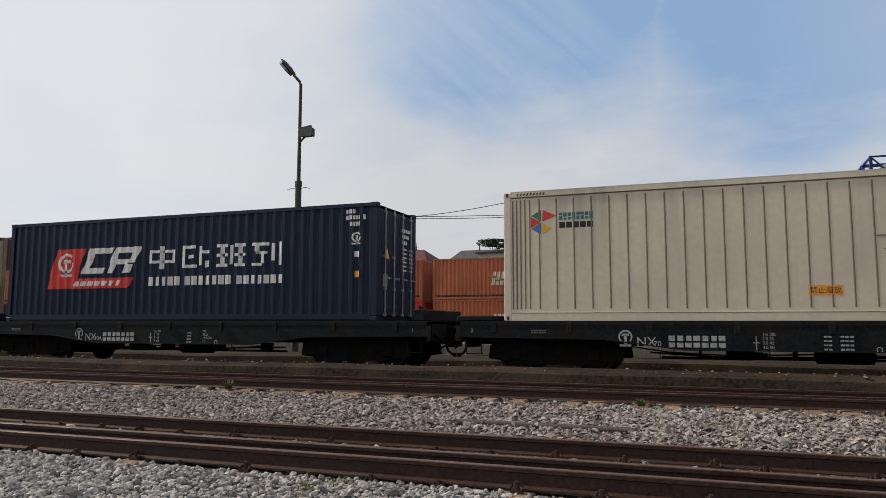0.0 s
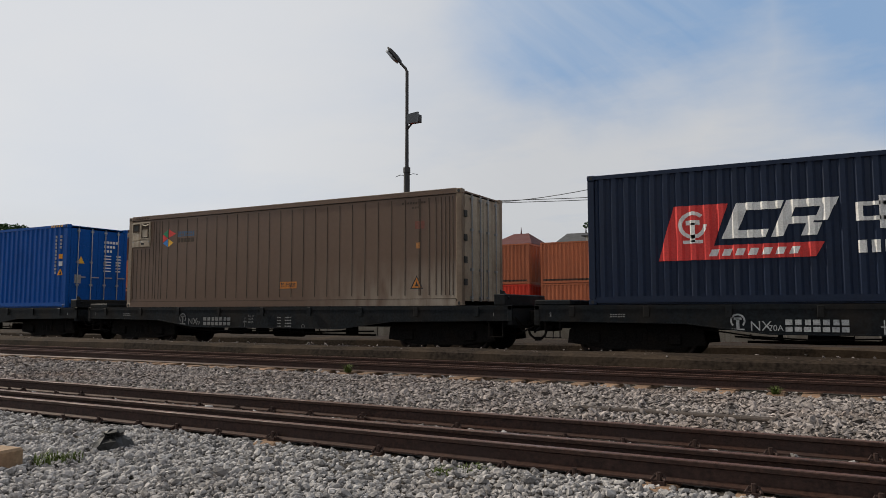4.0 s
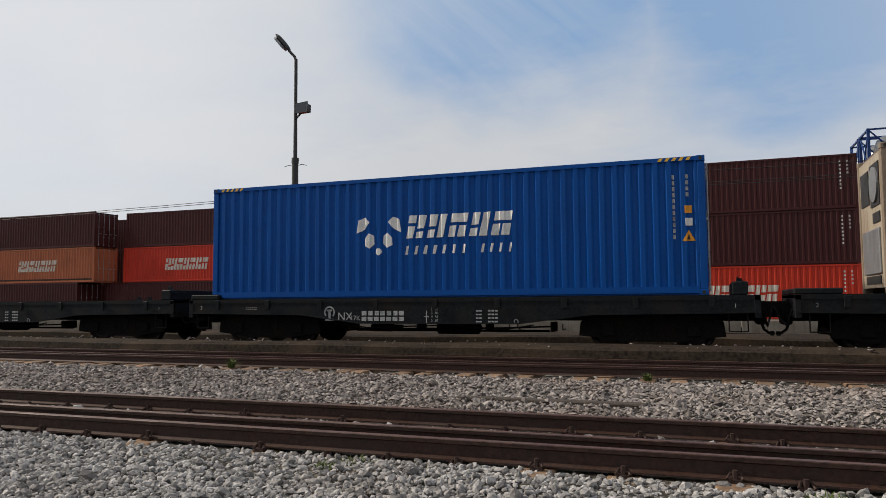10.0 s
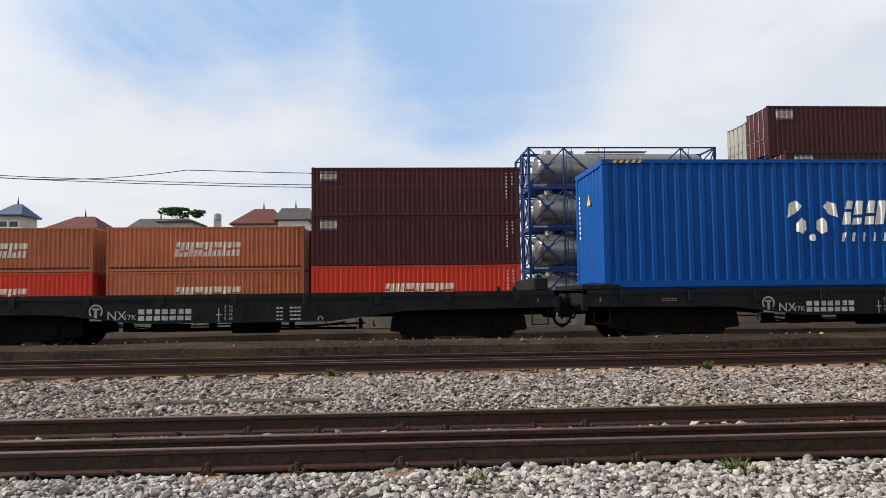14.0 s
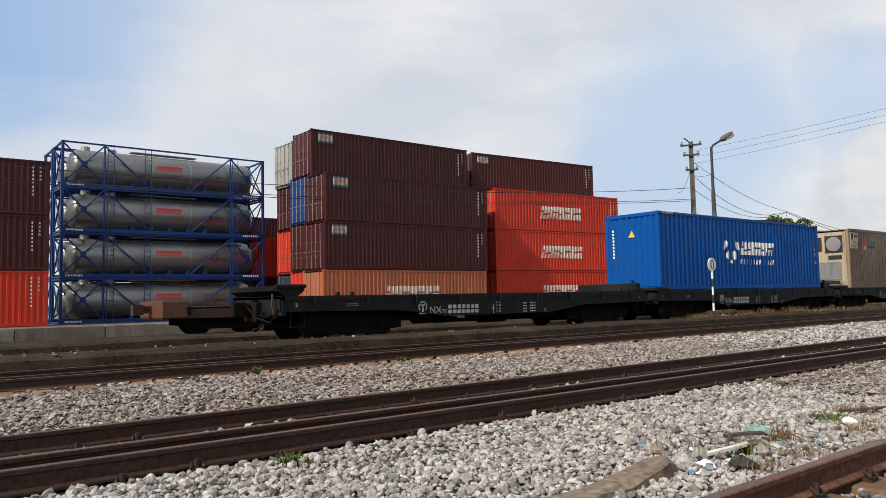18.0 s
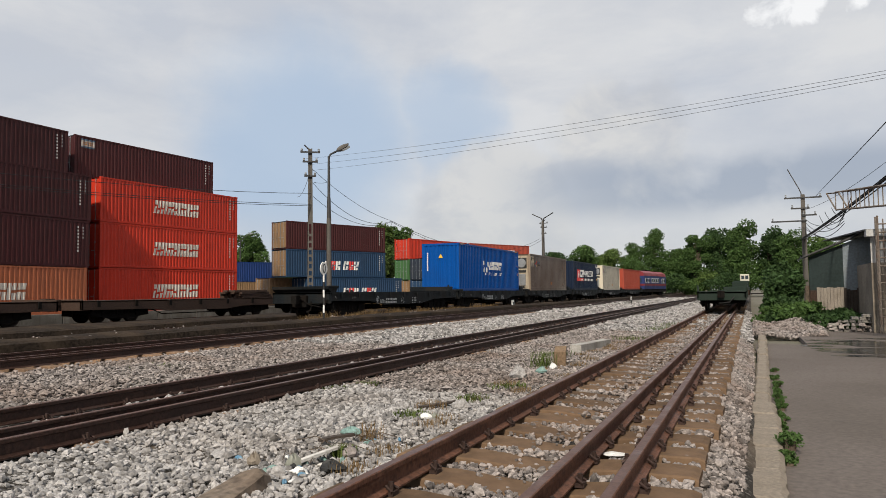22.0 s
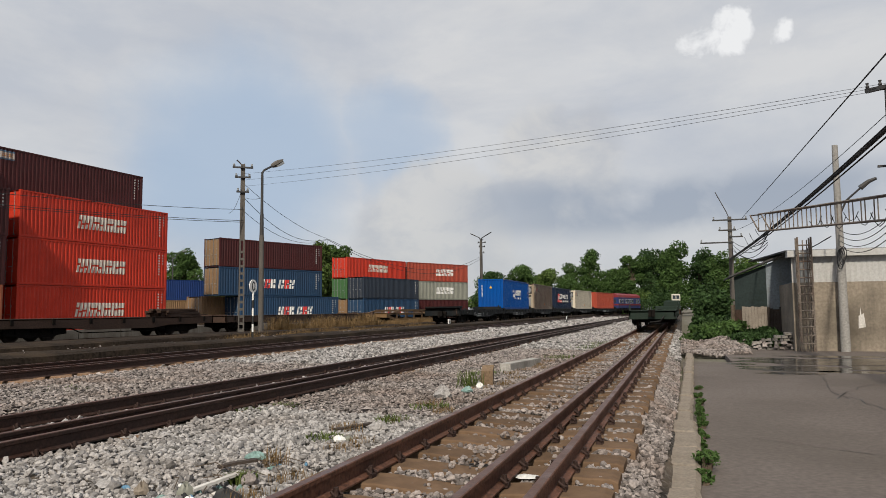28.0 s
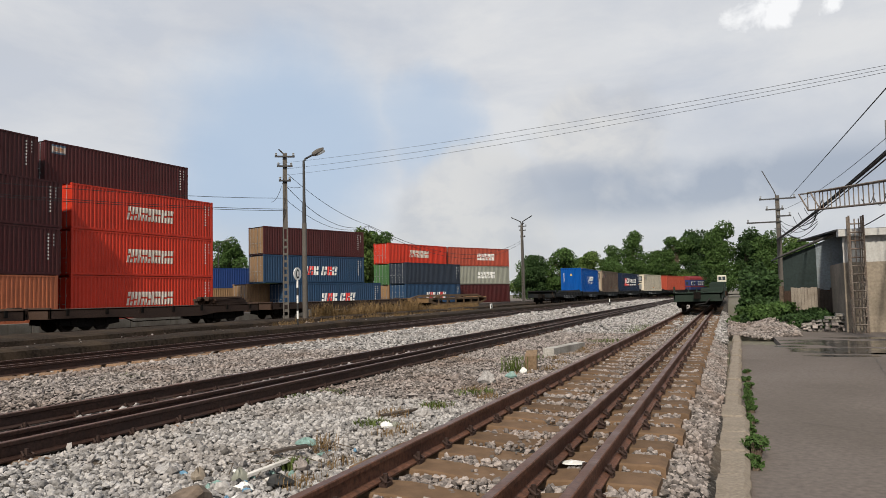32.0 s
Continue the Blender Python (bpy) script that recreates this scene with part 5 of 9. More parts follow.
def panda_marks(t):
    H = 2.896
    pet = lambda cx, cz, pts: [(cx + x, cz + z) for x, z in pts]
    upper = [(-0.17, -0.20), (0.04, -0.10), (0.18, 0.06), (0.05, 0.19), (-0.12, 0.12)]
    lower = [(-0.12, -0.11), (0.02, -0.18), (0.13, -0.07), (0.12, 0.12), (0.0, 0.19), (-0.11, 0.07)]
    for cx, cz, k, kind in ((4.37, 1.76, 1, upper), (5.21, 1.75, -1, upper), (4.53, 1.37, 1, lower), (5.02, 1.37, -1, lower)):
        mark([pet(cx, cz, [(k * x, z) for x, z in kind][::k])], t, WHITE, "emblem_petal", "white faceted petal of an emblem")
    mark(disc(4.78, 1.11, 0.085, 10), t, WHITE, "emblem_dot", "white dot of an emblem")
    mark(word(5, 5.49, 1.40, 2.62, 0.54, 0.2, 0.2, 0), t, WHITE, "line_name", "large white slanted block shapes")
    mark([[(a + 0.04, b), (c - 0.04, b), (c, d), (a + 0.08, d)] for (a, b), (c, _), (_, d), _ in bars(7, 5.42, 1.02, 1.66, 0.2, 0.62) + bars(4, 7.3, 1.02, 0.86, 0.2, 0.62)], t, WHITE, "line_lettering",
         "thin white slanted bars under the name")
    mark(bars(1, 11.53, 2.42 - 1.25, 0.05, 0.09, 1, 11, -0.125), t, STENCIL, "number_strip", "upright row of white number bars")
    mark(bars(1, 11.80, 2.05, 0.055, 0.085, 1, 4, -0.125), t, STENCIL, "number_strip", "upright row of white type bars")
    mark([[(11.77, 1.70), (11.91, 1.70), (11.91, 1.86), (11.77, 1.86)]], t, ORANGE_MARK, "small_label", "small yellow label")
    mark([[(11.78, 1.44), (11.92, 1.44), (11.92, 1.60), (11.78, 1.60)]], t, WHITE, "small_label", "small white label")
    mark([[(11.71, 1.12), (11.97, 1.12), (11.84, 1.35)]], t, ORANGE_MARK, "warning_triangle", "orange warning triangle")
    mark([[(11.80, 1.15), (11.88, 1.15), (11.84, 1.26)]], t, BLACK, "triangle_sign", lift=0.010)
    for x in (0.25, 11.25):
        mark([[(x + i * 0.14, H - 0.09), (x + i * 0.14 + 0.07, H - 0.09), (x + i * 0.14 + 0.12, H - 0.02), (x + i * 0.14 + 0.05, H - 0.02)] for i in range(5)], t, YELLOW, "hazard_band", "black and yellow stripes", True, 0.0, 0.002)


def navy_marks(t):
    mark([[(1.54, 0.92), (4.55, 0.92), (4.71, 1.21), (1.63, 1.21)], [(1.63, 1.21), (2.67, 1.21), (2.97, 2.07), (1.88, 2.07)]],
         t, RED_MARK, "red_field", "red slanted field of the service emblem")
    mark(disc(2.26, 1.66, 0.29, 16, 0.21)[2:] + [[(2.21, 1.30), (2.31, 1.30), (2.31, 1.70), (2.21, 1.70)], [(2.06, 1.27), (2.46, 1.27), (2.46, 1.34), (2.06, 1.34)], [(2.12, 1.66), (2.4, 1.66), (2.4, 1.76), (2.12, 1.76)]],
         t, WHITE, "rail_emblem", "white round rail emblem", lift=0.010)
    sl = lambda x0, x1, z0, z1: [(x0 + (z0 - 1.34) * 0.42, z0), (x1 + (z0 - 1.34) * 0.42, z0), (x1 + (z1 - 1.34) * 0.42, z1), (x0 + (z1 - 1.34) * 0.42, z1)]
    mark([sl(2.83, 3.08, 1.34, 2.06), sl(3.08, 3.66, 1.34, 1.50), sl(3.08, 3.72, 1.90, 2.06), sl(3.76, 3.98, 1.34, 2.06), sl(3.98, 4.68, 1.90, 2.06), sl(4.42, 4.66, 1.62, 1.90), sl(3.98, 4.42, 1.58, 1.72), sl(4.3, 4.58, 1.34, 1.58)],
         t, WHITE, "emblem_figure", "large white slanted blocks", lift=0.010)
    mark([sl(a, c, 0.99, 1.13) for (a, _), (c, _), _, _ in bars(7, 2.72, 1.0, 1.75, 0.14, 0.62)], t, WHITE, "emblem_strip", "row of small white bars on red", lift=0.010)
    for i, x in enumerate((5.25, 6.37, 7.48, 8.58)):
        w, z0, z1 = 0.95, 1.42, 2.03
        lots = [[(0, 0.25, 0.13, 0.85), (0.82, 0.25, 0.95, 0.85), (0.13, 0.72, 0.82, 0.85), (0.41, -0.02, 0.54, 1.02), (0.13, 0.25, 0.82, 0.38)],
                [(0, 0, 0.12, 1), (0.12, 0.86, 0.46, 1), (0.12, 0, 0.5, 0.14), (0.2, 0.42, 0.42, 0.58), (0.58, 0.1, 0.7, 0.95), (0.7, 0.62, 0.95, 0.76), (0.78, 0, 0.95, 0.3)],
                [(0, 0, 0.4, 0.13), (0, 0.45, 0.4, 0.58), (0.02, 0.86, 0.4, 1), (0.15, 0.13, 0.27, 0.86), (0.46, 0.1, 0.55, 0.95), (0.62, 0, 0.98, 0.13), (0.62, 0.45, 0.98, 0.58), (0.62, 0.86, 0.98, 1), (0.74, 0.13, 0.86, 0.86)],
                [(0, 0.86, 0.55, 1), (0.12, 0.5, 0.24, 0.86), (0.12, 0.5, 0.5, 0.62), (0.3, 0.1, 0.42, 0.5), (0.0, 0, 0.35, 0.12), (0.66, 0.2, 0.76, 0.95), (0.86, 0, 0.98, 1)]][i]
        mark([[(x + a * w, z0 + b * 0.6), (x + c * w, z0 + b * 0.6), (x + c * w, z0 + d * 0.6), (x + a * w, z0 + d * 0.6)] for a, b, c, d in lots], t, WHITE, "sign_block", "large white block sign")
    mark(bars(5, 5.27, 0.96, 1.1, 0.24, 0.66) + bars(7, 6.5, 0.96, 1.52, 0.24, 0.66) + bars(7, 8.16, 0.96, 1.45, 0.22, 0.66), t, WHITE, "line_lettering", "row of white bars")
    mark(bars(4, 11.31, 2.64, 0.28, 0.10, 0.7) + bars(6, 11.31, 2.49, 0.42, 0.10, 0.7) + bars(1, 11.8, 2.48, 0.05, 0.12, 1) + bars(4, 11.45, 2.33, 0.28, 0.10, 0.7), t, WHITE, "number_strip", "small white number bars")
    mark(disc(11.62, 2.05, 0.13, 12, 0.09)[1:] + [[(11.59, 1.88), (11.65, 1.88), (11.65, 2.1), (11.59, 2.1)], [(11.5, 1.87), (11.74, 1.87), (11.74, 1.91), (11.5, 1.91)]], t, WHITE, "small_emblem", "small white round emblem")
    mark([[(11.56, 1.56), (11.7, 1.56), (11.7, 1.7), (11.56, 1.7)]], t, WHITE, "small_label", "small white label")
    mark([[(11.57, 1.06), (11.7, 1.06), (11.7, 1.22), (11.57, 1.22)]], t, YELLOW, "small_label", "small yellow label")


def end_marks(t):
    """Small plates and bars on both ends of a box, and the holes of its castings."""
    L = LENGTH
    for x in (0, L - 0.178):
        for z in (0, 2.896 - 0.118):
            part("casting_hole", Shape().lathe([(-0.003, 0.045), (0.004, 0.045)], 12, "y"), BLACK, t, at=pose(x + 0.089, 0, z + 0.06) @ Matrix.Diagonal((0.75, 1, 1.0, 1)))
    s = Shape()
    for k in range(9):
        s.box(0.010, 0.016, 2.02, 2.10, 2.25 - k * 0.125, 2.33 - k * 0.125)
    tagged(part("end_number", s, WHITE, t), "upright white bars on the end", kind="stuff")
    part("end_triangle", Shape().prism([(1.05, 2.0), (1.35, 2.0), (1.2, 2.26)], "x", 0.010, 0.016), YELLOW, t, "orange warning triangle")
    s = Shape()
    for k in range(3):
        for j in range(5 - k):
            s.box(L + 0.008, L + 0.014, 1.45 + j * 0.12, 1.53 + j * 0.12, 2.32 - k * 0.16, 2.41 - k * 0.16)
    for k in range(6):
        s.box(L + 0.008, L + 0.014, 1.45, 1.75, 1.30 + k * 0.11, 1.34 + k * 0.11)
        s.box(L + 0.008, L + 0.014, 1.95, 2.15, 1.30 + k * 0.11, 1.34 + k * 0.11)
    tagged(part("door_figure_strip", s, WHITE, t), "white number bars on the doors", kind="stuff")
    part("door_triangle", Shape().prism([(0.40, 1.55), (0.68, 1.55), (0.54, 1.8)], "x", L + 0.008, L + 0.014), YELLOW, t, "orange warning triangle")
    part("door_plate", Shape().box(L + 0.008, L + 0.02, 0.32, 0.56, 0.85, 1.15), STEEL, t, "small metal data plate")


def trade_name(t, n=7, x=4.15, z=0.92, w=4.05, h=0.9, mat=WHITE, label="large white slanted block shapes", seed=0):
    mark(word(n, x, z, w, h, 0.16, 0.13, seed), t, mat, "line_name", label)


def corner_label(t, H=2.8):
    mark([[(0.5, H - 0.78), (1.48, H - 0.78), (1.48, H - 0.2), (0.5, H - 0.2)]], t, LABEL_GREY, "corner_label", "pale corner label with coloured lines")
    mark(word(5, 0.62, H - 0.58, 0.76, 0.2, 0, 0.25, 1), t, DULL_ORANGE, "label_strip", "", lift=0.010)
    mark([[(0.5, H - 0.78), (1.48, H - 0.78), (1.48, H - 0.68), (0.5, H - 0.68)]], t, DULL_BLUE, "label_band", "", lift=0.010)
    mark([[(0.5, H - 0.30), (1.48, H - 0.30), (1.48, H - 0.2), (0.5, H - 0.2)]], t, DULL_BLUE, "label_band", "", lift=0.010)


NAME_WHITE = material("worn_name_white", (0.56, 0.52, 0.46), 0.65, 0, 0.1, 20, 2.5, (0.33, 0.20, 0.13), 0.6, 0.05)
LABEL_GREY = material("worn_label", (0.36, 0.33, 0.30), 0.7, 0, 0.1, 20, 4.0, (0.12, 0.08, 0.07), 0.6)


def side_numbers(t, H=2.8):
    mark(bars(1, 11.35, H - 0.45, 0.08, 0.1, 1, 8, 0.2), t, STENCIL, "number_strip", "upright row of white number bars")
    mark(bars(1, 11.7, H - 0.45, 0.08, 0.1, 1, 4, 0.2), t, STENCIL, "number_strip", "upright row of white type bars")


# ---- the train: wagon spans and loads, metres ahead of the blue box's rear end ----
MOVING = []


def add_wagon(x0, x1, label, number, kind):
    t = flat_wagon(pose((x0 + x1) / 2, D_MID, 0), x1 - x0, label, number, kind, empty="empty" in label)
    MOVING.append((t, (x0 + x1) / 2, 0.0, 0.0, 0.0))


def add_load(t, x):
    MOVING.append((t, x + LENGTH / 2, -LENGTH / 2, -WIDE / 2, 1.153))


def build_train():
    add_wagon(-14.85, -1.05, "empty black flat wagon with white stencilling at the train's end", -2.83, "17K")
    add_wagon(-0.55, 13.15, "black flat wagon carrying a bright blue container", -2.72, "17K")
    add_wagon(13.75, 28.95, "black flat wagon carrying a dusty brown container", -3.17, "70B")
    add_wagon(29.5, 44.4, "black flat wagon carrying a navy container", -3.12, "70A")
    add_wagon(45.0, 60.2, "black flat wagon carrying a cream container", -3.85, "70")
    add_wagon(60.8, 75.6, "black flat wagon carrying an orange-red container", -2.9, "70")
    p = pose(0, D_MID - WIDE / 2, 1.153)
    t = container(p, PANDA_BLUE, "bright blue corrugated container with white petal emblem", 2.896, "boxes on the train")
    panda_marks(t)
    end_marks(t)
    add_load(t, 0.0)
    t = reefer(p, BROWN_DIRT, "dust-brown refrigerated container with faded coloured emblem", True)
    add_load(t, 15.36)
    t = container(p, NAVY, "navy corrugated container with red and white emblem", 2.896, "boxes on the train")
    navy_marks(t)
    end_marks(t)
    add_load(t, 30.72)
    t = reefer(p, CREAM, "cream refrigerated container with coloured hexagon emblem", False)
    add_load(t, 46.08)
    t = container(p, FADED_RED, "faded orange-red corrugated container behind the locomotive", 2.896, "boxes on the train")
    add_load(t, 61.9)
    loco(76.3)


LOCO_BLUE = box_paint("loco_blue", (0.02, 0.035, 0.12), 0.3, 0.3)
LOCO_RED = box_paint("loco_red", (0.19, 0.026, 0.032), 0.3, 0.3)
DARK_GLASS = glass_material("dark_glass", (0.03, 0.04, 0.05))


def loco(x0):
    t = thing("locomotive", pose(0, D_MID, 0), "blue and red diesel locomotive at the head of the train", "locomotive")
    L = 16.0
    part("frame", Shape().box(0, L, -1.4, 1.4, 0.75, 1.2), BOGIE, t)
    part("body", Shape().box(0.3, L - 0.3, -1.45, 1.45, 1.2, 3.3, 0.05), LOCO_BLUE, t)
    s = Shape()
    sec = [[(x, -1.45, 3.3), (x, -1.3, 3.75), (x, -0.7, 4.1), (x, 0.7, 4.1), (x, 1.3, 3.75), (x, 1.45, 3.3)] for x in (0.3, L - 0.3)]
    part("roof", s.loft(sec), LOCO_RED, t, "dull red curved roof")
    part("waist_band", Shape().box(0.28, L - 0.28, -1.47, 1.47, 1.75, 2.05), LOCO_RED, t)
    for x in (1.0, 2.6, 5.2, 6.6, 8.0, 9.4, 12.4, 13.8):
        w = part("side_window", Shape().box(x, x + 0.85, -1.475, -1.445, 2.2, 2.95), WHITE, t)
        part("pane", Shape().box(x + 0.07, x + 0.78, -1.485, -1.47, 2.27, 2.88), DARK_GLASS, w)
    part("rear_door", Shape().box(0.26, 0.31, -0.4, 0.4, 1.25, 3.0), LOCO_RED, t)
    for y in (-1.0, 0.6):
        part("rear_window", Shape().box(0.26, 0.31, y, y + 0.45, 2.3, 2.9), DARK_GLASS, t)
    part("exhaust", Shape().box(6.5, 8.5, -0.5, 0.5, 4.08, 4.3, 0.03), BOGIE, t)
    running_gear(t, 8.0, 2.6, False)
    for b in t.children:
        if b.name.startswith("bogie"):
            b.matrix_basis = pose(8.0, 0, 0) @ b.matrix_basis
    MOVING.append((t, x0 + 8.0, -8.0, 0.0, 0.0))


HEAD_RUST = box_paint("rusty_end_block", (0.12, 0.052, 0.03), 0.6, 0.4)


def build_standing_wagons():
    """Empty metre-gauge flats on the farther track."""
    y = 24.8
    for i, (x, L) in enumerate(((7.2, 12.4), (20.6, 13.2), (35.0, 18.6), (58.0, 16.0), (75.4, 13.2))):
        mat = WAGON_RUST if i != 3 else RUST_OPEN
        t = thing("flat_wagon", pose(x + L / 2, y, 0), "rusty brown empty flat wagon standing on the farther track", "rail wagon", "standing wagons")
        h, w, d = L / 2, 1.2, 0.92
        part("deck", Shape().box(-h, h, -w, w, d - 0.06, d), mat, t)
        for yy in (-w, w - 0.07):
            s = Shape().prism([(-h, d - 0.36), (-h + 3.5, d - 0.38), (-h + 4.6, d - 0.5), (h - 4.6, d - 0.5), (h - 3.5, d - 0.38), (h, d - 0.36), (h, d - 0.02), (-h, d - 0.02)], "y", yy, yy + 0.07)
            if i != 3:
                part("side_sill", s, mat, t)
        for k in range(7 if i != 3 else 0):
            xx = -h + 0.8 + k * (L - 1.6) / 6
            part("stake_pocket", Shape().box(xx - 0.07, xx + 0.07, -w - 0.05, -w - 0.002, d - 0.25, d + 0.0, 0.006), BOGIE, t)
        for dd in (-1, 1):
            part("coupler", coupler_shape(dd * h, dd), WAGON_RUST, t)
            part("end_beam", Shape().box(min(dd * h, dd * (h - 0.1)), max(dd * h, dd * (h - 0.1)), -w, w, d - 0.38, d + 0.06, 0.01), mat, t)
        part("truss_rod", Shape().tube([(-h + 3.6, -w + 0.2, d - 0.34), (-2.2, -w + 0.2, d - 0.62), (2.2, -w + 0.2, d - 0.62), (h - 3.6, -w + 0.2, d - 0.34)], 0.025, 6), BOGIE, t)
        running_gear(t, h, 2.3, False, WHEELSET_NARROW, 0.8)
        if i == 0:
            part("headboard", Shape().box(-h - 0.03, -h + 0.8, -w - 0.03, w + 0.03, d - 0.34, d + 0.2, 0.02), HEAD_RUST, t, "rust-orange end block")
            pb = Shape().prism([(0, 0), (0.55, 0.02), (0.42, 0.07), (0.27, 0.17), (0.1, 0.06)], "y", -0.2, 0.2)
            solid("crumpled_sheet", pb, WHITE, "crumpled white sheet lying on a rusty wagon deck", "sheet").matrix_basis = pose(11.0, 24.3, d)
        if i == 3:
            s = Shape()
            for y in (-w, w - 0.07):
                for a, b, r in (((-7.9, 0.72), (-4.6, 1.14), 0.08), ((-4.6, 1.14), (5.2, 1.14), 0.10), ((5.2, 1.14), (7.9, 0.72), 0.08), ((-7.9, 0.66), (-5.6, 0.36), 0.09), ((-5.6, 0.36), (5.9, 0.36), 0.11), ((5.9, 0.36), (7.9, 0.66), 0.09)):
                    s.prism([(a[0], a[1] - r), (b[0], b[1] - r), (b[0], b[1] + r), (a[0], a[1] + r)], "y", y, y + 0.07)
                for xx in (-5.6, -3.4, -1.2, 1.0, 3.2, 5.4):
                    s.prism([(xx - 0.16, 0.44), (xx + 0.16, 0.44), (xx + 0.1, 1.06), (xx - 0.1, 1.06)], "y", y + 0.01, y + 0.06)
                s.box(-5.0, 5.2, y + 0.02, y + 0.05, 0.74, 0.86)
            part("side_truss", s, RUST_OPEN, t, "tan trussed side of the wagon")
        if i == 1:
            pl = thing("plank_pile", pose(x + 11.6, y, d), "pile of dark sleepers and planks lying on a wagon", "planks")
            rr = random.Random(3)
            for k in range(15):
                part("plank", Shape().box(-1.25, 1.25, -0.12, 0.12, 0, 0.1, 0.01), WAGON_RUST, pl, at=pose(rr.uniform(-0.25, 0.25) - (k // 4) * 0.2, -0.7 + (k % 4) * 0.4, (k // 4) * 0.1 + 0.0, 0, 0, rr.uniform(-4, 4)))


# ---- the container yard ----
def build_yard():
    s = Shape()
    s.box(-150, 160, 30.05, 75, -0.7, 0.02)
    solid("yard_pavement", s, ASPHALT, "worn grey concrete paving of the container yard", "pavement", "structure")
    wall_mat = material("yard_wall_concrete", (0.20, 0.182, 0.155), 0.9, 0, 0.12, 25, 0.8, (0.085, 0.068, 0.05), 0.8, 0.3, 50, streak=0.6, per_object=0.25)
    wall = thing("wall_yard", pose(0, 0, 0), "stained low concrete retaining wall along the yard", "wall", kind="structure")
    x = -110.0
    panel = Shape().box(0, 2.96, 29.8, 30.05, -0.6, 0.27, 0.012).mesh("wall_panel", wall_mat)
    while x < 50:
        part("wall_panel", panel, None, wall, at=pose(x, 0, 0))
        x += 3.0


def stack(x, y, tiers, rot=0, base=0.02, H=2.79, door="right", group="stacked boxes in the yard"):
    """tiers: (material, label, marks, shift) from the ground up."""
    made = []
    for k, (mat, label, marks, shift) in enumerate(tiers):
        t = container(pose(x, y, base + k * (H + 0.004), 0, 0, rot) @ pose(shift, 0, 0), mat, label, H, group, door, end=TAN_BOX if "e" in marks else None)
        if "t" in marks:
            trade_name(t, mat=NAME_WHITE)
        # narrow dark strip low on the front
        if "b" in marks:
            mark([[(0.18, 0.19), (LENGTH - 0.18, 0.19), (LENGTH - 0.18, 0.31), (0.18, 0.31)]], t, WAGON_RUST, "grime_band", "dark band along the foot")
        if "l" in marks:
            corner_label(t, H)
        if "n" in marks:
            side_numbers(t, H)
        if "w" in marks:
            mark(word(3, 4.3, 0.75, 2.0, 0.85, 0.14, 0.12, 2) + word(3, 6.6, 0.75, 2.0, 0.85, 0.14, 0.12, 1), t, WHITE, "line_name", "large white block shapes")
            mark(word(1, 4.97, 0.75, 0.66, 0.85, 0.14, 0.12, 1) + word(1, 7.28, 0.75, 0.66, 0.85, 0.14, 0.12, 1), t, RED_MARK, "red_initial", "red block shapes", lift=0.010)
            side_numbers(t, H)
        if "k" in marks:
            trade_name(t, 6, 5.4, 0.85, 3.6, 0.95, label="large white block shapes", seed=3)
        made.append(t)
    return made


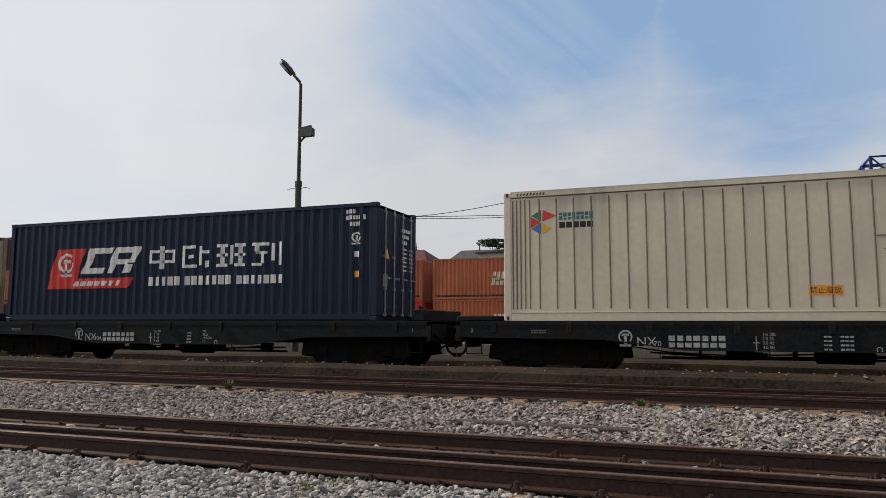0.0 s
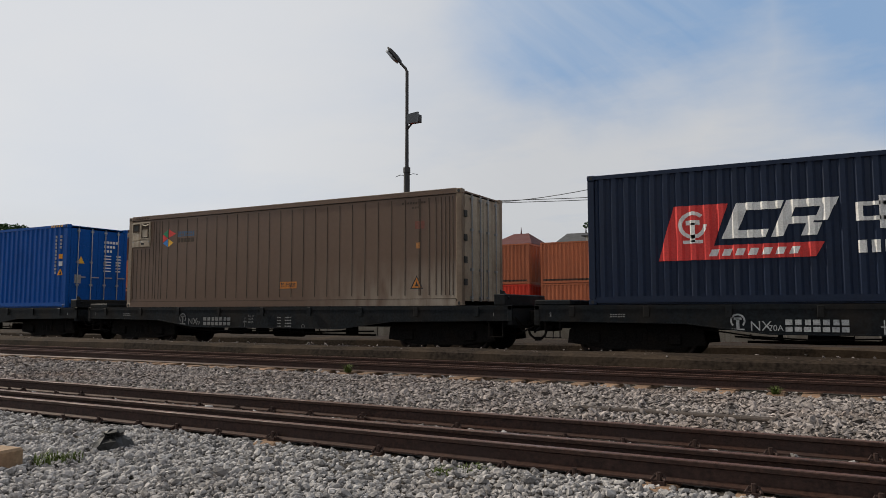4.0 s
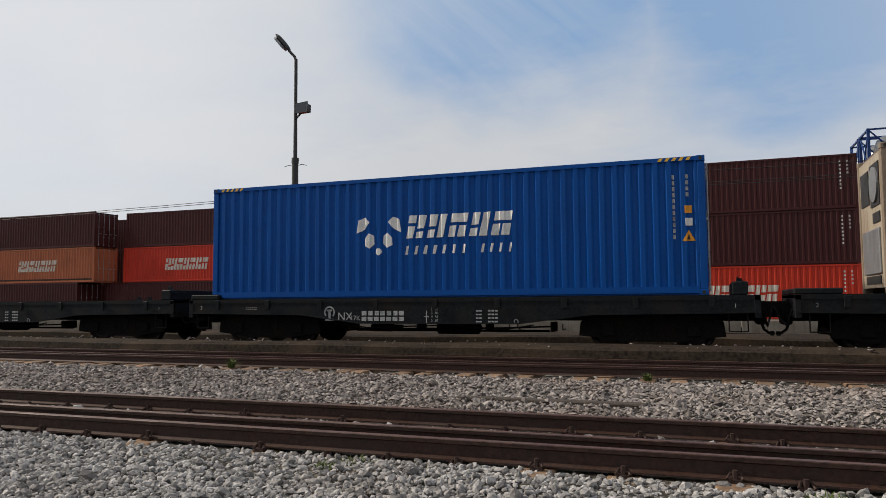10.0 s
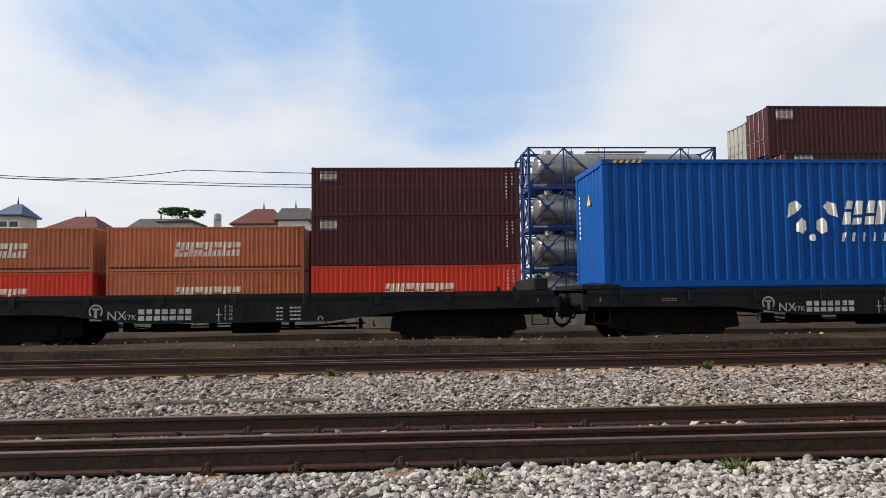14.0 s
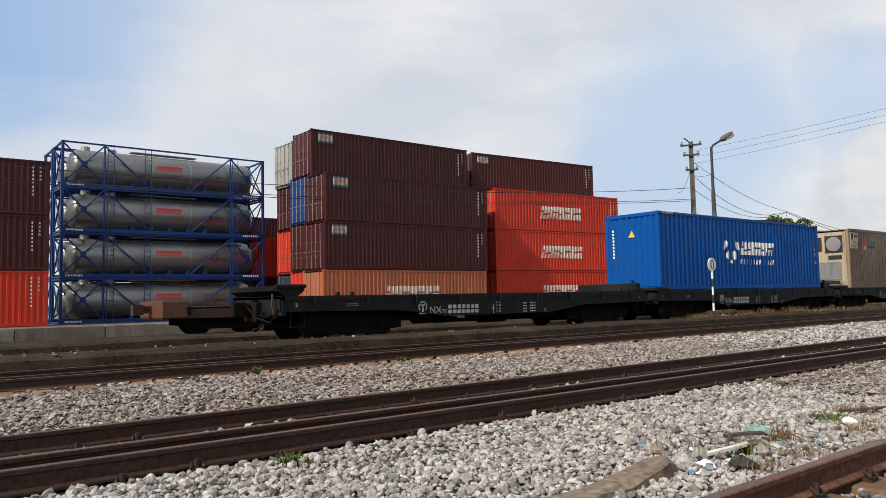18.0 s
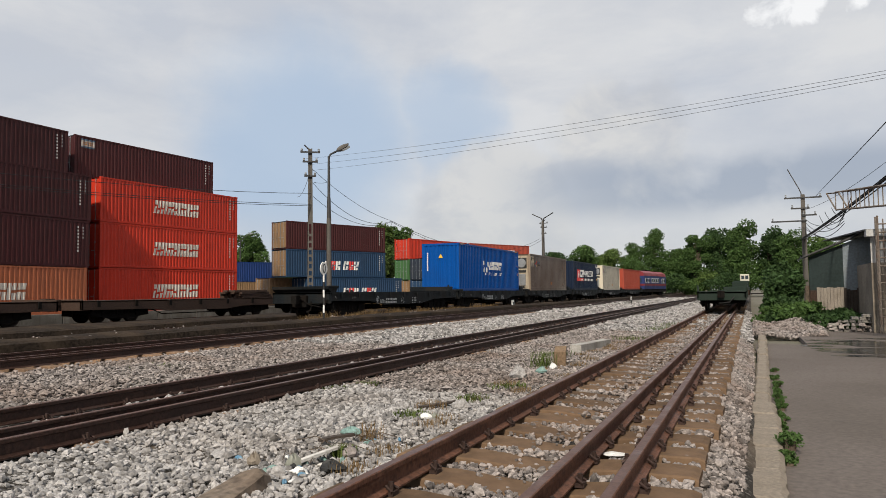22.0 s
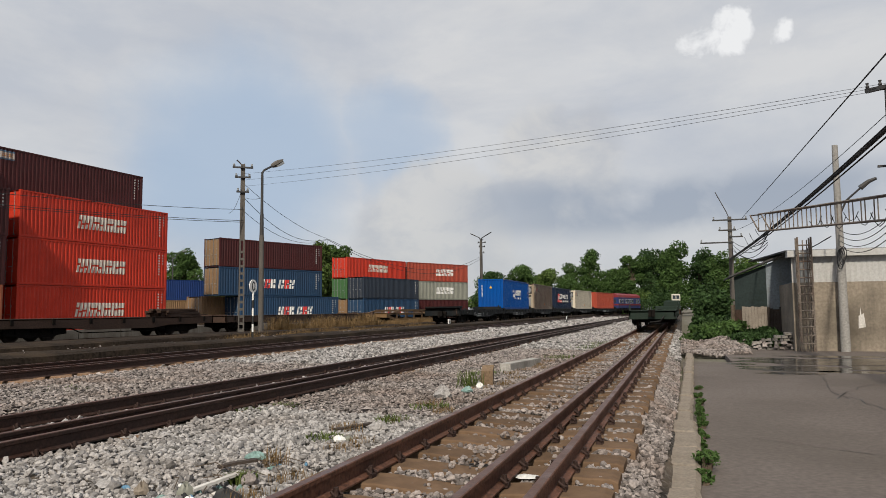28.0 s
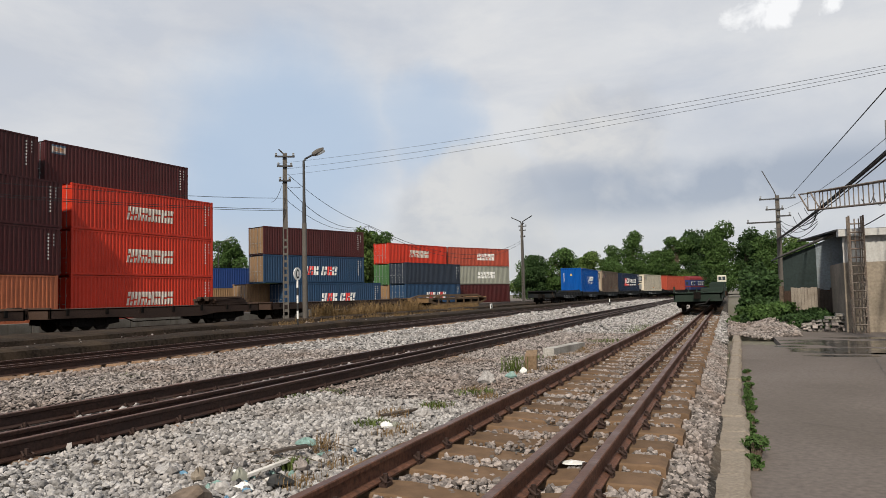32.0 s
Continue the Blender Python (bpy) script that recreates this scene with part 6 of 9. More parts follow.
def build_stacks():
    M, O, R = "maroon corrugated container in the yard", "orange corrugated container in the yard", "red corrugated container in the yard"
    stack(-58.1, 44.5, [(MAROON, M, "l", -1.3), (ORANGE, O, "tb", 0.35), (MAROON, M, "l", 0.3)])
    stack(-44.1, 46.5, [(MAROON, M, "n", -2.4), (RED, R, "tn", -0.45), (MAROON, M, "n", -0.25)])
    stack(-31.0, 46.5, [(RED, R, "t", 0), (ORANGE, O, "tb", 0)], door="left")
    stack(-18.05, 46.6, [(ORANGE, O, "t", 0), (ORANGE, O, "tb", 0)])
    stack(-4.95, 42.6, [(RED, R, "tn", 0), (MAROON, M, "ln", 0), (MAROON, M, "ln", 0)], H=2.87)
    stack(19.95, 36.3, [(ORANGE, O, "t", -0.1), (MAROON, M, "ln", 0), (MAROON, M, "ln", 0.1)], door="left", H=2.77)
    stack(20.1, 38.9, [(RED, R, "", 0.25), (MAROON, M, "", 0.25), (DEEP_BLUE, "deep blue corrugated container in the yard", "", 0.25), (MAROON, M, "ln", 0.45)], door="left", H=2.845)
    stack(19.95, 41.5, [(BLACK_BOX, "dark slate corrugated container in the yard", "", 0.75), (RED, R, "", 0.75), (MAROON, M, "", 0.75), (GREY_BOX, "weathered grey container in the yard", "", 0.6)], door="left", H=2.77)
    # unseen back-row boxes, added so the gaps between the front stacks stay dark
    stack(-12.4, 49.6, [(MAROON, M, "", 0), (MAROON, M, "", 0)])
    stack(-26.0, 49.6, [(MAROON, M, "", 0)])
    stack(-52.0, 49.8, [(MAROON, M, "", 0), (MAROON, M, "", 0), (MAROON, M, "", 0)])
    stack(21.3, 50.0, [(MAROON, M, "", 0), (RED, R, "", 0)], door="left", H=2.87)
    stack(33.9, 37.4, [(RED, R, "tn", 0), (RED, R, "tn", 0), (RED, R, "tn", 0)], -4.5, door="left", H=2.87)
    stack(34.1, 39.95, [(MAROON, M, "", 0), (MAROON, M, "", 0), (MAROON, M, "", 0), (MAROON, M, "ln", 0)], -4.5, door="left", H=2.895)
    stack(16.2, 58.5, [(MAROON, M, "", 0), (MAROON, M, "", 0), (MAROON, M, "", 0)], H=2.75)
    # the far group, turned towards the tracks
    B = "faded blue corrugated container in the yard"
    T = "rusty tan container in the yard"
    stack(56.18, 38.93, [(WAN_BLUE, B, "w", 2.3), (WAN_BLUE, B, "we", 0), (MAROON, M, "ne", 0)], -20.5, door="left", H=2.6)
    stack(57.07, 41.31, [(TAN_BOX, T, "", -0.1)], -20.5, door="left", H=2.6)
    stack(82.1, 38.8, [(TAN_BOX, T, "", 0), (GREEN_BOX, "green corrugated container in the yard", "", 0), (RED, R, "t", 0)], -15.1, door="left", H=2.6)
    stack(80.2, 35.67, [(WAN_BLUE, B, "w", 0), (BLACK_BOX, "dark slate corrugated container in the yard", "n", 0)], -12.4, door="left", H=2.6)
    stack(94.55, 35.4, [(MAROON, M, "l", 0), (DULL_GREY, "dull grey-green container in the yard", "k", 0), (FADED_RED, "dull red corrugated container in the yard", "k", 0)], -25.7, door="left", H=2.6)
    stack(82.0, 69.5, [(TAN_BOX, "rusty tan container in the yard", "", 0), (DEEP_BLUE, "deep blue corrugated container in the yard", "", 0)], -24, H=2.88)


DARK_RED = material("dark_red_mark", (0.10, 0.02, 0.018), 0.6, 0, 0.08)


def tank_container(m):
    """A forty-foot tank in an open blue frame."""
    t = thing("tank_container", m, "brushed steel tank in a blue frame", "tank container", "stacked tanks in the yard")
    L, W, H = LENGTH, WIDE, 2.6
    prof = [(0.55, 0.02), (0.58, 0.45), (0.68, 0.78), (0.85, 0.98), (1.05, 1.05), (L - 1.05, 1.05), (L - 0.85, 0.98), (L - 0.68, 0.78), (L - 0.58, 0.45), (L - 0.55, 0.02)]
    tk = part("tank_shell", Shape().lathe(prof, 32, "x", (0, W / 2, 1.30)), TANK, t, smooth=True)
    for x in (2.6, 5.0, 7.4, 9.8):
        part("tank_band", Shape().lathe([(x - 0.03, 1.06), (x + 0.03, 1.06)], 32, "x", (0, W / 2, 1.30)), STEEL, tk, smooth=True)
    for x in (0, L - 0.15):
        for y in (0, W - 0.15):
            part("corner_post", Shape().box(x, x + 0.15, y, y + 0.15, 0, H, 0.01), FRAME_BLUE, t)
    for y in (0, W - 0.12):
        part("bottom_rail", Shape().box(0.15, L - 0.15, y, y + 0.12, 0.02, 0.24), FRAME_BLUE, t)
        part("top_rail", Shape().box(0.15, L - 0.15, y + 0.02, y + 0.10, H - 0.1, H - 0.01), FRAME_BLUE, t)
    for x in (0.02, L - 0.12):
        for z in (0.02, H - 0.12):
            part("cross_beam", Shape().box(x, x + 0.1, 0.15, W - 0.15, z, z + 0.1), FRAME_BLUE, t)
    br = lambda p, q, r=0.045: part("brace", Shape().tube([p, q], r, 6), FRAME_BLUE, t)
    y = 0.06
    br((0.1, y, 0.2), (2.3, y, H - 0.1))
    br((0.1, y, H - 0.1), (2.3, y, 0.2))
    br((L - 0.1, y, 0.2), (L - 2.3, y, H - 0.1))
    br((L - 0.1, y, H - 0.1), (L - 2.3, y, 0.2))
    for x in (2.3, L - 2.3):
        br((x, y, 0.2), (x, y, H - 0.1), 0.05)
    br((2.3, y, H - 0.1), (4.9, y, 0.2))
    br((L - 2.3, y, H - 0.1), (L - 4.9, y, 0.2))
    for x in (0.08, L - 0.08):
        br((x, 0.1, 0.15), (x, W - 0.1, H - 0.15))
        br((x, 0.1, H - 0.15), (x, W - 0.1, 0.15))
    for x in (2.65, 4.75, 10.2):
        s = Shape()
        for u in (-0.18, 0.18):
            s.tube([(x + u, 0.02, 0.2), (x + u, 0.02, H - 0.1)], 0.02, 5)
        for k in range(7):
            s.tube([(x - 0.18, 0.02, 0.4 + k * 0.3), (x + 0.18, 0.02, 0.4 + k * 0.3)], 0.015, 5)
        part("ladder", s, FRAME_BLUE, t)
    for x in (3.9, 5.0, 6.1, 7.2, 8.3):
        part("saddle", Shape().prism([(x - 0.14, 0.24), (x + 0.14, 0.24), (x + 0.06, 0.5), (x - 0.06, 0.5)], "y", 0.2, 0.6), FRAME_BLUE, t)
    part("manhole", Shape().lathe([(H - 0.3, 0.32), (H - 0.12, 0.32), (H - 0.06, 0.2)], 14, "z", (2.9, W / 2, 0)), STEEL, t)
    part("walkway", Shape().box(4.0, 8.0, W / 2 - 0.3, W / 2 + 0.3, H - 0.14, H - 0.1), STEEL, t)
    for x in (1.2, L - 1.2):
        part("brace_plate", Shape().lathe([(-0.02, 0.17), (0.02, 0.17)], 8, "y", (x, y - 0.045, H / 2 + 0.05)), FRAME_BLUE, t)
    tagged(part("warning_lettering", text_mesh("C\u1ea4M L\u1eecA", 0.3, DARK_RED), None, t, at=pose(8.7, 0.13, 1.1, 90, 0, 0)), "small dark red warning words", kind="stuff")
    part("filler_neck", Shape().lathe([(H - 0.36, 0.26), (H - 0.06, 0.26), (H - 0.03, 0.2)], 12, "z", (1.5, W / 2, 0)), STEEL, t)
    mark(word(7, 5.25, 1.32, 1.55, 0.34, 0.16, 0.13, 0), t, RED_MARK, "line_name", "red slanted block shapes", True, 0.17, 0.0)
    mark(bars(8, L - 1.5, 0.08, 1.1, 0.11, 0.7), t, WHITE, "number_strip", "white number bars", True, 0.0, 0.003)
    mark(bars(7, 0.3, 0.08, 0.9, 0.1, 0.7), t, WHITE, "number_strip", "white number bars", True, 0.0, 0.003)
    return t


def build_tanks():
    first = tank_container(pose(8.25, 45.3, 0.02))
    for k in range(1, 4):
        top = copy_thing(first, pose(8.25, 45.3, 0.02 + k * 2.604))
    for k in range(4):
        copy_thing(first, pose(8.25, 48.1, 0.02 + k * 2.604))
    part("lettering", text_mesh("CẤM LỬA", 0.26, BLACK), None, top, "black warning words", at=pose(8.55, 0.30, 1.52, 90, 0, 0))


CONCRETE_POLE = material("pole_concrete", (0.092, 0.083, 0.074), 0.85, 0, 0.12, 20, 0.9, (0.13, 0.12, 0.11), 0.6, 0.15, 40, streak=0.3)
POLE_STEEL = material("pole_steel", (0.036, 0.036, 0.038), 0.6, 0.0, 0.15, 20, 1.5, (0.07, 0.06, 0.05), 0.5)
LENS = glass_material("floodlight_lens", (0.05, 0.055, 0.06))
LAMP_GLASS = glass_material("lamp_glass", (0.25, 0.26, 0.27))
CABLE = material("cable_black", (0.02, 0.02, 0.022), 0.7)


def street_lamp(m, h, label, arm, flood=False, r=0.11, head=0.55, mat=None, rise=0.5, upper=None):
    """A round pole whose arm reaches out to one lamp head; arm: (dx, dy)."""
    t = thing("street_lamp", m, label, "street lamp")
    part("pole", Shape().tube([(0, 0, -0.3), (0, 0, h * 0.62)], r, 12, r * 0.85), mat or POLE_STEEL, t, smooth=True)
    part("upper_pole", Shape().tube([(0, 0, h * 0.62), (0, 0, h * 0.74), (0, 0, h * 0.75), (0, 0, h)], r * 0.8 if upper else r * 0.55, 10, r * 0.45), upper or mat or POLE_STEEL, t, smooth=True)
    dx, dy = arm
    tip = Vector((dx, dy, h + rise))
    part("arm", Shape().tube([(0, 0, h - 0.05), (dx * 0.2, dy * 0.2, h + rise * 0.3), tuple(tip)], r * 0.38, 8), upper or mat or POLE_STEEL, t)
    d = Vector((dx, dy, rise)).normalized()
    side = d.cross(Vector((0, 0, 1))).normalized()
    up = side.cross(d)
    sec = []
    for s, w, k in ((0, 0.08, 0.06), (0.12, 0.15, 0.1), (0.45, 0.2, 0.12), (0.8, 0.18, 0.1), (1.0, 0.07, 0.04)):
        c = tip + d * (s * head * 1.9)
        w, k = w * head * 2.2, k * head * 2
        sec.append([c + side * w, c + side * w * 0.7 + up * k, c - side * w * 0.7 + up * k, c - side * w, c - side * w * 0.7 - up * k * 0.5, c + side * w * 0.7 - up * k * 0.5])
    hd = part("lamp_head", Shape().loft(sec), mat or POLE_STEEL, t)
    c = tip + d * head
    part("lamp_cover", Shape().loft([[c + side * q * w + d * p * head * 0.6 - up * e for p, w in ((-1, 0.2), (-0.5, 0.3), (0.5, 0.32), (1, 0.2)) for q in (1,)] +
                                     [c - side * w + d * p * head * 0.6 - up * e for p, w in ((1, 0.2), (0.5, 0.32), (-0.5, 0.3), (-1, 0.2))] for e in (0.05, 0.14)]), LAMP_GLASS, hd)
    if flood:
        fl = part("floodlight", Shape().box(0.12, 0.62, -0.2, 0.12, h * 0.795, h * 0.825, 0.02), POLE_STEEL, t, at=pose(0, 0, 0))
        part("flood_face", Shape().prism([(0.16, h * 0.79), (0.6, h * 0.79), (0.66, h * 0.83), (0.16, h * 0.825)], "y", -0.28, -0.18), LENS, fl)
        part("bracket", Shape().tube([(0, 0, h * 0.775), (0.3, -0.05, h * 0.797)], 0.04, 6), POLE_STEEL, t)
        for u in (-1, 1):
            part("wire_arm", Shape().tube([(0, 0, h * 0.6), (u * 0.3, 0, h * 0.6 + 0.05), (u * 0.5, 0, h * 0.6 + 0.0)], 0.012, 5), CABLE, t)
        part("collar", Shape().lathe([(h * 0.61, r * 1.0), (h * 0.63, r * 1.0)], 12, "z"), POLE_STEEL, t)
    return t


def cable(p, q, sag, r=0.012, name="overhead_cable", label="thin black overhead cable", n=14):
    p, q = Vector(p), Vector(q)
    pts = []
    for i in range(n + 1):
        u = i / n
        c = p.lerp(q, u)
        c.z -= sag * 4 * u * (1 - u)
        pts.append(c)
    return solid(name, Shape().tube(pts, r, 5), CABLE, label, "cable")


def ladder_pole(m, h, label):
    """A square concrete pole with rungs, crossarms and insulators."""
    t = thing("utility_pole", m, label, "utility pole")
    for d in (-1, 1):
        sec = []
        for z, w in ((-0.3, 0.088), (h, 0.052)):
            sec.append([(d * w - 0.024, -0.08, z), (d * w + 0.024, -0.08, z), (d * w + 0.024, 0.08, z), (d * w - 0.024, 0.08, z)])
        part("leg", Shape().loft(sec), CONCRETE_POLE, t)
    solid_from = h * 0.56
    for k in range(int(solid_from / 0.36)):
        z = 0.05 + k * 0.36
        w = 0.088 - 0.036 * z / h - 0.02
        part("web", Shape().box(-w, w, -0.065, 0.065, z, z + 0.13), CONCRETE_POLE, t)
    part("solid_web", Shape().box(-0.055, 0.055, -0.07, 0.07, solid_from, h - 0.02), CONCRETE_POLE, t)
    for z, w in ((h - 0.25, 0.36), (h - 0.75, 0.28), (h - 1.5, 0.22)):
        a = part("crossarm", Shape().box(-w, w, -0.16, -0.09, z, z + 0.08), POLE_STEEL, t)
        for x in (-w + 0.05, w - 0.05):
            part("insulator", Shape().lathe([(z + 0.08, 0.02), (z + 0.12, 0.05), (z + 0.16, 0.03), (z + 0.2, 0.045), (z + 0.23, 0.02)], 8, "z", (x, -0.125, 0)), LAMP_GLASS, a)
    part("horn", Shape().tube([(0, 0, h - 0.1), (-0.22, 0, h + 0.2)], 0.03, 6), POLE_STEEL, t)
    return t


def build_line_side():
    street_lamp(pose(-15.0, 24.3, 0.0), 10.55, "tall dark steel lamp post with floodlight behind the train", (-0.28, -0.05), True, 0.14, 0.46, rise=0.36)
    ladder_pole(pose(32.25, 20.85, -0.3, 0, 0, -57) @ Matrix.Diagonal((1.4, 1.4, 1, 1)), 8.95, "square concrete pole with crossarms between the tracks")
    street_lamp(pose(33.1, 20.25, -0.3), 8.65, "round concrete lamp post between the tracks", (0.63, -0.17), False, 0.14, 0.48, CONCRETE_POLE, 0.4, POLE_STEEL)
    s = thing("distance_sign", pose(23.05, 14.3, 0.12), "white round zero sign on a banded post", "sign")
    part("disc", Shape().lathe([(-0.015, 0.235), (0.015, 0.235)], 24, "y", (0, 0, 1.90)), WHITE, s, at=pose(0, 0, 0))
    part("figure", Shape().lathe([(-0.004, 0.17), (0.0, 0.17)], 20, "y"), BLACK, s, at=pose(0, -0.018, 1.90) @ Matrix.Diagonal((0.62, 1, 1, 1)))
    part("figure_core", Shape().lathe([(-0.004, 0.17), (0.0, 0.17)], 20, "y"), WHITE, s, at=pose(0, -0.024, 1.90) @ Matrix.Diagonal((0.28, 1, 0.7, 1)))
    for k in range(6):
        part("band", Shape().tube([(0, 0, k * 0.28), (0, 0, k * 0.28 + 0.28)], 0.035, 8), WHITE if k % 2 else BLACK, s)
    for x, y, w in ((46.5, 14.4, 0.4), (66.0, 9.6, 0.3)):
        mk = thing("marker_post", pose(x, y, -0.1), "small white and black track marker", "marker post")
        part("post", Shape().box(-0.06, 0.06, -0.06, 0.06, 0, 0.35), BLACK, mk)
        part("board", Shape().box(-w / 2, w / 2, -0.03, 0.03, 0.3, 0.62, 0.01), WHITE, mk)
        part("board_mark", Shape().box(-w / 5, w / 5, -0.036, -0.031, 0.38, 0.5), BLACK, mk)
    t = ladder_pole(pose(85.0, 22.5, 0.0) @ pose(0, 0, 0, 0, 0, 75) @ Matrix.Diagonal((1.5, 1.5, 1, 1)), 9.4, "distant concrete pole with twin lamp arms")
    for u in (-1, 1):
        part("lamp_arm", Shape().tube([(0, 0, 9.3), (u * 0.1, 0, 9.75), (u * 0.95, 0, 10.35)], 0.05, 6), POLE_STEEL, t)
    # cables over the yard and along the line
    top = (32.25, 20.75)
    for dz in (0.0, 0.08):
        cable((-62, 26, 5.7 + dz), (-15.0, 24.2, 5.15 + dz), 0.35)
        cable((-15.0, 24.2, 5.15 + dz), (*top, 5.65 + dz), 0.95)
    cable((-15.0, 24.2, 5.3), (-6.2, 22.08, 4.9), 0.3)
    cable((-6.2, 22.08, 4.9), (*top, 6.3), 0.75)
    for dz, dy in ((0, 0), (0.25, 0.2), (0.5, 0.4)):
        cable((top[0], top[1] + dy, 7.5 + dz * 1.3), (20.6, -5.3, 6.45 + dz * 0.3), 0.25, 0.0055)
    # the slack line beyond the lamp post, tied up half way to the next pole
    cable((*top, 7.6), (44.0, 22.1, 5.95), 0.35, 0.012)
    cable((*top, 6.9), (44.0, 22.1, 5.9), 0.85, 0.014)
    cable((*top, 6.2), (44.0, 22.1, 5.85), 0.75, 0.012)
    for k in range(2):
        cable((44.0, 22.1, 5.95 - 0.06 * k), (85, 22.4, 7.6 - 0.25 * k), 1.9 + 0.2 * k, 0.016)
    cable((44.0, 22.1, 5.9), (52.0, 25.5, 4.4), 0.1, 0.011)
    cable((32.0, 20.75, 7.3), (30.9, 20.75, 5.95), 0.3, 0.010)
    cable((33.1, 20.25, 7.0), (32.3, 20.7, 6.9), 0.07, 0.010)


# ---- houses and trees ----
TEAL = material("teal_plastic", (0.17, 0.27, 0.25), 0.5, 0, 0.15, 40, 9.0, (0.3, 0.45, 0.42), 0.6)
PLASTER = material("cream_plaster", (0.52, 0.49, 0.42), 0.85, 0, 0.08, 12, 0.8, (0.30, 0.28, 0.24), 0.5, streak=0.3)
ROOF_RED = material("red_roof_tile", (0.085, 0.024, 0.022), 0.8, 0, 0.15, 10, 1.0, (0.12, 0.04, 0.035), 0.5)
ROOF_GREY = material("grey_roof_sheet", (0.055, 0.054, 0.056), 0.7, 0, 0.15, 10, 1.0)
ROOF_BLUE = material("blue_roof_sheet", (0.06, 0.09, 0.16), 0.7, 0, 0.15, 10, 1.0)


def house(x, y, w, d, h, roof, label, wall=None, hip=True, rh=2.0, name="house", floors=2, spike=True):
    t = thing(name, pose(x, y, 0), label, "house")
    part("wall", Shape().box(-w / 2, w / 2, 0, d, -0.7, h), wall or PLASTER, t)
    e = 0.4
    a, b, c, dd = (-w / 2 - e, -e, h), (w / 2 + e, -e, h), (w / 2 + e, d + e, h), (-w / 2 - e, d + e, h)
    k = w * 0.3 if hip else 0.02
    r1, r2 = (-w / 2 + k, d / 2, h + rh), (w / 2 - k, d / 2, h + rh)
    s = Shape().add([a, b, c, dd, r1, r2, *[(p[0], p[1], p[2] - 0.15) for p in (a, b, c, dd)]], [(0, 1, 5, 4), (1, 2, 5), (2, 3, 4, 5), (3, 0, 4), (0, 6, 7, 1), (1, 7, 8, 2), (2, 8, 9, 3), (3, 9, 6, 0), (6, 9, 8, 7)])
    part("roof", s, roof, t)
    if spike:
        part("finial", Shape().lathe([(h + rh - 0.05, 0.12), (h + rh + 0.3, 0.08), (h + rh + 0.9, 0.02)], 8, "z", (0, d / 2, 0)), roof, t)
    n = max(2, int(w // 2.2))
    for f in range(floors):
        for i in range(n):
            wx = -w / 2 + (i + 0.5) * w / n
            z = h - 2.0 - f * 3.2
            fr = part("window", Shape().box(wx - 0.55, wx + 0.55, -0.06, 0.0, z, z + 1.3), WHITE, t)
            part("pane", Shape().box(wx - 0.45, wx + 0.45, -0.075, -0.06, z + 0.1, z + 1.2), DARK_GLASS, fr)
    return t


BARK = material("bark", (0.10, 0.075, 0.055), 0.95, 0, 0.25, 12, 2.0, None, 0.4, 0.5)


def leaf_material(name, colour):
    return material(name, colour, 0.65, 0, 0.2, 3.0, 0.6, tuple(c * 0.5 for c in colour), 0.7, 0.0, island=0.2, spec=0.1)


LEAF = [leaf_material("leaf_green", (0.058, 0.105, 0.030)), leaf_material("leaf_dark", (0.038, 0.072, 0.025)), leaf_material("leaf_yellowish", (0.082, 0.128, 0.034))]


def leaf_cloud(blobs, per, size, seed):
    """Small leaf blades scattered in uneven blobs: (x, y, z, rx, rz, weight)."""
    rng = np.random.default_rng(seed)
    out_v = []
    for bx, by, bz, rx, rz, k in blobs:
        n = int(per * k)
        d = rng.normal(0, 1, (n, 3))
        d /= np.linalg.norm(d, axis=1)[:, None]
        rad = rng.uniform(0.35, 1.0, n) ** 0.45
        wob = 1 + 0.25 * np.sin(d[:, 0] * 5 + bx) * np.cos(d[:, 2] * 4 + by)
        c = d * (rad * wob)[:, None] * np.array([rx, rx, rz]) + np.array([bx, by, bz])
        u = rng.normal(0, 1, (n, 3))
        u /= np.linalg.norm(u, axis=1)[:, None]
        w = np.cross(u, rng.normal(0, 1, (n, 3)))
        w /= np.linalg.norm(w, axis=1)[:, None]
        s = size * rng.uniform(0.6, 1.5, n)[:, None]
        out_v.append(np.stack([c - u * s, c + w * s * 0.55, c + u * s, c - w * s * 0.55], 1))
    v = np.concatenate(out_v).reshape(-1, 3)
    f = np.arange(len(v)).reshape(-1, 4)
    return v, f


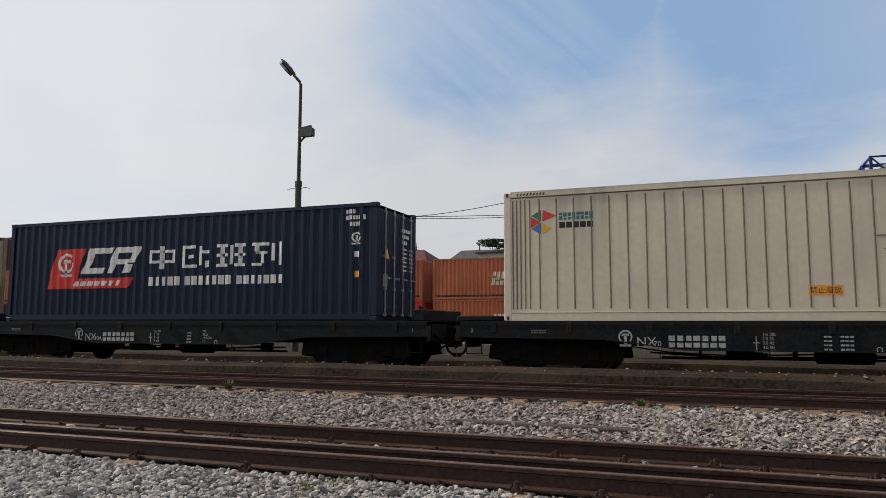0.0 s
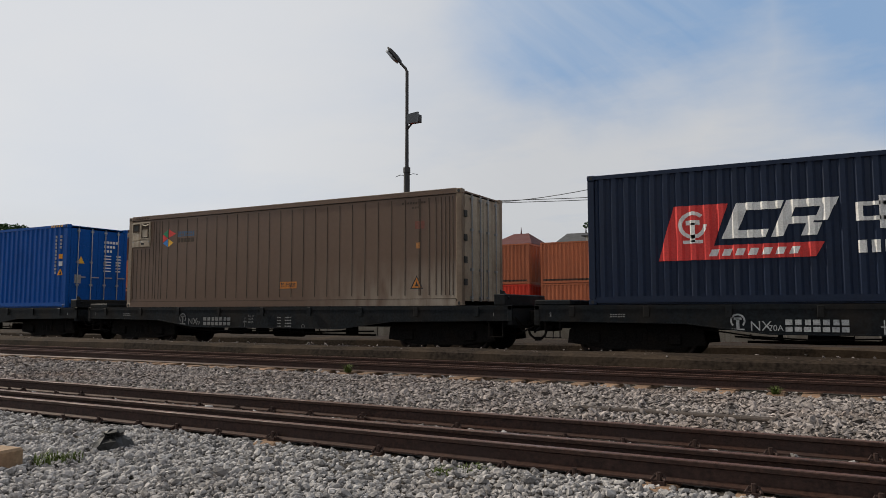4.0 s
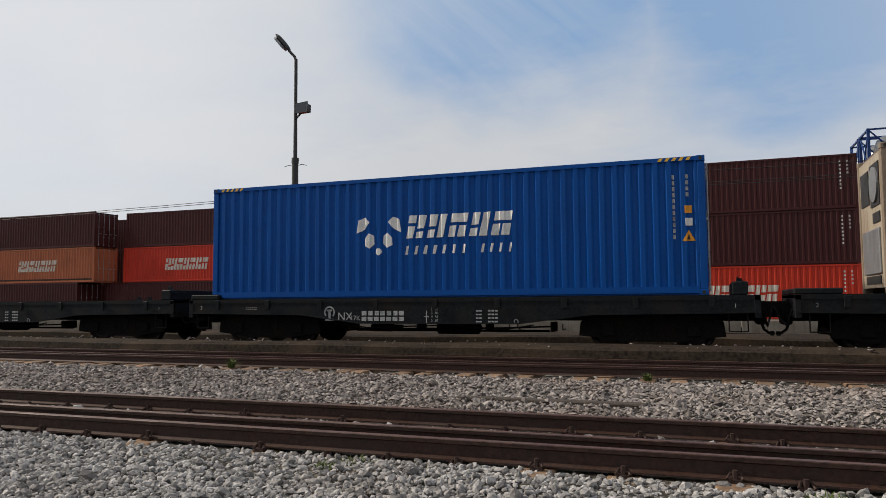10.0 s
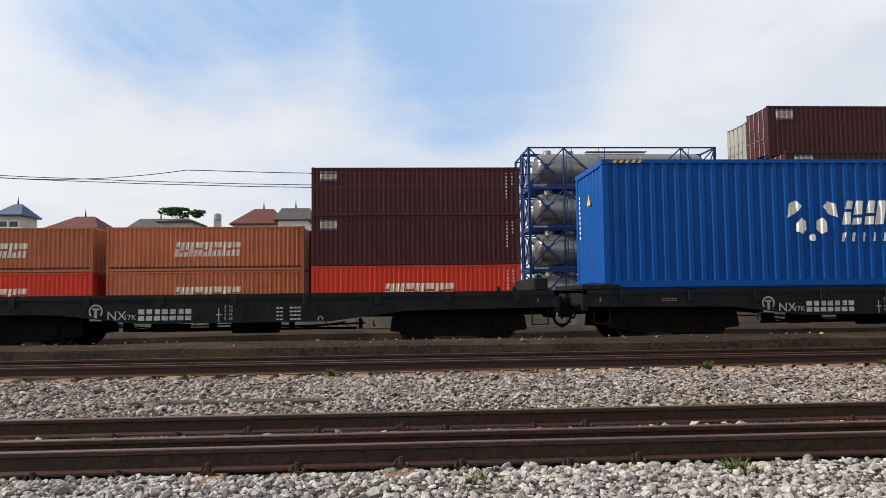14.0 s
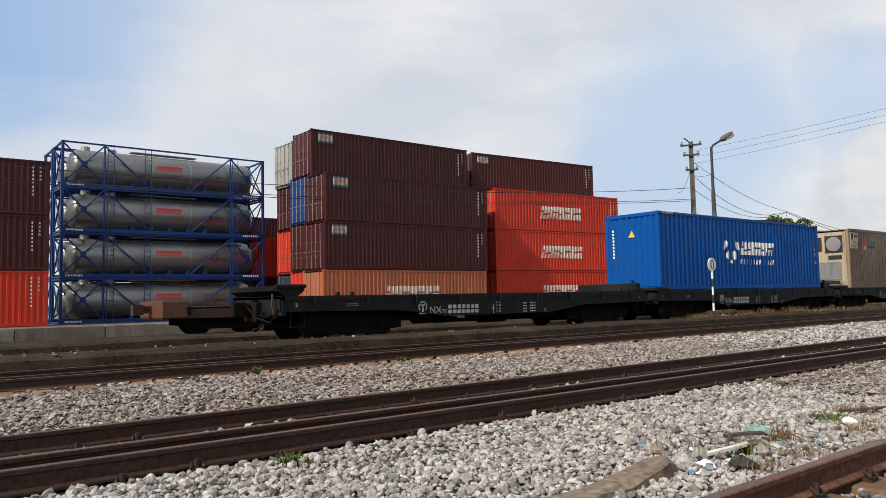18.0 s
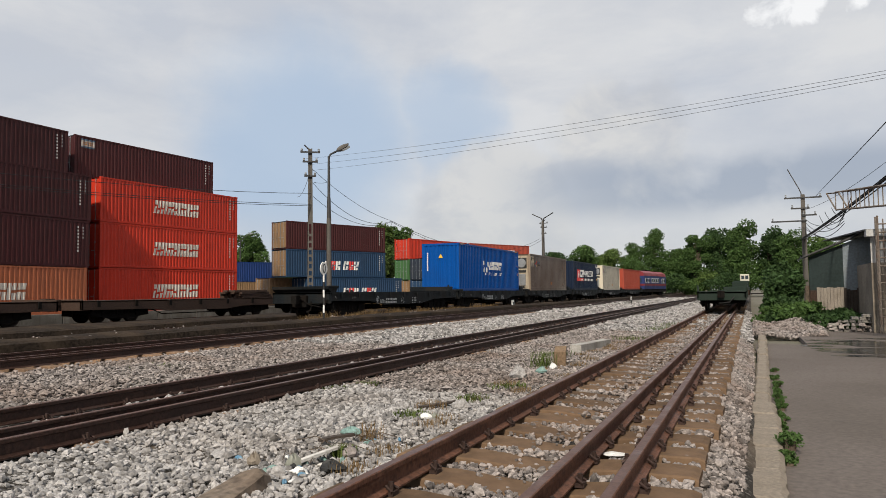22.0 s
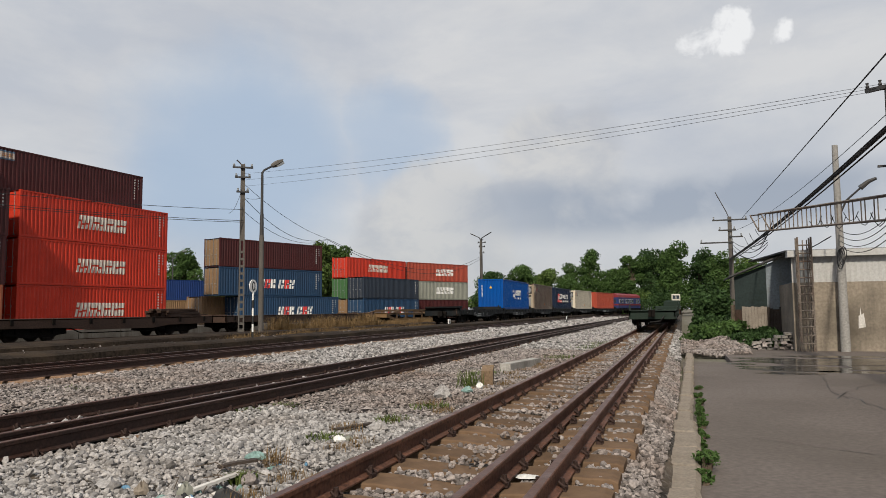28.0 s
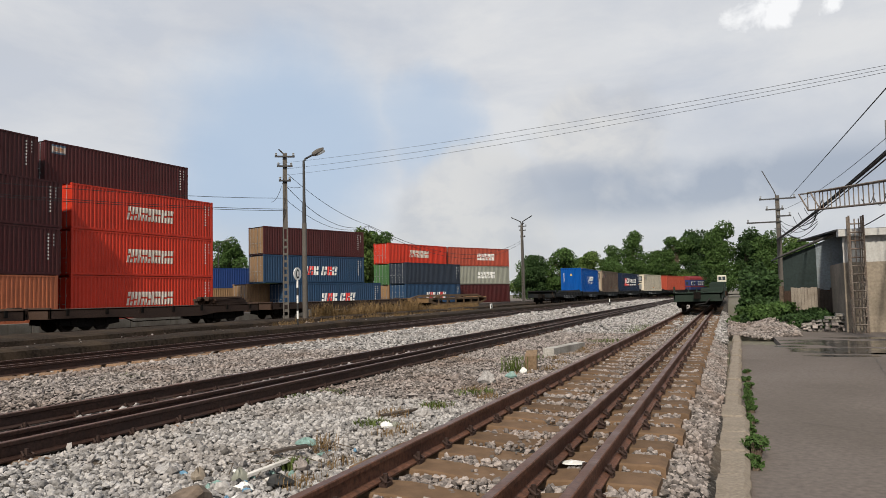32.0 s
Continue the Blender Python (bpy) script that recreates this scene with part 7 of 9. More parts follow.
def tree(x, y, h, w, seed, label, trunk=0.35, z=-0.5, tall=False, leaf=0, per=620, size=0.17):
    t = thing("tree", pose(x, y, z), label, "tree")
    rnd = random.Random(seed)
    s = Shape()
    lean = rnd.uniform(-0.4, 0.4)
    top = h * 0.72
    s.tube([(0, 0, -0.2), (lean * 0.3, 0, h * 0.2), (lean, 0.1, h * 0.45), (lean * 1.2, 0.2, top)], h * 0.028, 8, h * 0.008)
    blobs = []
    n = 30 if not tall else 20
    for i in range(n):
        a = rnd.uniform(0, 6.283)
        u = rnd.uniform(0.25, 0.95)
        zz = h * (trunk + (1 - trunk) * (0.10 + 0.82 * i / (n - 1)))
        rr = w * 0.5 * (0.72 if not tall else 0.5) * (1.15 - 0.85 * abs(i / (n - 1) - 0.38)) * u
        bx, by = math.cos(a) * rr + lean, math.sin(a) * rr
        k = rnd.uniform(0.55, 1.25) * (1 - 0.3 * i / n)
        blobs.append((bx, by, zz, w * 0.22 * k, w * 0.18 * k, k))
        s.tube([(lean * 0.6, 0, max(h * 0.25, zz - h * 0.22)), (bx * 0.6, by * 0.6, zz - h * 0.06), (bx, by, zz)], h * 0.009, 5, h * 0.003)
    part("trunk", s, BARK, t)
    v, f = leaf_cloud(blobs, per, size * (h / 9) ** 0.5, seed)
    me = bpy.data.meshes.new("crown")
    me.from_pydata(v.tolist(), [], f.tolist())
    me.materials.append(LEAF[leaf])
    part("crown", me, None, t)
    return t


def build_backdrop():
    house(-126.0, 92, 13.5, 9, 14.2, ROOF_RED, "cream house with red roof beyond the trees", rh=2.2, floors=3)
    hut = house(-91.0, 66, 8.4, 6, 3.8, ROOF_GREY, "small white hut with a grey hipped roof and teal window", WHITE, rh=1.15, floors=0, spike=False)
    part("teal_window", Shape().box(-2.0, -0.7, -0.05, -0.002, 0.9, 2.55), TEAL, hut)
    part("door_vent", Shape().box(-2.0, -0.6, -0.05, -0.002, 2.95, 3.3), BLACK, hut)
    house(-36.8, 85, 5.2, 7, 9.3, ROOF_RED, "house with dark red pointed roof beyond the yard", rh=1.7)
    house(-28.4, 86, 5.0, 7, 9.2, ROOF_GREY, "house with grey pitched roof beyond the yard", rh=1.6, hip=False)
    house(-25.0, 84, 3.4, 5, 9.9, ROOF_GREY, "grey house with rooftop frames", rh=0.6, spike=False)
    house(-16.0, 85, 5.6, 7, 9.7, ROOF_RED, "cream house with red roof and finials", rh=2.1)
    house(-12.0, 84.5, 3.4, 5, 10.1, ROOF_GREY, "white house with gabled loft", WHITE, False, 1.6)
    b = house(-43.8, 85, 2.4, 4, 10.9, ROOF_BLUE, "narrow house with blue roof", rh=1.4)
    for k in range(9):
        part("baluster", Shape().box(-1.6 + k * 0.4, -1.5 + k * 0.4, -0.62, -0.55, 8.4, 9.3), WHITE, b)
    part("handrail", Shape().box(-1.7, 1.75, -0.65, -0.5, 9.3, 9.42), WHITE, b)
    part("balcony", Shape().box(-1.7, 1.75, -0.7, -0.02, 8.2, 8.4), PLASTER, b)
    bush(-25.0, 84.5, 1.3, 3.2, 330, "potted greenery on a rooftop", 10.3, 1, 200, 0.12)
    bush(-22.6, 84.5, 0.9, 2.0, 331, "potted greenery on a rooftop", 10.3, 0, 150, 0.12)
    house(-58.0, 88, 5.0, 5, 10.6, ROOF_RED, "house with red finial roof among trees", rh=1.6)
    tk = thing("water_tank", pose(-20.6, 85, 10.0), "small steel water tank on a roof stand", "water tank")
    part("tank_body", Shape().lathe([(0.0, 0.3), (0.05, 0.42), (0.75, 0.42), (0.9, 0.15)], 12, "z"), STEEL, tk, smooth=True)
    part("stand", Shape().box(-0.35, 0.35, -0.35, 0.35, -10.5, 0.0), PLASTER, tk)
    # the near wood at the yard's left end
    rows = [(-136, 84, 15.5, 12, 0), (-146, 88, 18.5, 13, 1), (-128, 86, 12.5, 11, 2), (-120, 84, 13.0, 9, 0), (-112, 88, 14, 10, 1), (-155, 92, 17, 13, 1), (-100, 90, 12, 10, 0),
            (-52, 82, 13.2, 8.0, 1), (-48.5, 84, 12.2, 7.5, 0), (-55.5, 84, 12.0, 7.5, 2)]
    for i, (x, y, h, w, lf) in enumerate(rows):
        tree(x, y, h, w, 20 + i, "broad dark green tree beyond the yard", 0.2, leaf=lf, per=900, size=0.22)
    for i in range(11):
        bush(-172 + i * 8.5, 82 + (i * 3) % 7, 5.5 + (i * 5) % 4, 9.5, 380 + i, "dense dark undergrowth beyond the yard", -0.6, 1 if i % 3 else 0, 520, 0.24)
    for i, (x, y, h) in enumerate(((-165, 86, 14.5), (-178, 90, 15.5), (-140, 96, 18), (-122, 98, 16))):
        tree(x, y, h, 11, 44 + i, "broad dark green tree beyond the yard", 0.15, leaf=1, per=800, size=0.24)
    # trees at the right end of the line
    far = [(150, 17.3, 13.6, 9.0, True, 0), (154, 21.5, 10.8, 8.0, True, 0), (150, 13.5, 9.5, 8, False, 0), (160, 12.5, 9.6, 9, False, 2), (148, 9.0, 12.0, 9, False, 0), (150, 5.0, 13.0, 10, False, 1),
           (149, 0.8, 14.0, 9.5, False, 0), (150, -3.5, 12.6, 9, False, 1), (146, -7.6, 11.5, 9, False, 0), (140, -12.0, 10.0, 9, False, 2),
           (132, 27.5, 9.6, 9, False, 0), (130, 32.5, 8.6, 7, False, 1), (134, 23.5, 8.9, 7.5, False, 2), (120, 38, 8.0, 7, False, 0), (93, 48.8, 11.2, 6.5, False, 2), (88, 60, 8.5, 6, False, 2),
           (84, 72.0, 7.6, 7, False, 1), (78, 74.0, 7.2, 7, False, 0), (118, 44, 8.5, 7, False, 1), (168, 24, 9, 10, False, 0), (172, 33, 9, 10, False, 1), (180, 45, 9.5, 12, False, 0)]
    for i, (x, y, h, w, tall, lf) in enumerate(far):
        if x > 135 and y < 23:
            x, y, h, w = x * 1.24, y * 1.24, h * 1.22, w * 1.22
        tree(x, y, h, w, 60 + i, "leafy green tree beyond the end of the line", 0.12, tall=tall, leaf=lf, per=680, size=0.17)
    for i in range(15):
        bush(172 + (i * 7) % 9, -13 + i * 4.4, 5.0 + (i * 5) % 3, 9.0, 350 + i, "dense dark undergrowth below the trees", -0.6, i % 3, 420, 0.2)
    rng = random.Random(9)
    for i in range(9):
        bush(62 + i * 9, -2.2 - rng.random() * 1.5 - i * 0.25, 2.4 + rng.random() * 1.8, 3.2, 200 + i, "dense green roadside bush", -0.6)


def bush(x, y, h, w, seed, label, z=-0.6, leaf=0, per=420, size=0.10, name="bush"):
    t = thing(name, pose(x, y, z), label, "bush")
    rnd = random.Random(seed)
    s = Shape()
    blobs = []
    for i in range(7):
        a = rnd.uniform(0, 6.283)
        r = rnd.uniform(0, 0.38) * w
        zz = h * rnd.uniform(0.25, 0.8)
        bx, by = math.cos(a) * r, math.sin(a) * r
        s.tube([(bx * 0.3, by * 0.3, 0), (bx * 0.8, by * 0.8, zz * 0.6), (bx, by, zz)], 0.03, 5, 0.008)
        blobs.append((bx, by, zz, w * rnd.uniform(0.18, 0.3), h * rnd.uniform(0.16, 0.26), 1))
    tagged(part("stems", s, BARK, t), kind="stuff")
    v, f = leaf_cloud(blobs, per, size, seed)
    me = bpy.data.meshes.new("foliage")
    me.from_pydata(v.tolist(), [], f.tolist())
    me.materials.append(LEAF[leaf])
    part("foliage", me, None, t)
    return t


# ---- the lane on the right ----
SHUTTER = material("shutter_green", (0.075, 0.14, 0.135), 0.5, 0.2, 0.08, 20, 1.0, (0.05, 0.09, 0.09), 0.4, streak=0.3)
AWNING = material("awning_red", (0.28, 0.04, 0.03), 0.6, 0, 0.12, 12, 1.0, (0.18, 0.04, 0.035), 0.5)
SHEET_GREEN = material("sheet_slate", (0.012, 0.024, 0.024), 0.6, 0.2, 0.15, 10, 1.0, streak=0.4)
SHEET_GREY = material("sheet_grey", (0.20, 0.235, 0.265), 0.5, 0.4, 0.1, 12, 1.0, (0.17, 0.17, 0.17), 0.5, streak=0.4)
WALL_OLD = material("stained_plaster", (0.245, 0.208, 0.165), 0.9, 0, 0.1, 10, 0.55, (0.07, 0.06, 0.048), 0.8, 0.2, 40, streak=0.25)
WHITE_WALL = material("whitewash", (0.42, 0.42, 0.415), 0.8, 0, 0.06, 14, 0.8, (0.35, 0.34, 0.33), 0.5, streak=0.3)
PUDDLE = material("wet_concrete", (0.055, 0.053, 0.05), 0.12, 0, 0.1, 30, 1.5, None, 0.4, 0.02)
ROAD_Z = -0.55


def build_lane():
    s = Shape()
    s.box(-60, 24.0, -40, -0.2, -0.71, ROAD_Z)
    s.box(24.0, 31.2, -40, -1.6, -0.71, ROAD_Z)
    solid("road", s, ASPHALT, "worn grey concrete lane beside the track", "road", "structure")
    k = thing("kerb", pose(0, 0, 0), "weathered concrete kerb along the ballast", "kerb", kind="structure")
    rnd = random.Random(4)
    def kerbstone(seed, y0, y1):
        """A metre of kerb, its edges chipped and uneven."""
        q = random.Random(seed)
        top, rings = ROAD_Z + 0.11, []
        for u in (0, 0.03, 0.18, 0.34, 0.5, 0.66, 0.82, 0.95, 0.985):
            a, b = q.uniform(-0.006, 0.006), q.uniform(0, 0.008) + (0.022 if q.random() < 0.12 else 0)
            c = 0.012 if u in (0, 0.985) else 0
            rings.append([(u, y0 + b, -0.70), (u, y1 + a, -0.70), (u, y1 + a, top - 0.03 - c), (u, y1 + a - 0.025, top - c + q.uniform(-0.006, 0.004)), (u, y0 + b + 0.045, top - c + q.uniform(-0.008, 0.004)), (u, y0 + b, top - 0.03 - c - q.uniform(0, 0.02))])
        return Shape().loft(rings).mesh("kerbstone", KERB)

    wide, slim = [kerbstone(60 + i, -0.33, -0.01) for i in range(5)], [kerbstone(70 + i, -0.255, -0.02) for i in range(5)]
    for i in range(36):
        part("kerbstone", (wide if i < 20 else slim)[i * 3 % 5], None, k, at=pose(-9 + i, rnd.uniform(-0.012, 0.012) - 0.014 * max(0, i - 15), rnd.uniform(-0.015, 0.01), rnd.uniform(-1, 1), 0, rnd.uniform(-0.4, 0.4) - (0.8 if i > 15 else 0)))
    # puddle and cracks
    rng = random.Random(8)
    for cx, cy, a, b in ((24.6, -4.6, 1.7, 3.0), (22.4, -5.9, 1.2, 1.7), (22.0, -3.0, 1.1, 1.6), (20.3, -2.7, 0.35, 0.8), (20.9, -4.4, 0.4, 1.1), (26.0, -2.7, 0.5, 1.1), (27.2, -4.8, 0.6, 1.8), (23.4, -1.8, 0.3, 0.5)):
        pts = [(cx + a * math.cos(q / 22 * 6.283) * rng.uniform(0.7, 1.1), cy + b * math.sin(q / 22 * 6.283) * rng.uniform(0.75, 1.1)) for q in range(22)]
        solid("puddle", Shape().add([(p[0], p[1], ROAD_Z + 0.005) for p in pts], [tuple(range(22))]), PUDDLE, "shallow dark puddle on the lane", "puddle", "structure")
    for x, y, n, d in ((19.9, -3.3, 12, (-0.55, 0.04)), (15.4, -3.05, 16, (-0.60, -0.015)), (12.5, -4.6, 12, (-0.5, -0.12)), (21.2, -2.2, 7, (0.1, -0.6)), (19.6, -1.6, 9, (-0.06, -0.5)), (17.2, -0.6, 8, (-0.25, -0.4)), (15.0, -2.8, 10, (0.5, -0.2)), (10.4, -1.0, 9, (-0.2, -0.35))):
        pts = [(x, y)]
        for i in range(n):
            pts.append((pts[-1][0] + d[0] * rng.uniform(0.5, 1) + rng.uniform(-0.1, 0.1), pts[-1][1] + d[1] + rng.uniform(-0.1, 0.1)))
        s = Shape()
        for (ax, ay), (bx, by) in zip(pts, pts[1:]):
            w = rng.uniform(0.003, 0.012)
            s.add([(ax, ay - w, ROAD_Z + 0.004), (bx, by - w, ROAD_Z + 0.004), (bx, by + w, ROAD_Z + 0.004), (ax, ay + w, ROAD_Z + 0.004)], [(0, 1, 2, 3)])
        solid("crack", s, BLACK, "jagged dark crack in the lane", "crack", "structure")


def build_warehouse():
    t = thing("warehouse", pose(30.6, 0, ROAD_Z), "stained plaster warehouse with pale sheet-metal band", "warehouse")
    part("wall", Shape().box(0, 0.25, -13, -4.2, 0, 2.55), WALL_OLD, t)
    part("wall_return", Shape().box(0.25, 16, -4.45, -4.2, 0, 2.55), WALL_OLD, t)
    xs = [(-13 + i * 0.1) for i in range(89)]
    s = Shape()
    n = len(xs)
    s.add([(0.02 + (0.025 if i % 2 else 0), y, z) for z in (2.55, 3.55) for i, y in enumerate(xs)], [(i, i + 1, n + i + 1, n + i) for i in range(n - 1)])
    part("metal_band", s, WHITE_WALL, t, "pale ribbed sheet-metal band")
    part("fascia", Shape().box(-0.25, 0.3, -13, -4.05, 3.5, 3.75), WHITE_WALL, t)
    part("roof", Shape().prism([(0.0, 3.72), (16, 4.3), (16, 4.35), (0.0, 3.78)], "y", -13, -4.0), ROOF_GREY, t)
    for y, z, w, h in ((-6.34, 0.83, 0.24, 0.56), (-6.40, 1.3, 0.05, 0.3)):
        part("poster", Shape().add([(-0.006, y, z), (-0.006, y - w, z + 0.05), (-0.006, y - w * 0.8, z + h), (-0.006, y - 0.02, z + h - 0.1)], [(0, 1, 2, 3)]), PAPER, t, "torn white paper notice")
    # lean-to shed
    g = thing("shed", pose(0, 0, ROAD_Z), "dark slate and blue-grey sheet-metal shed with sloping roof", "shed")
    s = Shape().prism([(-4.15, 0.8), (-2.6, 0.8), (-2.6, 2.7), (-4.15, 3.75)], "x", 34.5, 44)
    part("green_front", Shape().prism([(-3.7, 1.3), (-2.42, 1.3), (-2.42, 2.96), (-3.7, 3.46)], "x", 34.5, 34.56), SHEET_GREEN, g, "dark slate sheet half of the gable")
    part("grey_front", Shape().prism([(-5.05, 0.9), (-3.7, 0.9), (-3.7, 3.46), (-4.45, 3.78), (-5.05, 3.78)], "x", 34.5, 34.55), SHEET_GREY, g, "grey sheet half of the gable")
    part("roof", Shape().prism([(-4.6, 3.93), (-2.2, 2.94), (-2.2, 3.0), (-4.6, 4.0)], "x", 34.2, 38.6), ROOF_GREY, g)
    for k in range(8):
        part("plank", Shape().box(34.3, 34.34, -2.79 - k * 0.125, -2.67 - k * 0.125, 0.0, 1.68 - (k % 3) * 0.015, 0.008), FENCE_PALE, g)
    for k in range(9):
        part("plank", Shape().box(34.3, 34.34, -3.78 - k * 0.115, -3.68 - k * 0.115, 0.0, 1.64 - (k % 4) * 0.05, 0.008), FENCE_DARK, g)
    part("corner_trim", Shape().prism([(-5.0, 1.2), (-4.92, 1.2), (-4.8, 3.55), (-4.88, 3.55)], "x", 34.24, 34.3), WHITE_WALL, g, "pale leaning corner strip")
    part("dark_fence", Shape().box(34.36, 34.42, -4.6, -2.3, 0.0, 1.55), WAGON_RUST, g, "dark rusty sheet fence")
    part("corner_post", Shape().tube([(34.2, -2.3, 0), (34.2, -2.3, 1.75)], 0.09, 8), BARK, g)


def build_shop():
    t = thing("shop", pose(0, -5.85, ROAD_Z), "low shop with green roller shutter and red awning", "shop")
    part("pilaster", Shape().box(20.0, 20.45, -0.35, 0.0, 0, 3.35, 0.01), WHITE_WALL, t)
    part("side_wall", Shape().box(20.25, 20.42, -8, -0.35, 0, 3.3), WALL_OLD, t)
    part("front_wall", Shape().box(6, 15.9, -0.3, 0.0, 0, 3.1), WHITE_WALL, t)
    part("lintel", Shape().box(15.9, 20.0, -0.3, -0.02, 2.85, 3.35), WHITE_WALL, t)
    sh = part("roller_shutter", Shape().box(15.9, 20.0, -0.2, -0.14, 0, 2.85), SHUTTER, t, "green roller shutter, closed")
    for i in range(28):
        z = 0.05 + i * 0.1
        part("slat", Shape().prism([(-0.14, z), (-0.105, z + 0.02), (-0.105, z + 0.07), (-0.14, z + 0.09)], "x", 15.9, 20.0), SHUTTER, sh)
    part("jamb", Shape().box(15.6, 15.92, -0.15, 0.02, 0, 2.85), WHITE_WALL, t)
    part("awning", Shape().prism([(0.0, 3.42), (0.66, 2.90), (0.66, 2.94), (0.0, 3.48)], "x", 16.35, 20.6), AWNING, t, "faded red sheet awning")
    part("awning_rail", Shape().tube([(16.4, 0.64, 2.89), (20.6, 0.64, 2.89)], 0.02, 6), POLE_STEEL, t)
    for x in (20.55, 18.4, 16.45):
        part("awning_strut", Shape().tube([(x, -0.02, 2.88), (x, 0.64, 2.88)], 0.022, 6), POLE_STEEL, t)
    s = Shape()
    n = 63
    s.add([(7.1 + i * 0.15, 0.05 + (0.03 if i % 2 else 0), z) for z in (2.82, 4.05) for i in range(n)], [(i, i + 1, n + i + 1, n + i) for i in range(n - 1)])
    part("upper_sheet", s, SHEET_GREEN, t, "dark green ribbed sheet above the awning")
    part("upper_awning", Shape().box(7, 16.5, -0.3, 0.35, 4.03, 4.17), AWNING, t)
    part("roof", Shape().box(6, 20.5, -8, -0.02, 3.36, 3.46), ROOF_GREY, t)
    part("roof_tank", Shape().lathe([(3.46, 0.32), (4.3, 0.32), (4.45, 0.1)], 14, "z", (15.0, -1.6, 0)), WHITE_WALL, t, smooth=True)
    part("ramp", Shape().prism([(0.0, 0.09), (0.75, 0.02), (0.75, 0.0), (0.0, 0.0)], "x", 15.5, 20.6), KERB, t)
    part("door_mat", Shape().box(13.2, 15.4, 0.05, 0.75, 0.0, 0.03), AWNING, t)


def build_lane_poles():
    z = ROAD_Z
    t = thing("utility_pole", pose(20.6, -5.3, z), "weathered square concrete utility pole with crossarm at the lane", "utility pole")
    part("pole", Shape().loft([[(-0.19, -0.15, -0.1), (0.19, -0.15, -0.1), (0.19, 0.15, -0.1), (-0.19, 0.15, -0.1)], [(-0.1, -0.08, 7.1), (0.1, -0.08, 7.1), (0.1, 0.08, 7.1), (-0.1, 0.08, 7.1)]]), CONCRETE_POLE, t)
    a = part("crossarm", Shape().box(-0.05, 0.05, -0.55, 0.55, 7.02, 7.12), POLE_STEEL, t, at=pose(0, 0, 0, 0, 0, -35))
    for y in (-0.5, -0.2, 0.2, 0.5):
        part("insulator", Shape().lathe([(7.12, 0.03), (7.16, 0.05), (7.22, 0.03), (7.27, 0.045)], 8, "z", (0, y, 0)), POLE_STEEL, a)
    part("lower_arm", Shape().box(-0.04, 0.04, -0.35, 0.35, 5.05, 5.1), POLE_STEEL, t)
    for k in range(4):
        part("cable_coil", Shape().tube([(0.3 * math.cos(q / 12 * 6.283), -0.25 + 0.08 * k, 3.9 + 0.28 * math.sin(q / 12 * 6.283) + 0.05 * k) for q in range(13)], 0.016, 5), CABLE, t)
    t = thing("street_lamp", pose(30.25, -5.82, z), "pale round concrete pole with a black lamp arm", "street lamp")
    part("pole", Shape().tube([(0, 0, -0.1), (0, 0, 7.6)], 0.17, 14, 0.10), LANE_POLE, t, smooth=True)
    part("arm", Shape().tube([(-0.05, 0, 4.9), (-0.15, -0.25, 5.5), (-0.2, -0.75, 5.95)], 0.04, 6), POLE_STEEL, t)
    part("lamp_head", Shape().tube([(-0.2, -0.72, 5.93), (-0.22, -1.0, 6.15), (-0.24, -1.25, 6.25)], 0.10, 8, 0.05), POLE_STEEL, t)
    for k in range(3):
        part("cable_coil", Shape().tube([(-0.22, 0.06 * (k - 1) + 0.10 * math.cos(q / 12 * 6.283), 3.55 - k * 0.1 + (0.26 + 0.05 * k) * math.sin(q / 12 * 6.283)) for q in range(13)], 0.02, 5), CABLE, t)
    # gantry: ladder mast and a lattice boom
    g = thing("cable_gantry", pose(0, 0, z), "rusty lattice gantry carrying cables over the lane", "gantry")
    L = (29.9, -4.35)
    for dx, dy in ((0, 0), (0, -0.45), (0.45, 0), (0.45, -0.45)):
        part("mast_post", Shape().tube([(L[0] + dx, L[1] + dy, -0.1), (L[0] + dx, L[1] + dy, 4.2)], 0.034, 6), RUSTY_GREY, g)
    for k in range(13):
        part("rung", Shape().tube([(L[0], L[1], 0.3 + k * 0.3), (L[0], L[1] - 0.45, 0.3 + k * 0.3)], 0.026, 5), RUSTY_GREY, g)
    for dy in (-0.2, -0.34):
        part("ladder_rail", Shape().tube([(L[0] + 0.2, L[1] + dy, -0.1), (L[0] + 0.2, L[1] + dy, 4.1)], 0.024, 5), RUSTY_GREY, g)
    for k in range(6):
        part("mast_brace", Shape().tube([(L[0] + 0.45 * (k % 2), L[1] - 0.45, 0.2 + k * 0.65), (L[0] + 0.45 * (1 - k % 2), L[1] - 0.45, 0.85 + k * 0.65)], 0.022, 5), RUSTY_GREY, g)
    P, Q = Vector((29.3, -3.4, 0)), Vector((19.3, -6.2, 0))
    lo = lambda u: P.lerp(Q, u) + Vector((0, 0, 4.43 - 0.75 * u))
    back, high = Vector((0.12, 0.38, 0)), Vector((0, 0, 0.63))
    for o in (Vector(), back):
        for up in (Vector(), high):
            part("chord", Shape().tube([lo(0) + o + up, lo(1) + o + up], 0.03, 5), RUSTY_GREY, g)
    for k in range(17):
        c = lo(k / 16)
        part("lattice_bar", Shape().tube([c, c + high], 0.018, 5), RUSTY_GREY, g)
        part("lattice_bar", Shape().tube([c + back, c + back + high], 0.018, 5), RUSTY_GREY, g)
        part("lattice_bar", Shape().tube([c, c + back], 0.016, 5), RUSTY_GREY, g)
        if k % 2 == 0:
            part("lattice_bar", Shape().tube([c + high, c + back + high], 0.016, 5), RUSTY_GREY, g)
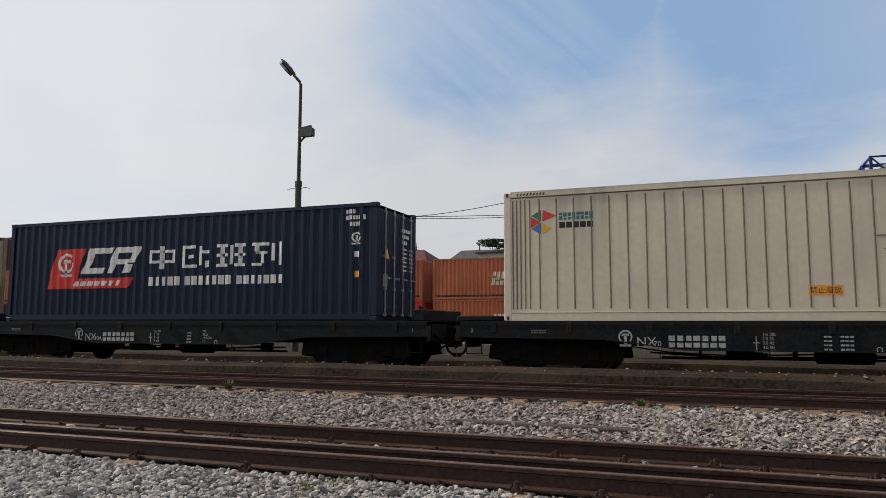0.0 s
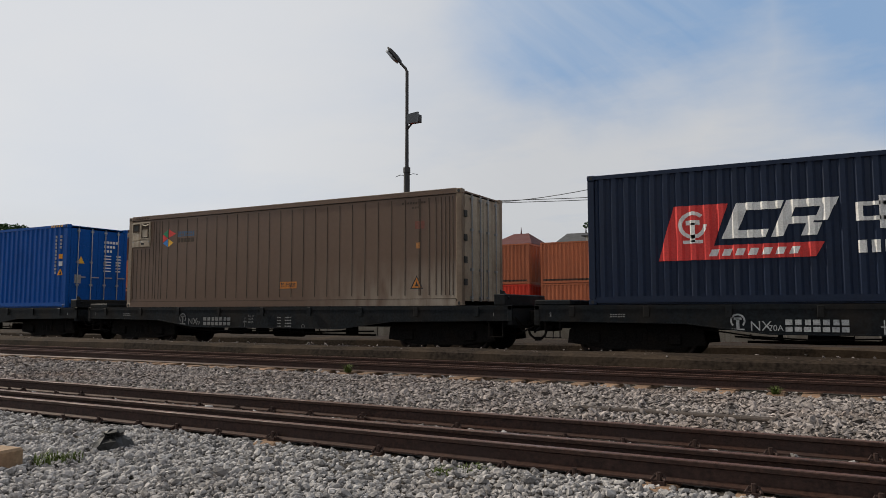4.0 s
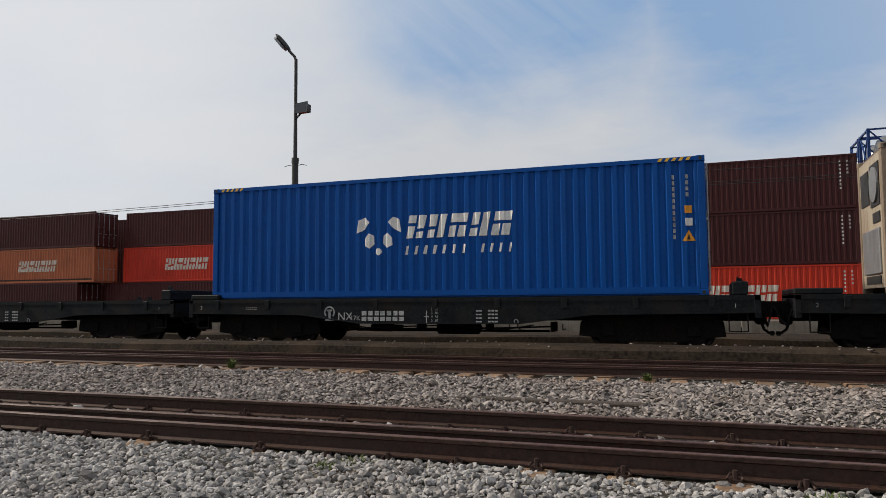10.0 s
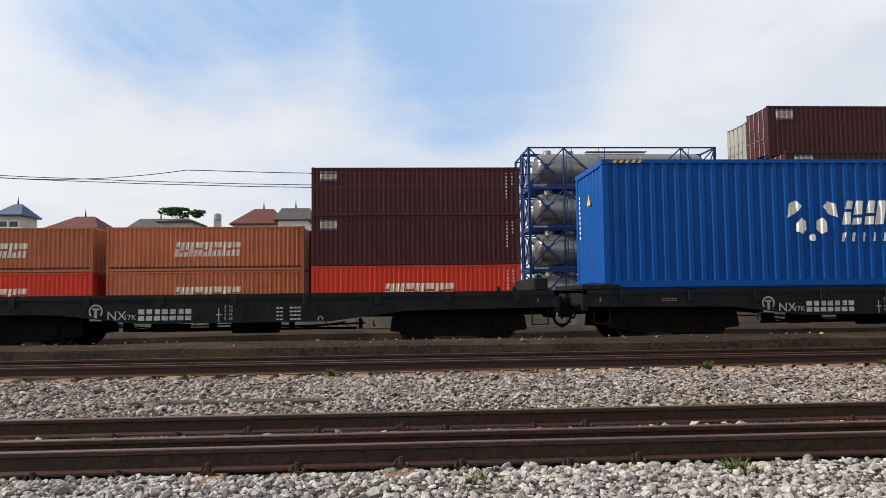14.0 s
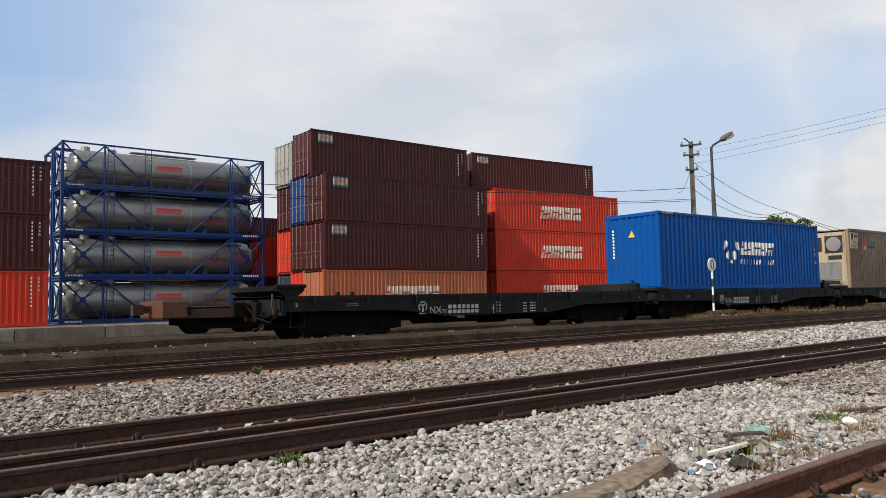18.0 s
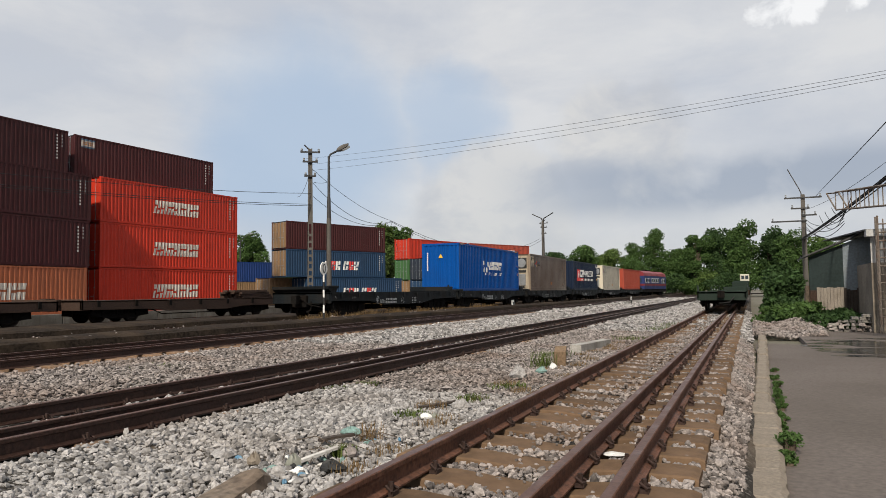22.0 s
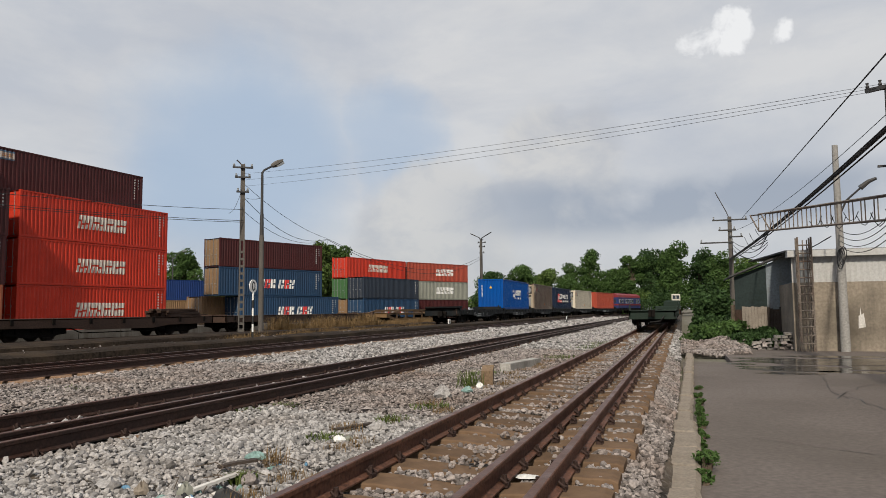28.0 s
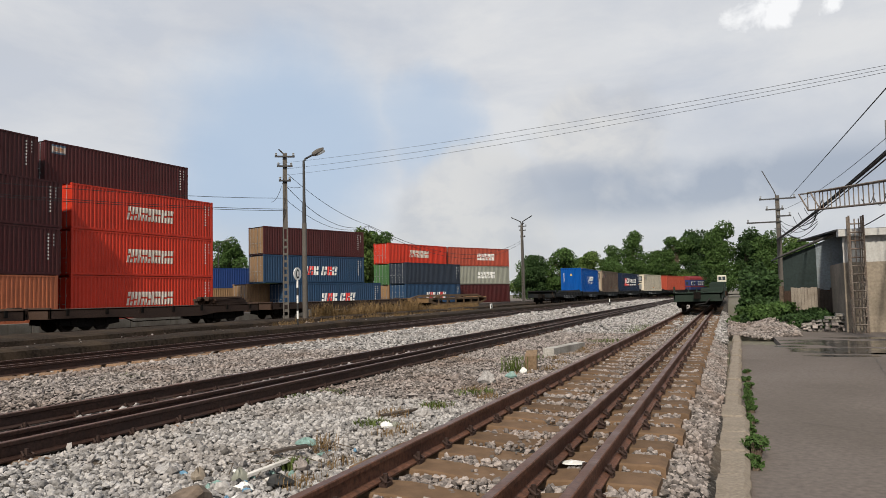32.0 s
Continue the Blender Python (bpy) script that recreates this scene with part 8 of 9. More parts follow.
    for u, d in ((0.0, -0.025), (1.0, 0.025)):
        c = lo(u)
        tip = lo(u + d * 3)
        part("end_bracket", Shape().tube([c, tip + high, tip + high + back, c + back], 0.03, 5), RUSTY_GREY, g)
    # loose loops of wire hung on the boom
    for k in range(9):
        a, b = lo(0.3 + 0.07 * k) + high * (0.3 + 0.08 * (k % 4)), lo(0.38 + 0.07 * k) + high * (0.5 - 0.1 * (k % 3))
        mid = (a + b) / 2 - Vector((0, 0, 0.25 + 0.06 * (k % 3)))
        part("wire_loop", Shape().tube([a, (a + mid) / 2 - Vector((0, 0, 0.08)), mid, (b + mid) / 2 - Vector((0, 0, 0.08)), b], 0.012, 5), CABLE, g)
    # far pole at the end of the lane
    t = thing("utility_pole", pose(57.6, -3.75, z), "grey concrete pole with steel crossarms at the lane's end", "utility pole")
    part("pole", Shape().loft([[(-0.17, -0.19, -0.1), (0.17, -0.19, -0.1), (0.17, 0.19, -0.1), (-0.17, 0.19, -0.1)], [(-0.1, -0.13, 8.3), (0.1, -0.13, 8.3), (0.1, 0.13, 8.3), (-0.1, 0.13, 8.3)]]), CONCRETE_POLE, t)
    for zz, y0, y1 in ((8.0, -1.2, 1.2), (7.25, -0.4, 0.8), (6.75, -0.85, 0.1), (6.35, -0.2, 2.1)):
        a = part("crossarm", Shape().box(-0.2, -0.11, y0, y1, zz, zz + 0.1), POLE_STEEL, t)
        for y in (y0 + 0.1, y1 - 0.1):
            part("insulator", Shape().lathe([(zz + 0.1, 0.03), (zz + 0.16, 0.07), (zz + 0.22, 0.04), (zz + 0.28, 0.06), (zz + 0.31, 0.02)], 8, "z", (-0.155, y, 0)), LAMP_GLASS, a)
    for k in range(3):
        cable((57.4, -3.9, 5.4 + k * 0.25), (40.0, -4.4, 4.2 + k * 0.12), 0.7 - 0.15 * k, 0.018)
    part("mast", Shape().tube([(0, 0, 8.1), (0.1, 0.2, 8.7), (0.3, 0.9, 10.2)], 0.035, 6), POLE_STEEL, t)
    # cables
    for dy, dz, r in ((0, 0, 0.05), (0.06, 0.05, 0.04), (-0.06, 0.09, 0.04), (0.1, -0.04, 0.03), (-0.1, -0.06, 0.03)):
        cable((57.5, -3.7 + dy, 4.6 + dz), (20.5, -5.29 + dy, 5.5 + dz), 0.2, r * 0.8, label="thick bundled black cables", name="bundled_cable")
        cable((20.5, -5.29 + dy, 5.5 + dz), (-6.0, -5.0 + dy, 5.6 + dz), 0.12, r * 0.8, label="thick bundled black cables", name="bundled_cable")
    cable((57.6, -4.6, 7.6), (12.0, -3.77, 5.4), 0.0, 0.016)
    cable((12.0, -3.77, 5.4), (-2.0, -3.7, 4.8), 0.0, 0.016)
    cable((20.6, -5.3, 5.9), (57.5, -3.7, 6.6), 0.5, 0.01)
    for k in range(4):
        cable((20.5, -5.55, 3.75 - k * 0.08), (-6.0, -5.15 - 0.05 * k, 3.75 - k * 0.12), 0.1, 0.024 if k in (1, 2) else 0.012)
        cable((20.5, -5.4, 3.1 + k * 0.18), (30.2, -5.8, 3.3 + k * 0.2), 0.45, 0.012)
    for k in range(3):
        cable((29.3, -3.5, 4.3), (36.0 + 3 * k, -3.5, 4.6 + 0.1 * k), 0.5 + 0.2 * k, 0.014)
    cable((29.5, -5.4, 3.6), (57.5, -3.7, 5.4), 0.9, 0.02)


LANE_POLE = material("pale_pole_concrete", (0.27, 0.262, 0.25), 0.85, 0, 0.1, 14, 0.8, (0.16, 0.15, 0.14), 0.6, 0.15, 40, streak=0.4)
RUSTY_GREY = material("rusty_grey_steel", (0.19, 0.16, 0.135), 0.75, 0.3, 0.2, 20, 2.0, (0.10, 0.05, 0.03), 0.6)


FADED_BLUE = material("faded_blue_plastic", (0.10, 0.22, 0.34), 0.6, 0, 0.15, 40, 9.0, (0.25, 0.33, 0.38), 0.6)
PAPER = material("weathered_paper", (0.55, 0.53, 0.5), 0.9, 0, 0.1, 20, 2.0, (0.3, 0.27, 0.24), 0.7)
FENCE_PALE = material("pale_fence_board", (0.27, 0.235, 0.195), 0.85, 0, 0.15, 30, 2.0, (0.13, 0.10, 0.08), 0.6, 0.2, 60, streak=0.3)
FENCE_DARK = material("dark_fence_board", (0.055, 0.042, 0.034), 0.85, 0, 0.2, 30, 2.0, (0.03, 0.022, 0.018), 0.6, 0.2, 60, streak=0.3)
BLOCK_GREY = material("grey_block_stone", (0.26, 0.245, 0.225), 0.9, 0, 0.2, 25, 2.5, (0.07, 0.06, 0.05), 0.7, 0.35, 60, per_object=0.5)


def build_lane_plants():
    t = thing("street_lamp", pose(117.0, 92.0, -0.9), "distant pale steel lamp post with two arms", "street lamp")
    part("pole", Shape().tube([(0, 0, 0), (0, 0, 12.6)], 0.16, 8, 0.1), POLE_STEEL, t)
    for d in (-1, 1):
        part("arm", Shape().tube([(0, 0, 12.4), (d * 0.5, d * -0.7, 13.3), (d * 1.0, d * -1.4, 13.8)], 0.07, 6), POLE_STEEL, t)
        part("lamp_head", Shape().tube([(d * 1.0, d * -1.4, 13.8), (d * 1.5, d * -2.0, 14.0)], 0.16, 6, 0.1), LAMP_GLASS, t)
    tree(130, 99.5, 14.5, 10.0, 309, "dark green tree behind the yard", 0.35)
    tree(131, 64.4, 14.6, 8.0, 310, "dark green tree behind the yard", 0.35)
    bush(34.0, -2.0, 1.1, 2.8, 301, "leafy green creeper over rubble", -0.6, 0, 700, 0.08)
    bush(33.3, -3.4, 0.9, 2.2, 302, "leafy green creeper over rubble", -0.6, 1, 600, 0.08)
    bush(38.5, -1.6, 0.9, 2.4, 303, "leafy green creeper beside the ballast", -0.6, 0, 600, 0.09)
    bush(44.0, -1.7, 1.3, 2.4, 304, "overgrown green thicket at the lane's end", -0.6, 1, 600, 0.09)
    bush(50.0, -1.9, 2.6, 2.4, 305, "overgrown green thicket at the lane's end", -0.6, 1, 700, 0.1)
    bush(55.0, -2.3, 3.5, 2.4, 306, "tall dark overgrown thicket", -0.6, 1, 800, 0.11)
    tree(72, -6.2, 5.6, 3.4, 308, "small green tree behind the shed", 0.2)
    bush(31.7, -2.95, 0.72, 1.7, 307, "leafy green creeper over rubble", -0.55, 1, 520, 0.07)
    bush(33.2, -0.95, 0.6, 1.0, 309, "low green creeper beside the stones", -0.5, 1, 300, 0.07)
    p = thing("rubble_wall", pose(31.8, -2.9, -0.6), "broken pile of pale rubble and bricks", "rubble", kind="stuff")
    rnd = random.Random(12)
    s = Shape()
    for i in range(420):
        x, y = rnd.uniform(-0.8, 1.2), rnd.uniform(-1.4, 1.7)
        z = rnd.uniform(0, 0.42) * (1 - abs(x) * 0.4)
        a, b, c = rnd.uniform(0.03, 0.08), rnd.uniform(0.03, 0.09), rnd.uniform(0.04, 0.13)
        k = rnd.uniform(-0.5, 0.5)
        s.loft([[(x - a, y - b * (1 + k), z), (x + a, y - b, z), (x + a * 0.8, y + b, z), (x - a, y + b * (1 + k * 0.5), z)], [(x - a * 0.8, y - b, z + c), (x + a * 0.9, y - b, z + c), (x + a * 0.8, y + b * 0.9, z + c), (x - a * 0.7, y + b, z + c)]])
    part("rubble_stones", s, STONE_BROWN, p)
    # dry courses of flat stones at the wall's foot
    w = thing("stone_wall", pose(31.3, 0, ROAD_Z), "low broken dry-stone wall of flat grey blocks", "wall")
    for row in range(6):
        y = -2.2 - 0.3 * row + rnd.uniform(-0.1, 0.1)
        while y > -4.75:
            b = rnd.uniform(0.1, 0.34)
            if rnd.random() < 0.86:
                z0 = row * 0.115 + rnd.uniform(-0.012, 0.012)
                k = rnd.uniform(0.75, 1)
                part("stone", Shape().loft([[(-0.16, y - b, z0), (0.14, y - b * 0.95, z0), (0.14, y, z0), (-0.15 * k, y, z0)], [(-0.15, y - b * k, z0 + 0.095), (0.14, y - b, z0 + 0.1), (0.14, y, z0 + 0.1), (-0.15, y - 0.02, z0 + 0.09 * k)]]), BLOCK_GREY, w, at=pose(rnd.uniform(-0.05, 0.05), 0, 0, 0, 0, 0))
            y -= b + rnd.uniform(0.01, 0.05)
    for i, (x, h, w) in enumerate(((5.3, 0.07, 0.14), (7.8, 0.12, 0.18), (8.15, 0.26, 0.3), (8.5, 0.16, 0.22), (9.0, 0.08, 0.14), (9.6, 0.06, 0.12), (10.2, 0.10, 0.15), (11.0, 0.11, 0.16), (11.5, 0.10, 0.15), (12.0, 0.14, 0.18), (12.7, 0.08, 0.14), (13.6, 0.12, 0.2), (14.6, 0.10, 0.2), (16.0, 0.1, 0.2))):
        bush(x, -0.4 - 0.012 * max(0, x - 8), h, w, 400 + i, "leafy green weed growing at the kerb", ROAD_Z, 0, 60, 0.016, "weed")
    for i in range(22):
        x = 7.6 + i * 0.31 + rnd.uniform(-0.1, 0.1)
        bush(x, -0.38 - 0.012 * max(0, x - 8), rnd.uniform(0.04, 0.09), rnd.uniform(0.08, 0.14), 430 + i, "small leafy weed in the kerb's joint", ROAD_Z, 0, 26, 0.013, "weed")


BROKEN = material("broken_concrete", (0.165, 0.13, 0.10), 0.9, 0, 0.25, 16, 0.6, (0.10, 0.065, 0.045), 0.8, 0.35, 26)
GRASS = leaf_material("grass_green", (0.085, 0.115, 0.030))
DRY = leaf_material("grass_dry", (0.19, 0.125, 0.06))


def grass_tuft(x, y, z, h, w, seed, n=60, mat=None, label="green weed tuft growing in the ballast", name="weed", flat=1.0):
    rng = np.random.default_rng(seed)
    v, f = [], []
    for i in range(n):
        a, r = rng.uniform(0, 6.283), w * rng.uniform(0, 1) ** 0.7
        bx, by = r * math.cos(a), r * math.sin(a) * flat
        hh = h * rng.uniform(0.3, 1.05)
        la, ll = rng.uniform(0, 6.283), rng.uniform(0.15, 0.8) * h
        wd = (0.0016 + 0.008 * h) if mat is DRY else rng.uniform(0.003, 0.007)
        if mat is not DRY:
            hh, ll = hh * 0.55, ll * 0.6 + 0.03
        px, py = -math.sin(la) * wd, math.cos(la) * wd
        k = len(v)
        mx, my = bx + math.cos(la) * ll * 0.4, by + math.sin(la) * ll * 0.4
        v += [(bx - px, by - py, -0.02), (bx + px, by + py, -0.02), (mx + px, my + py, hh * 0.65), (mx - px, my - py, hh * 0.65), (bx + math.cos(la) * ll, by + math.sin(la) * ll, hh)]
        f += [(k, k + 1, k + 2, k + 3), (k + 3, k + 2, k + 4)]
    me = bpy.data.meshes.new(name)
    me.from_pydata(v, [], f)
    me.materials.append(mat or GRASS)
    ob = tagged(new(name, me), label, "weed", kind="stuff")
    ob.matrix_basis = pose(x, y, z)
    return ob


def build_ballast_things():
    spots = [(-2.6, 5.1, 0.12, 0.13), (-2.8, 4.95, 0.1, 0.10), (8.63, 5.15, 0.12, 0.2), (9.25, 4.94, 0.12, 0.18), (1.9, 8.4, 0.2, 0.45), (3.7, 8.5, 0.16, 0.3), (-5.9, 3.9, 0.12, 0.2), (0.6, 5.0, 0.12, 0.12), (2.4, 5.0, 0.2, 0.12),
             (12.5, 3.3, 0.5, 0.26), (8.5, 3.09, 0.10, 0.22), (7.18, 3.3, 0.08, 0.2), (9.73, 3.04, 0.1, 0.28), (14.7, 3.6, 0.2, 0.4), (20.0, 2.9, 0.2, 0.5), (25, 2.7, 0.25, 0.7), (28, 2.6, 0.25, 0.7), (-2.2, 8.6, 0.12, 0.25), (10.0, 9.5, 0.2, 0.5),
             (-9.0, 7.7, 0.14, 0.6), (-6.5, 7.9, 0.12, 0.6), (-12, 7.6, 0.12, 0.5), (5.0, 11.6, 0.3, 0.05), (-1.0, 11.7, 0.25, 0.04), (8.0, 11.7, 0.25, 0.04), (-8.6, 11.7, 0.4, 0.04)]
    for i, (x, y, h, w) in enumerate(spots):
        grass_tuft(x, y, -0.2, h, w, 500 + i, 120)
    for i in range(26):
        rnd = random.Random(i)
        grass_tuft(35.5 + i * 1.05 + rnd.uniform(-0.5, 0.5), 20.6 + rnd.uniform(-0.5, 0.5), 0.08, rnd.uniform(0.5, 1.05) * (1 if i < 13 else 0.5), 0.75, 600 + i, 300, DRY, "tall dry yellow grass beside the rails")
    for i in range(16):
        rnd = random.Random(900 + i)
        grass_tuft(4.6 + i * 0.95 + rnd.uniform(-0.3, 0.3), 2.85 + rnd.uniform(-0.3, 0.3), -0.21, rnd.uniform(0.03, 0.09), 0.2, 900 + i, 110, DRY, "thin dry brown grass among the stones")
    for i in range(22):
        rnd = random.Random(1200 + i)
        grass_tuft(23 + i * 1.05 + rnd.uniform(-0.6, 0.6), 15.25 + rnd.uniform(-0.25, 0.25), 0.12, rnd.uniform(0.16, 0.36), 0.5, 1200 + i, 130, DRY, "low dry grass on the earth bank")
    # half-buried timber and loose concrete sleepers
    solid("buried_timber", Shape().box(0, 2.3, -0.10, 0.10, -0.12, 0.02, 0.015), FENCE_DARK, "weathered timber half buried in ballast", "timber").matrix_basis = pose(-3.05, 8.68, -0.14, 0, 0, -0.8)
    rnd = random.Random(31)
    rings = []
    for u, top, w in ((0.0, 0.17, 0.12), (0.35, 0.185, 0.135), (0.7, 0.18, 0.13), (1.0, 0.195, 0.135), (1.2, 0.21, 0.13), (1.36, 0.235, 0.125), (1.48, 0.26, 0.11), (1.56, 0.24, 0.1), (1.62, 0.10, 0.08)):
        side = [(-w, 0), (w, 0), (w * 0.98, top * 0.55), (w * 0.85, top * 0.93), (w * 0.35, top * 1.02), (-w * 0.3, top), (-w * 0.82, top * 0.9), (-w, top * 0.5)]
        rings.append([(u + rnd.uniform(-0.02, 0.02), a + rnd.uniform(-0.014, 0.014), b + rnd.uniform(-0.016, 0.016)) for a, b in side])
    solid("broken_sleeper", Shape().loft(rings), BROKEN, "broken grey-brown concrete sleeper lying beside the rail", "sleeper").matrix_basis = pose(2.75, 3.02, -0.37, 0, 0, 4)
    solid("broken_sleeper", Shape().prism([(0, 0), (2.4, 0), (2.4, 0.17), (0, 0.2)], "y", -0.12, 0.12), CONCRETE, "grey broken sleeper among weeds", "sleeper").matrix_basis = pose(15.6, 3.38, -0.25, 0, 0, -5)
    solid("marker_stone", Shape().loft([[(-0.14, -0.12, -0.1), (0.14, -0.12, -0.1), (0.14, 0.12, -0.1), (-0.14, 0.12, -0.1)], [(-0.12, -0.1, 0.36), (0.1, -0.1, 0.42), (0.08, 0.1, 0.4), (-0.12, 0.1, 0.34)]]), SLEEPER_PALE,
          "short leaning rust-stained marker stone", "marker stone").matrix_basis = pose(12.9, 3.08, -0.3, 4, -6, 10)
    solid("block", Shape().box(0, 0.42, 0, 0.22, 0, 0.2, 0.02), SLEEPER_PALE, "tan concrete block lying on the ballast", "block").matrix_basis = pose(-6.45, 3.45, -0.28, 0, 0, 5)
    # black bag and litter
    rng = np.random.default_rng(2)
    s = Shape().lathe([(0.0, 0.05), (0.0, 0.13), (0.05, 0.17), (0.10, 0.14), (0.15, 0.06), (0.18, 0.08), (0.19, 0.02)], 14, "z")
    s.v = [(x * 1.15 + rng.normal(0, 0.02), y + rng.normal(0, 0.02), z + rng.normal(0, 0.014)) for x, y, z in s.v]
    solid("plastic_bag", s, BLACK, "tied black plastic bag on the ballast", "bag").matrix_basis = pose(-6.0, 4.5, -0.245)
    def crumple(x, y, a, b, c, mat, name, label, category, seed, turn=0, z=-0.205):
        """A crumpled, folded or broken piece about a by b by c metres."""
        rnd = random.Random(seed)
        s = Shape().lathe([(0.0, 0.25), (0.12, 0.46), (0.4, 0.5), (0.7, 0.38), (0.92, 0.2), (1.0, 0.04)], 16, "z")
        s.v = [(u * a * rnd.uniform(0.75, 1.2), v * b * rnd.uniform(0.75, 1.2), w * c * rnd.uniform(0.6, 1.1) - 0.015) for u, v, w in s.v]
        solid(name, s, mat, label, category, smooth="rock" not in name).matrix_basis = pose(x, y, z, 0, 0, turn)

    crumple(6.1, 3.42, 0.12, 0.24, 0.07, TEAL, "net_bag", "torn pale teal net bag on the stones", "bag", 71)
    crumple(4.81, 3.19, 0.12, 0.13, 0.10, DULL_GREY, "crushed_can", "dented grey can lying on the stones", "can", 72)
    crumple(4.81, 2.84, 0.16, 0.22, 0.08, BLACK, "plastic_sheet", "crumpled dark plastic sheet beside the rail", "litter", 73)
    crumple(4.85, 3.74, 0.05, 0.08, 0.035, FADED_BLUE, "litter_scrap", "blue crumpled plastic litter on the stones", "litter", 74)
    crumple(4.76, 3.52, 0.12, 0.11, 0.10, KERB, "paper_bag", "crumpled beige bag lying on the stones", "bag", 75)
    crumple(4.63, 3.02, 0.07, 0.16, 0.05, WHITE, "litter_scrap", "white crumpled plastic litter on the stones", "litter", 76)
    crumple(4.58, 2.96, 0.04, 0.08, 0.03, FADED_BLUE, "litter_scrap", "dark blue crumpled plastic litter on the stones", "litter", 77)
    crumple(4.66, 3.26, 0.05, 0.12, 0.04, TEAL, "litter_scrap", "green crumpled plastic litter on the stones", "litter", 78)
    crumple(7.07, 3.08, 0.10, 0.13, 0.07, WHITE, "litter_scrap", "white crumpled plastic litter on the stones", "litter", 79)
    crumple(7.16, 3.03, 0.12, 0.10, 0.06, DULL_GREY, "litter_scrap", "grey crumpled plastic litter on the stones", "litter", 80)
    crumple(11.63, 3.06, 0.12, 0.2, 0.10, TEAL, "litter_scrap", "green crumpled plastic litter on the stones", "litter", 81)
    crumple(12.2, 3.02, 0.12, 0.12, 0.12, WHITE, "litter_scrap", "white crumpled plastic litter on the stones", "litter", 82)
    for i in range(22):
        rnd = random.Random(1500 + i)
        mat, colour = ((TEAL, "pale teal"), (WHITE, "white"), (FADED_BLUE, "faded blue"), (BLACK, "black"), (PAPER, "off-white"))[i * 3 % 5]
        crumple(rnd.uniform(4.35, 6.1), 3.0 + rnd.gauss(0.08, 0.16), rnd.uniform(0.02, 0.055), rnd.uniform(0.03, 0.09), rnd.uniform(0.02, 0.05), mat, "litter_scrap", colour + " scrap of plastic among the stones", "litter", 1500 + i, rnd.uniform(0, 180))
    crumple(5.86, 0.92, 0.16, 0.2, 0.02, WHITE, "litter_scrap", "white flat paper scrap between the rails", "litter", 83, z=-0.165)
    crumple(5.24, 2.94, 0.15, 0.14, 0.10, STONE_BROWN, "rock", "rough pale tan rock beside the rail", "rock", 84)
    crumple(4.87, 3.9, 0.20, 0.22, 0.09, STONE, "rock", "flat pale grey rock on the ballast", "rock", 85)
    crumple(7.26, 5.35, 0.30, 0.22, 0.08, SLEEPER_PALE, "rock", "rough tan rock beside the rail", "rock", 86, z=-0.21)
    crumple(7.8, 2.98, 0.20, 0.24, 0.12, STONE, "rock", "pale grey rock on the ballast", "rock", 87)
    crumple(10.78, 3.2, 0.24, 0.26, 0.2, STONE, "rock", "pale grey rock on the ballast", "rock", 88)
    # boards and dry sticks
    def board(pts, mat, label, r, z=-0.19):
        solid("broken_board", Shape().loft([[(x - 0.02, y - r, zz), (x + 0.02, y + r, zz), (x + 0.02, y + r, zz + 0.022), (x - 0.02, y - r, zz + 0.022)] for x, y, zz in pts]), mat, label, "board").matrix_basis = pose(0, 0, z)

    board([(4.83, 3.14, 0.0), (4.98, 3.10, 0.015), (5.22, 3.04, 0.035)], PAPER, "white broken board lying on the stones", 0.022)
    board([(5.55, 3.43, 0.0), (5.65, 3.33, 0.02), (5.76, 3.2, 0.03)], FENCE_DARK, "dark red-brown broken board on the stones", 0.025)
    board([(7.55, 3.36, 0.0), (7.8, 3.2, 0.01), (8.1, 3.12, 0.0)], FENCE_DARK, "dark brown broken board on the stones", 0.03)
    for i in range(16):
        rnd = random.Random(40 + i)
        x, y, a = rnd.uniform(4.75, 6.0), rnd.uniform(2.85, 3.35), rnd.uniform(0, 3.1)
        r = rnd.uniform(0.08, 0.2)
        solid("dry_stick", Shape().tube([(0, 0, 0), (r * math.cos(a), r * math.sin(a), rnd.uniform(0.02, 0.05)), (2 * r * math.cos(a + 0.2), 2 * r * math.sin(a + 0.2), 0.01)], 0.004, 5), BARK, "thin dry brown stick on the stones", "stick").matrix_basis = pose(x, y, -0.19)
    grass_tuft(5.89, 3.11, -0.21, 0.17, 0.13, 820, 70, DRY, "dry brown grass clump among litter")
    grass_tuft(5.25, 3.03, -0.21, 0.16, 0.12, 821, 120)
    grass_tuft(7.71, 3.33, -0.21, 0.10, 0.22, 823, 160, DRY, "dry brown grass clump among litter")


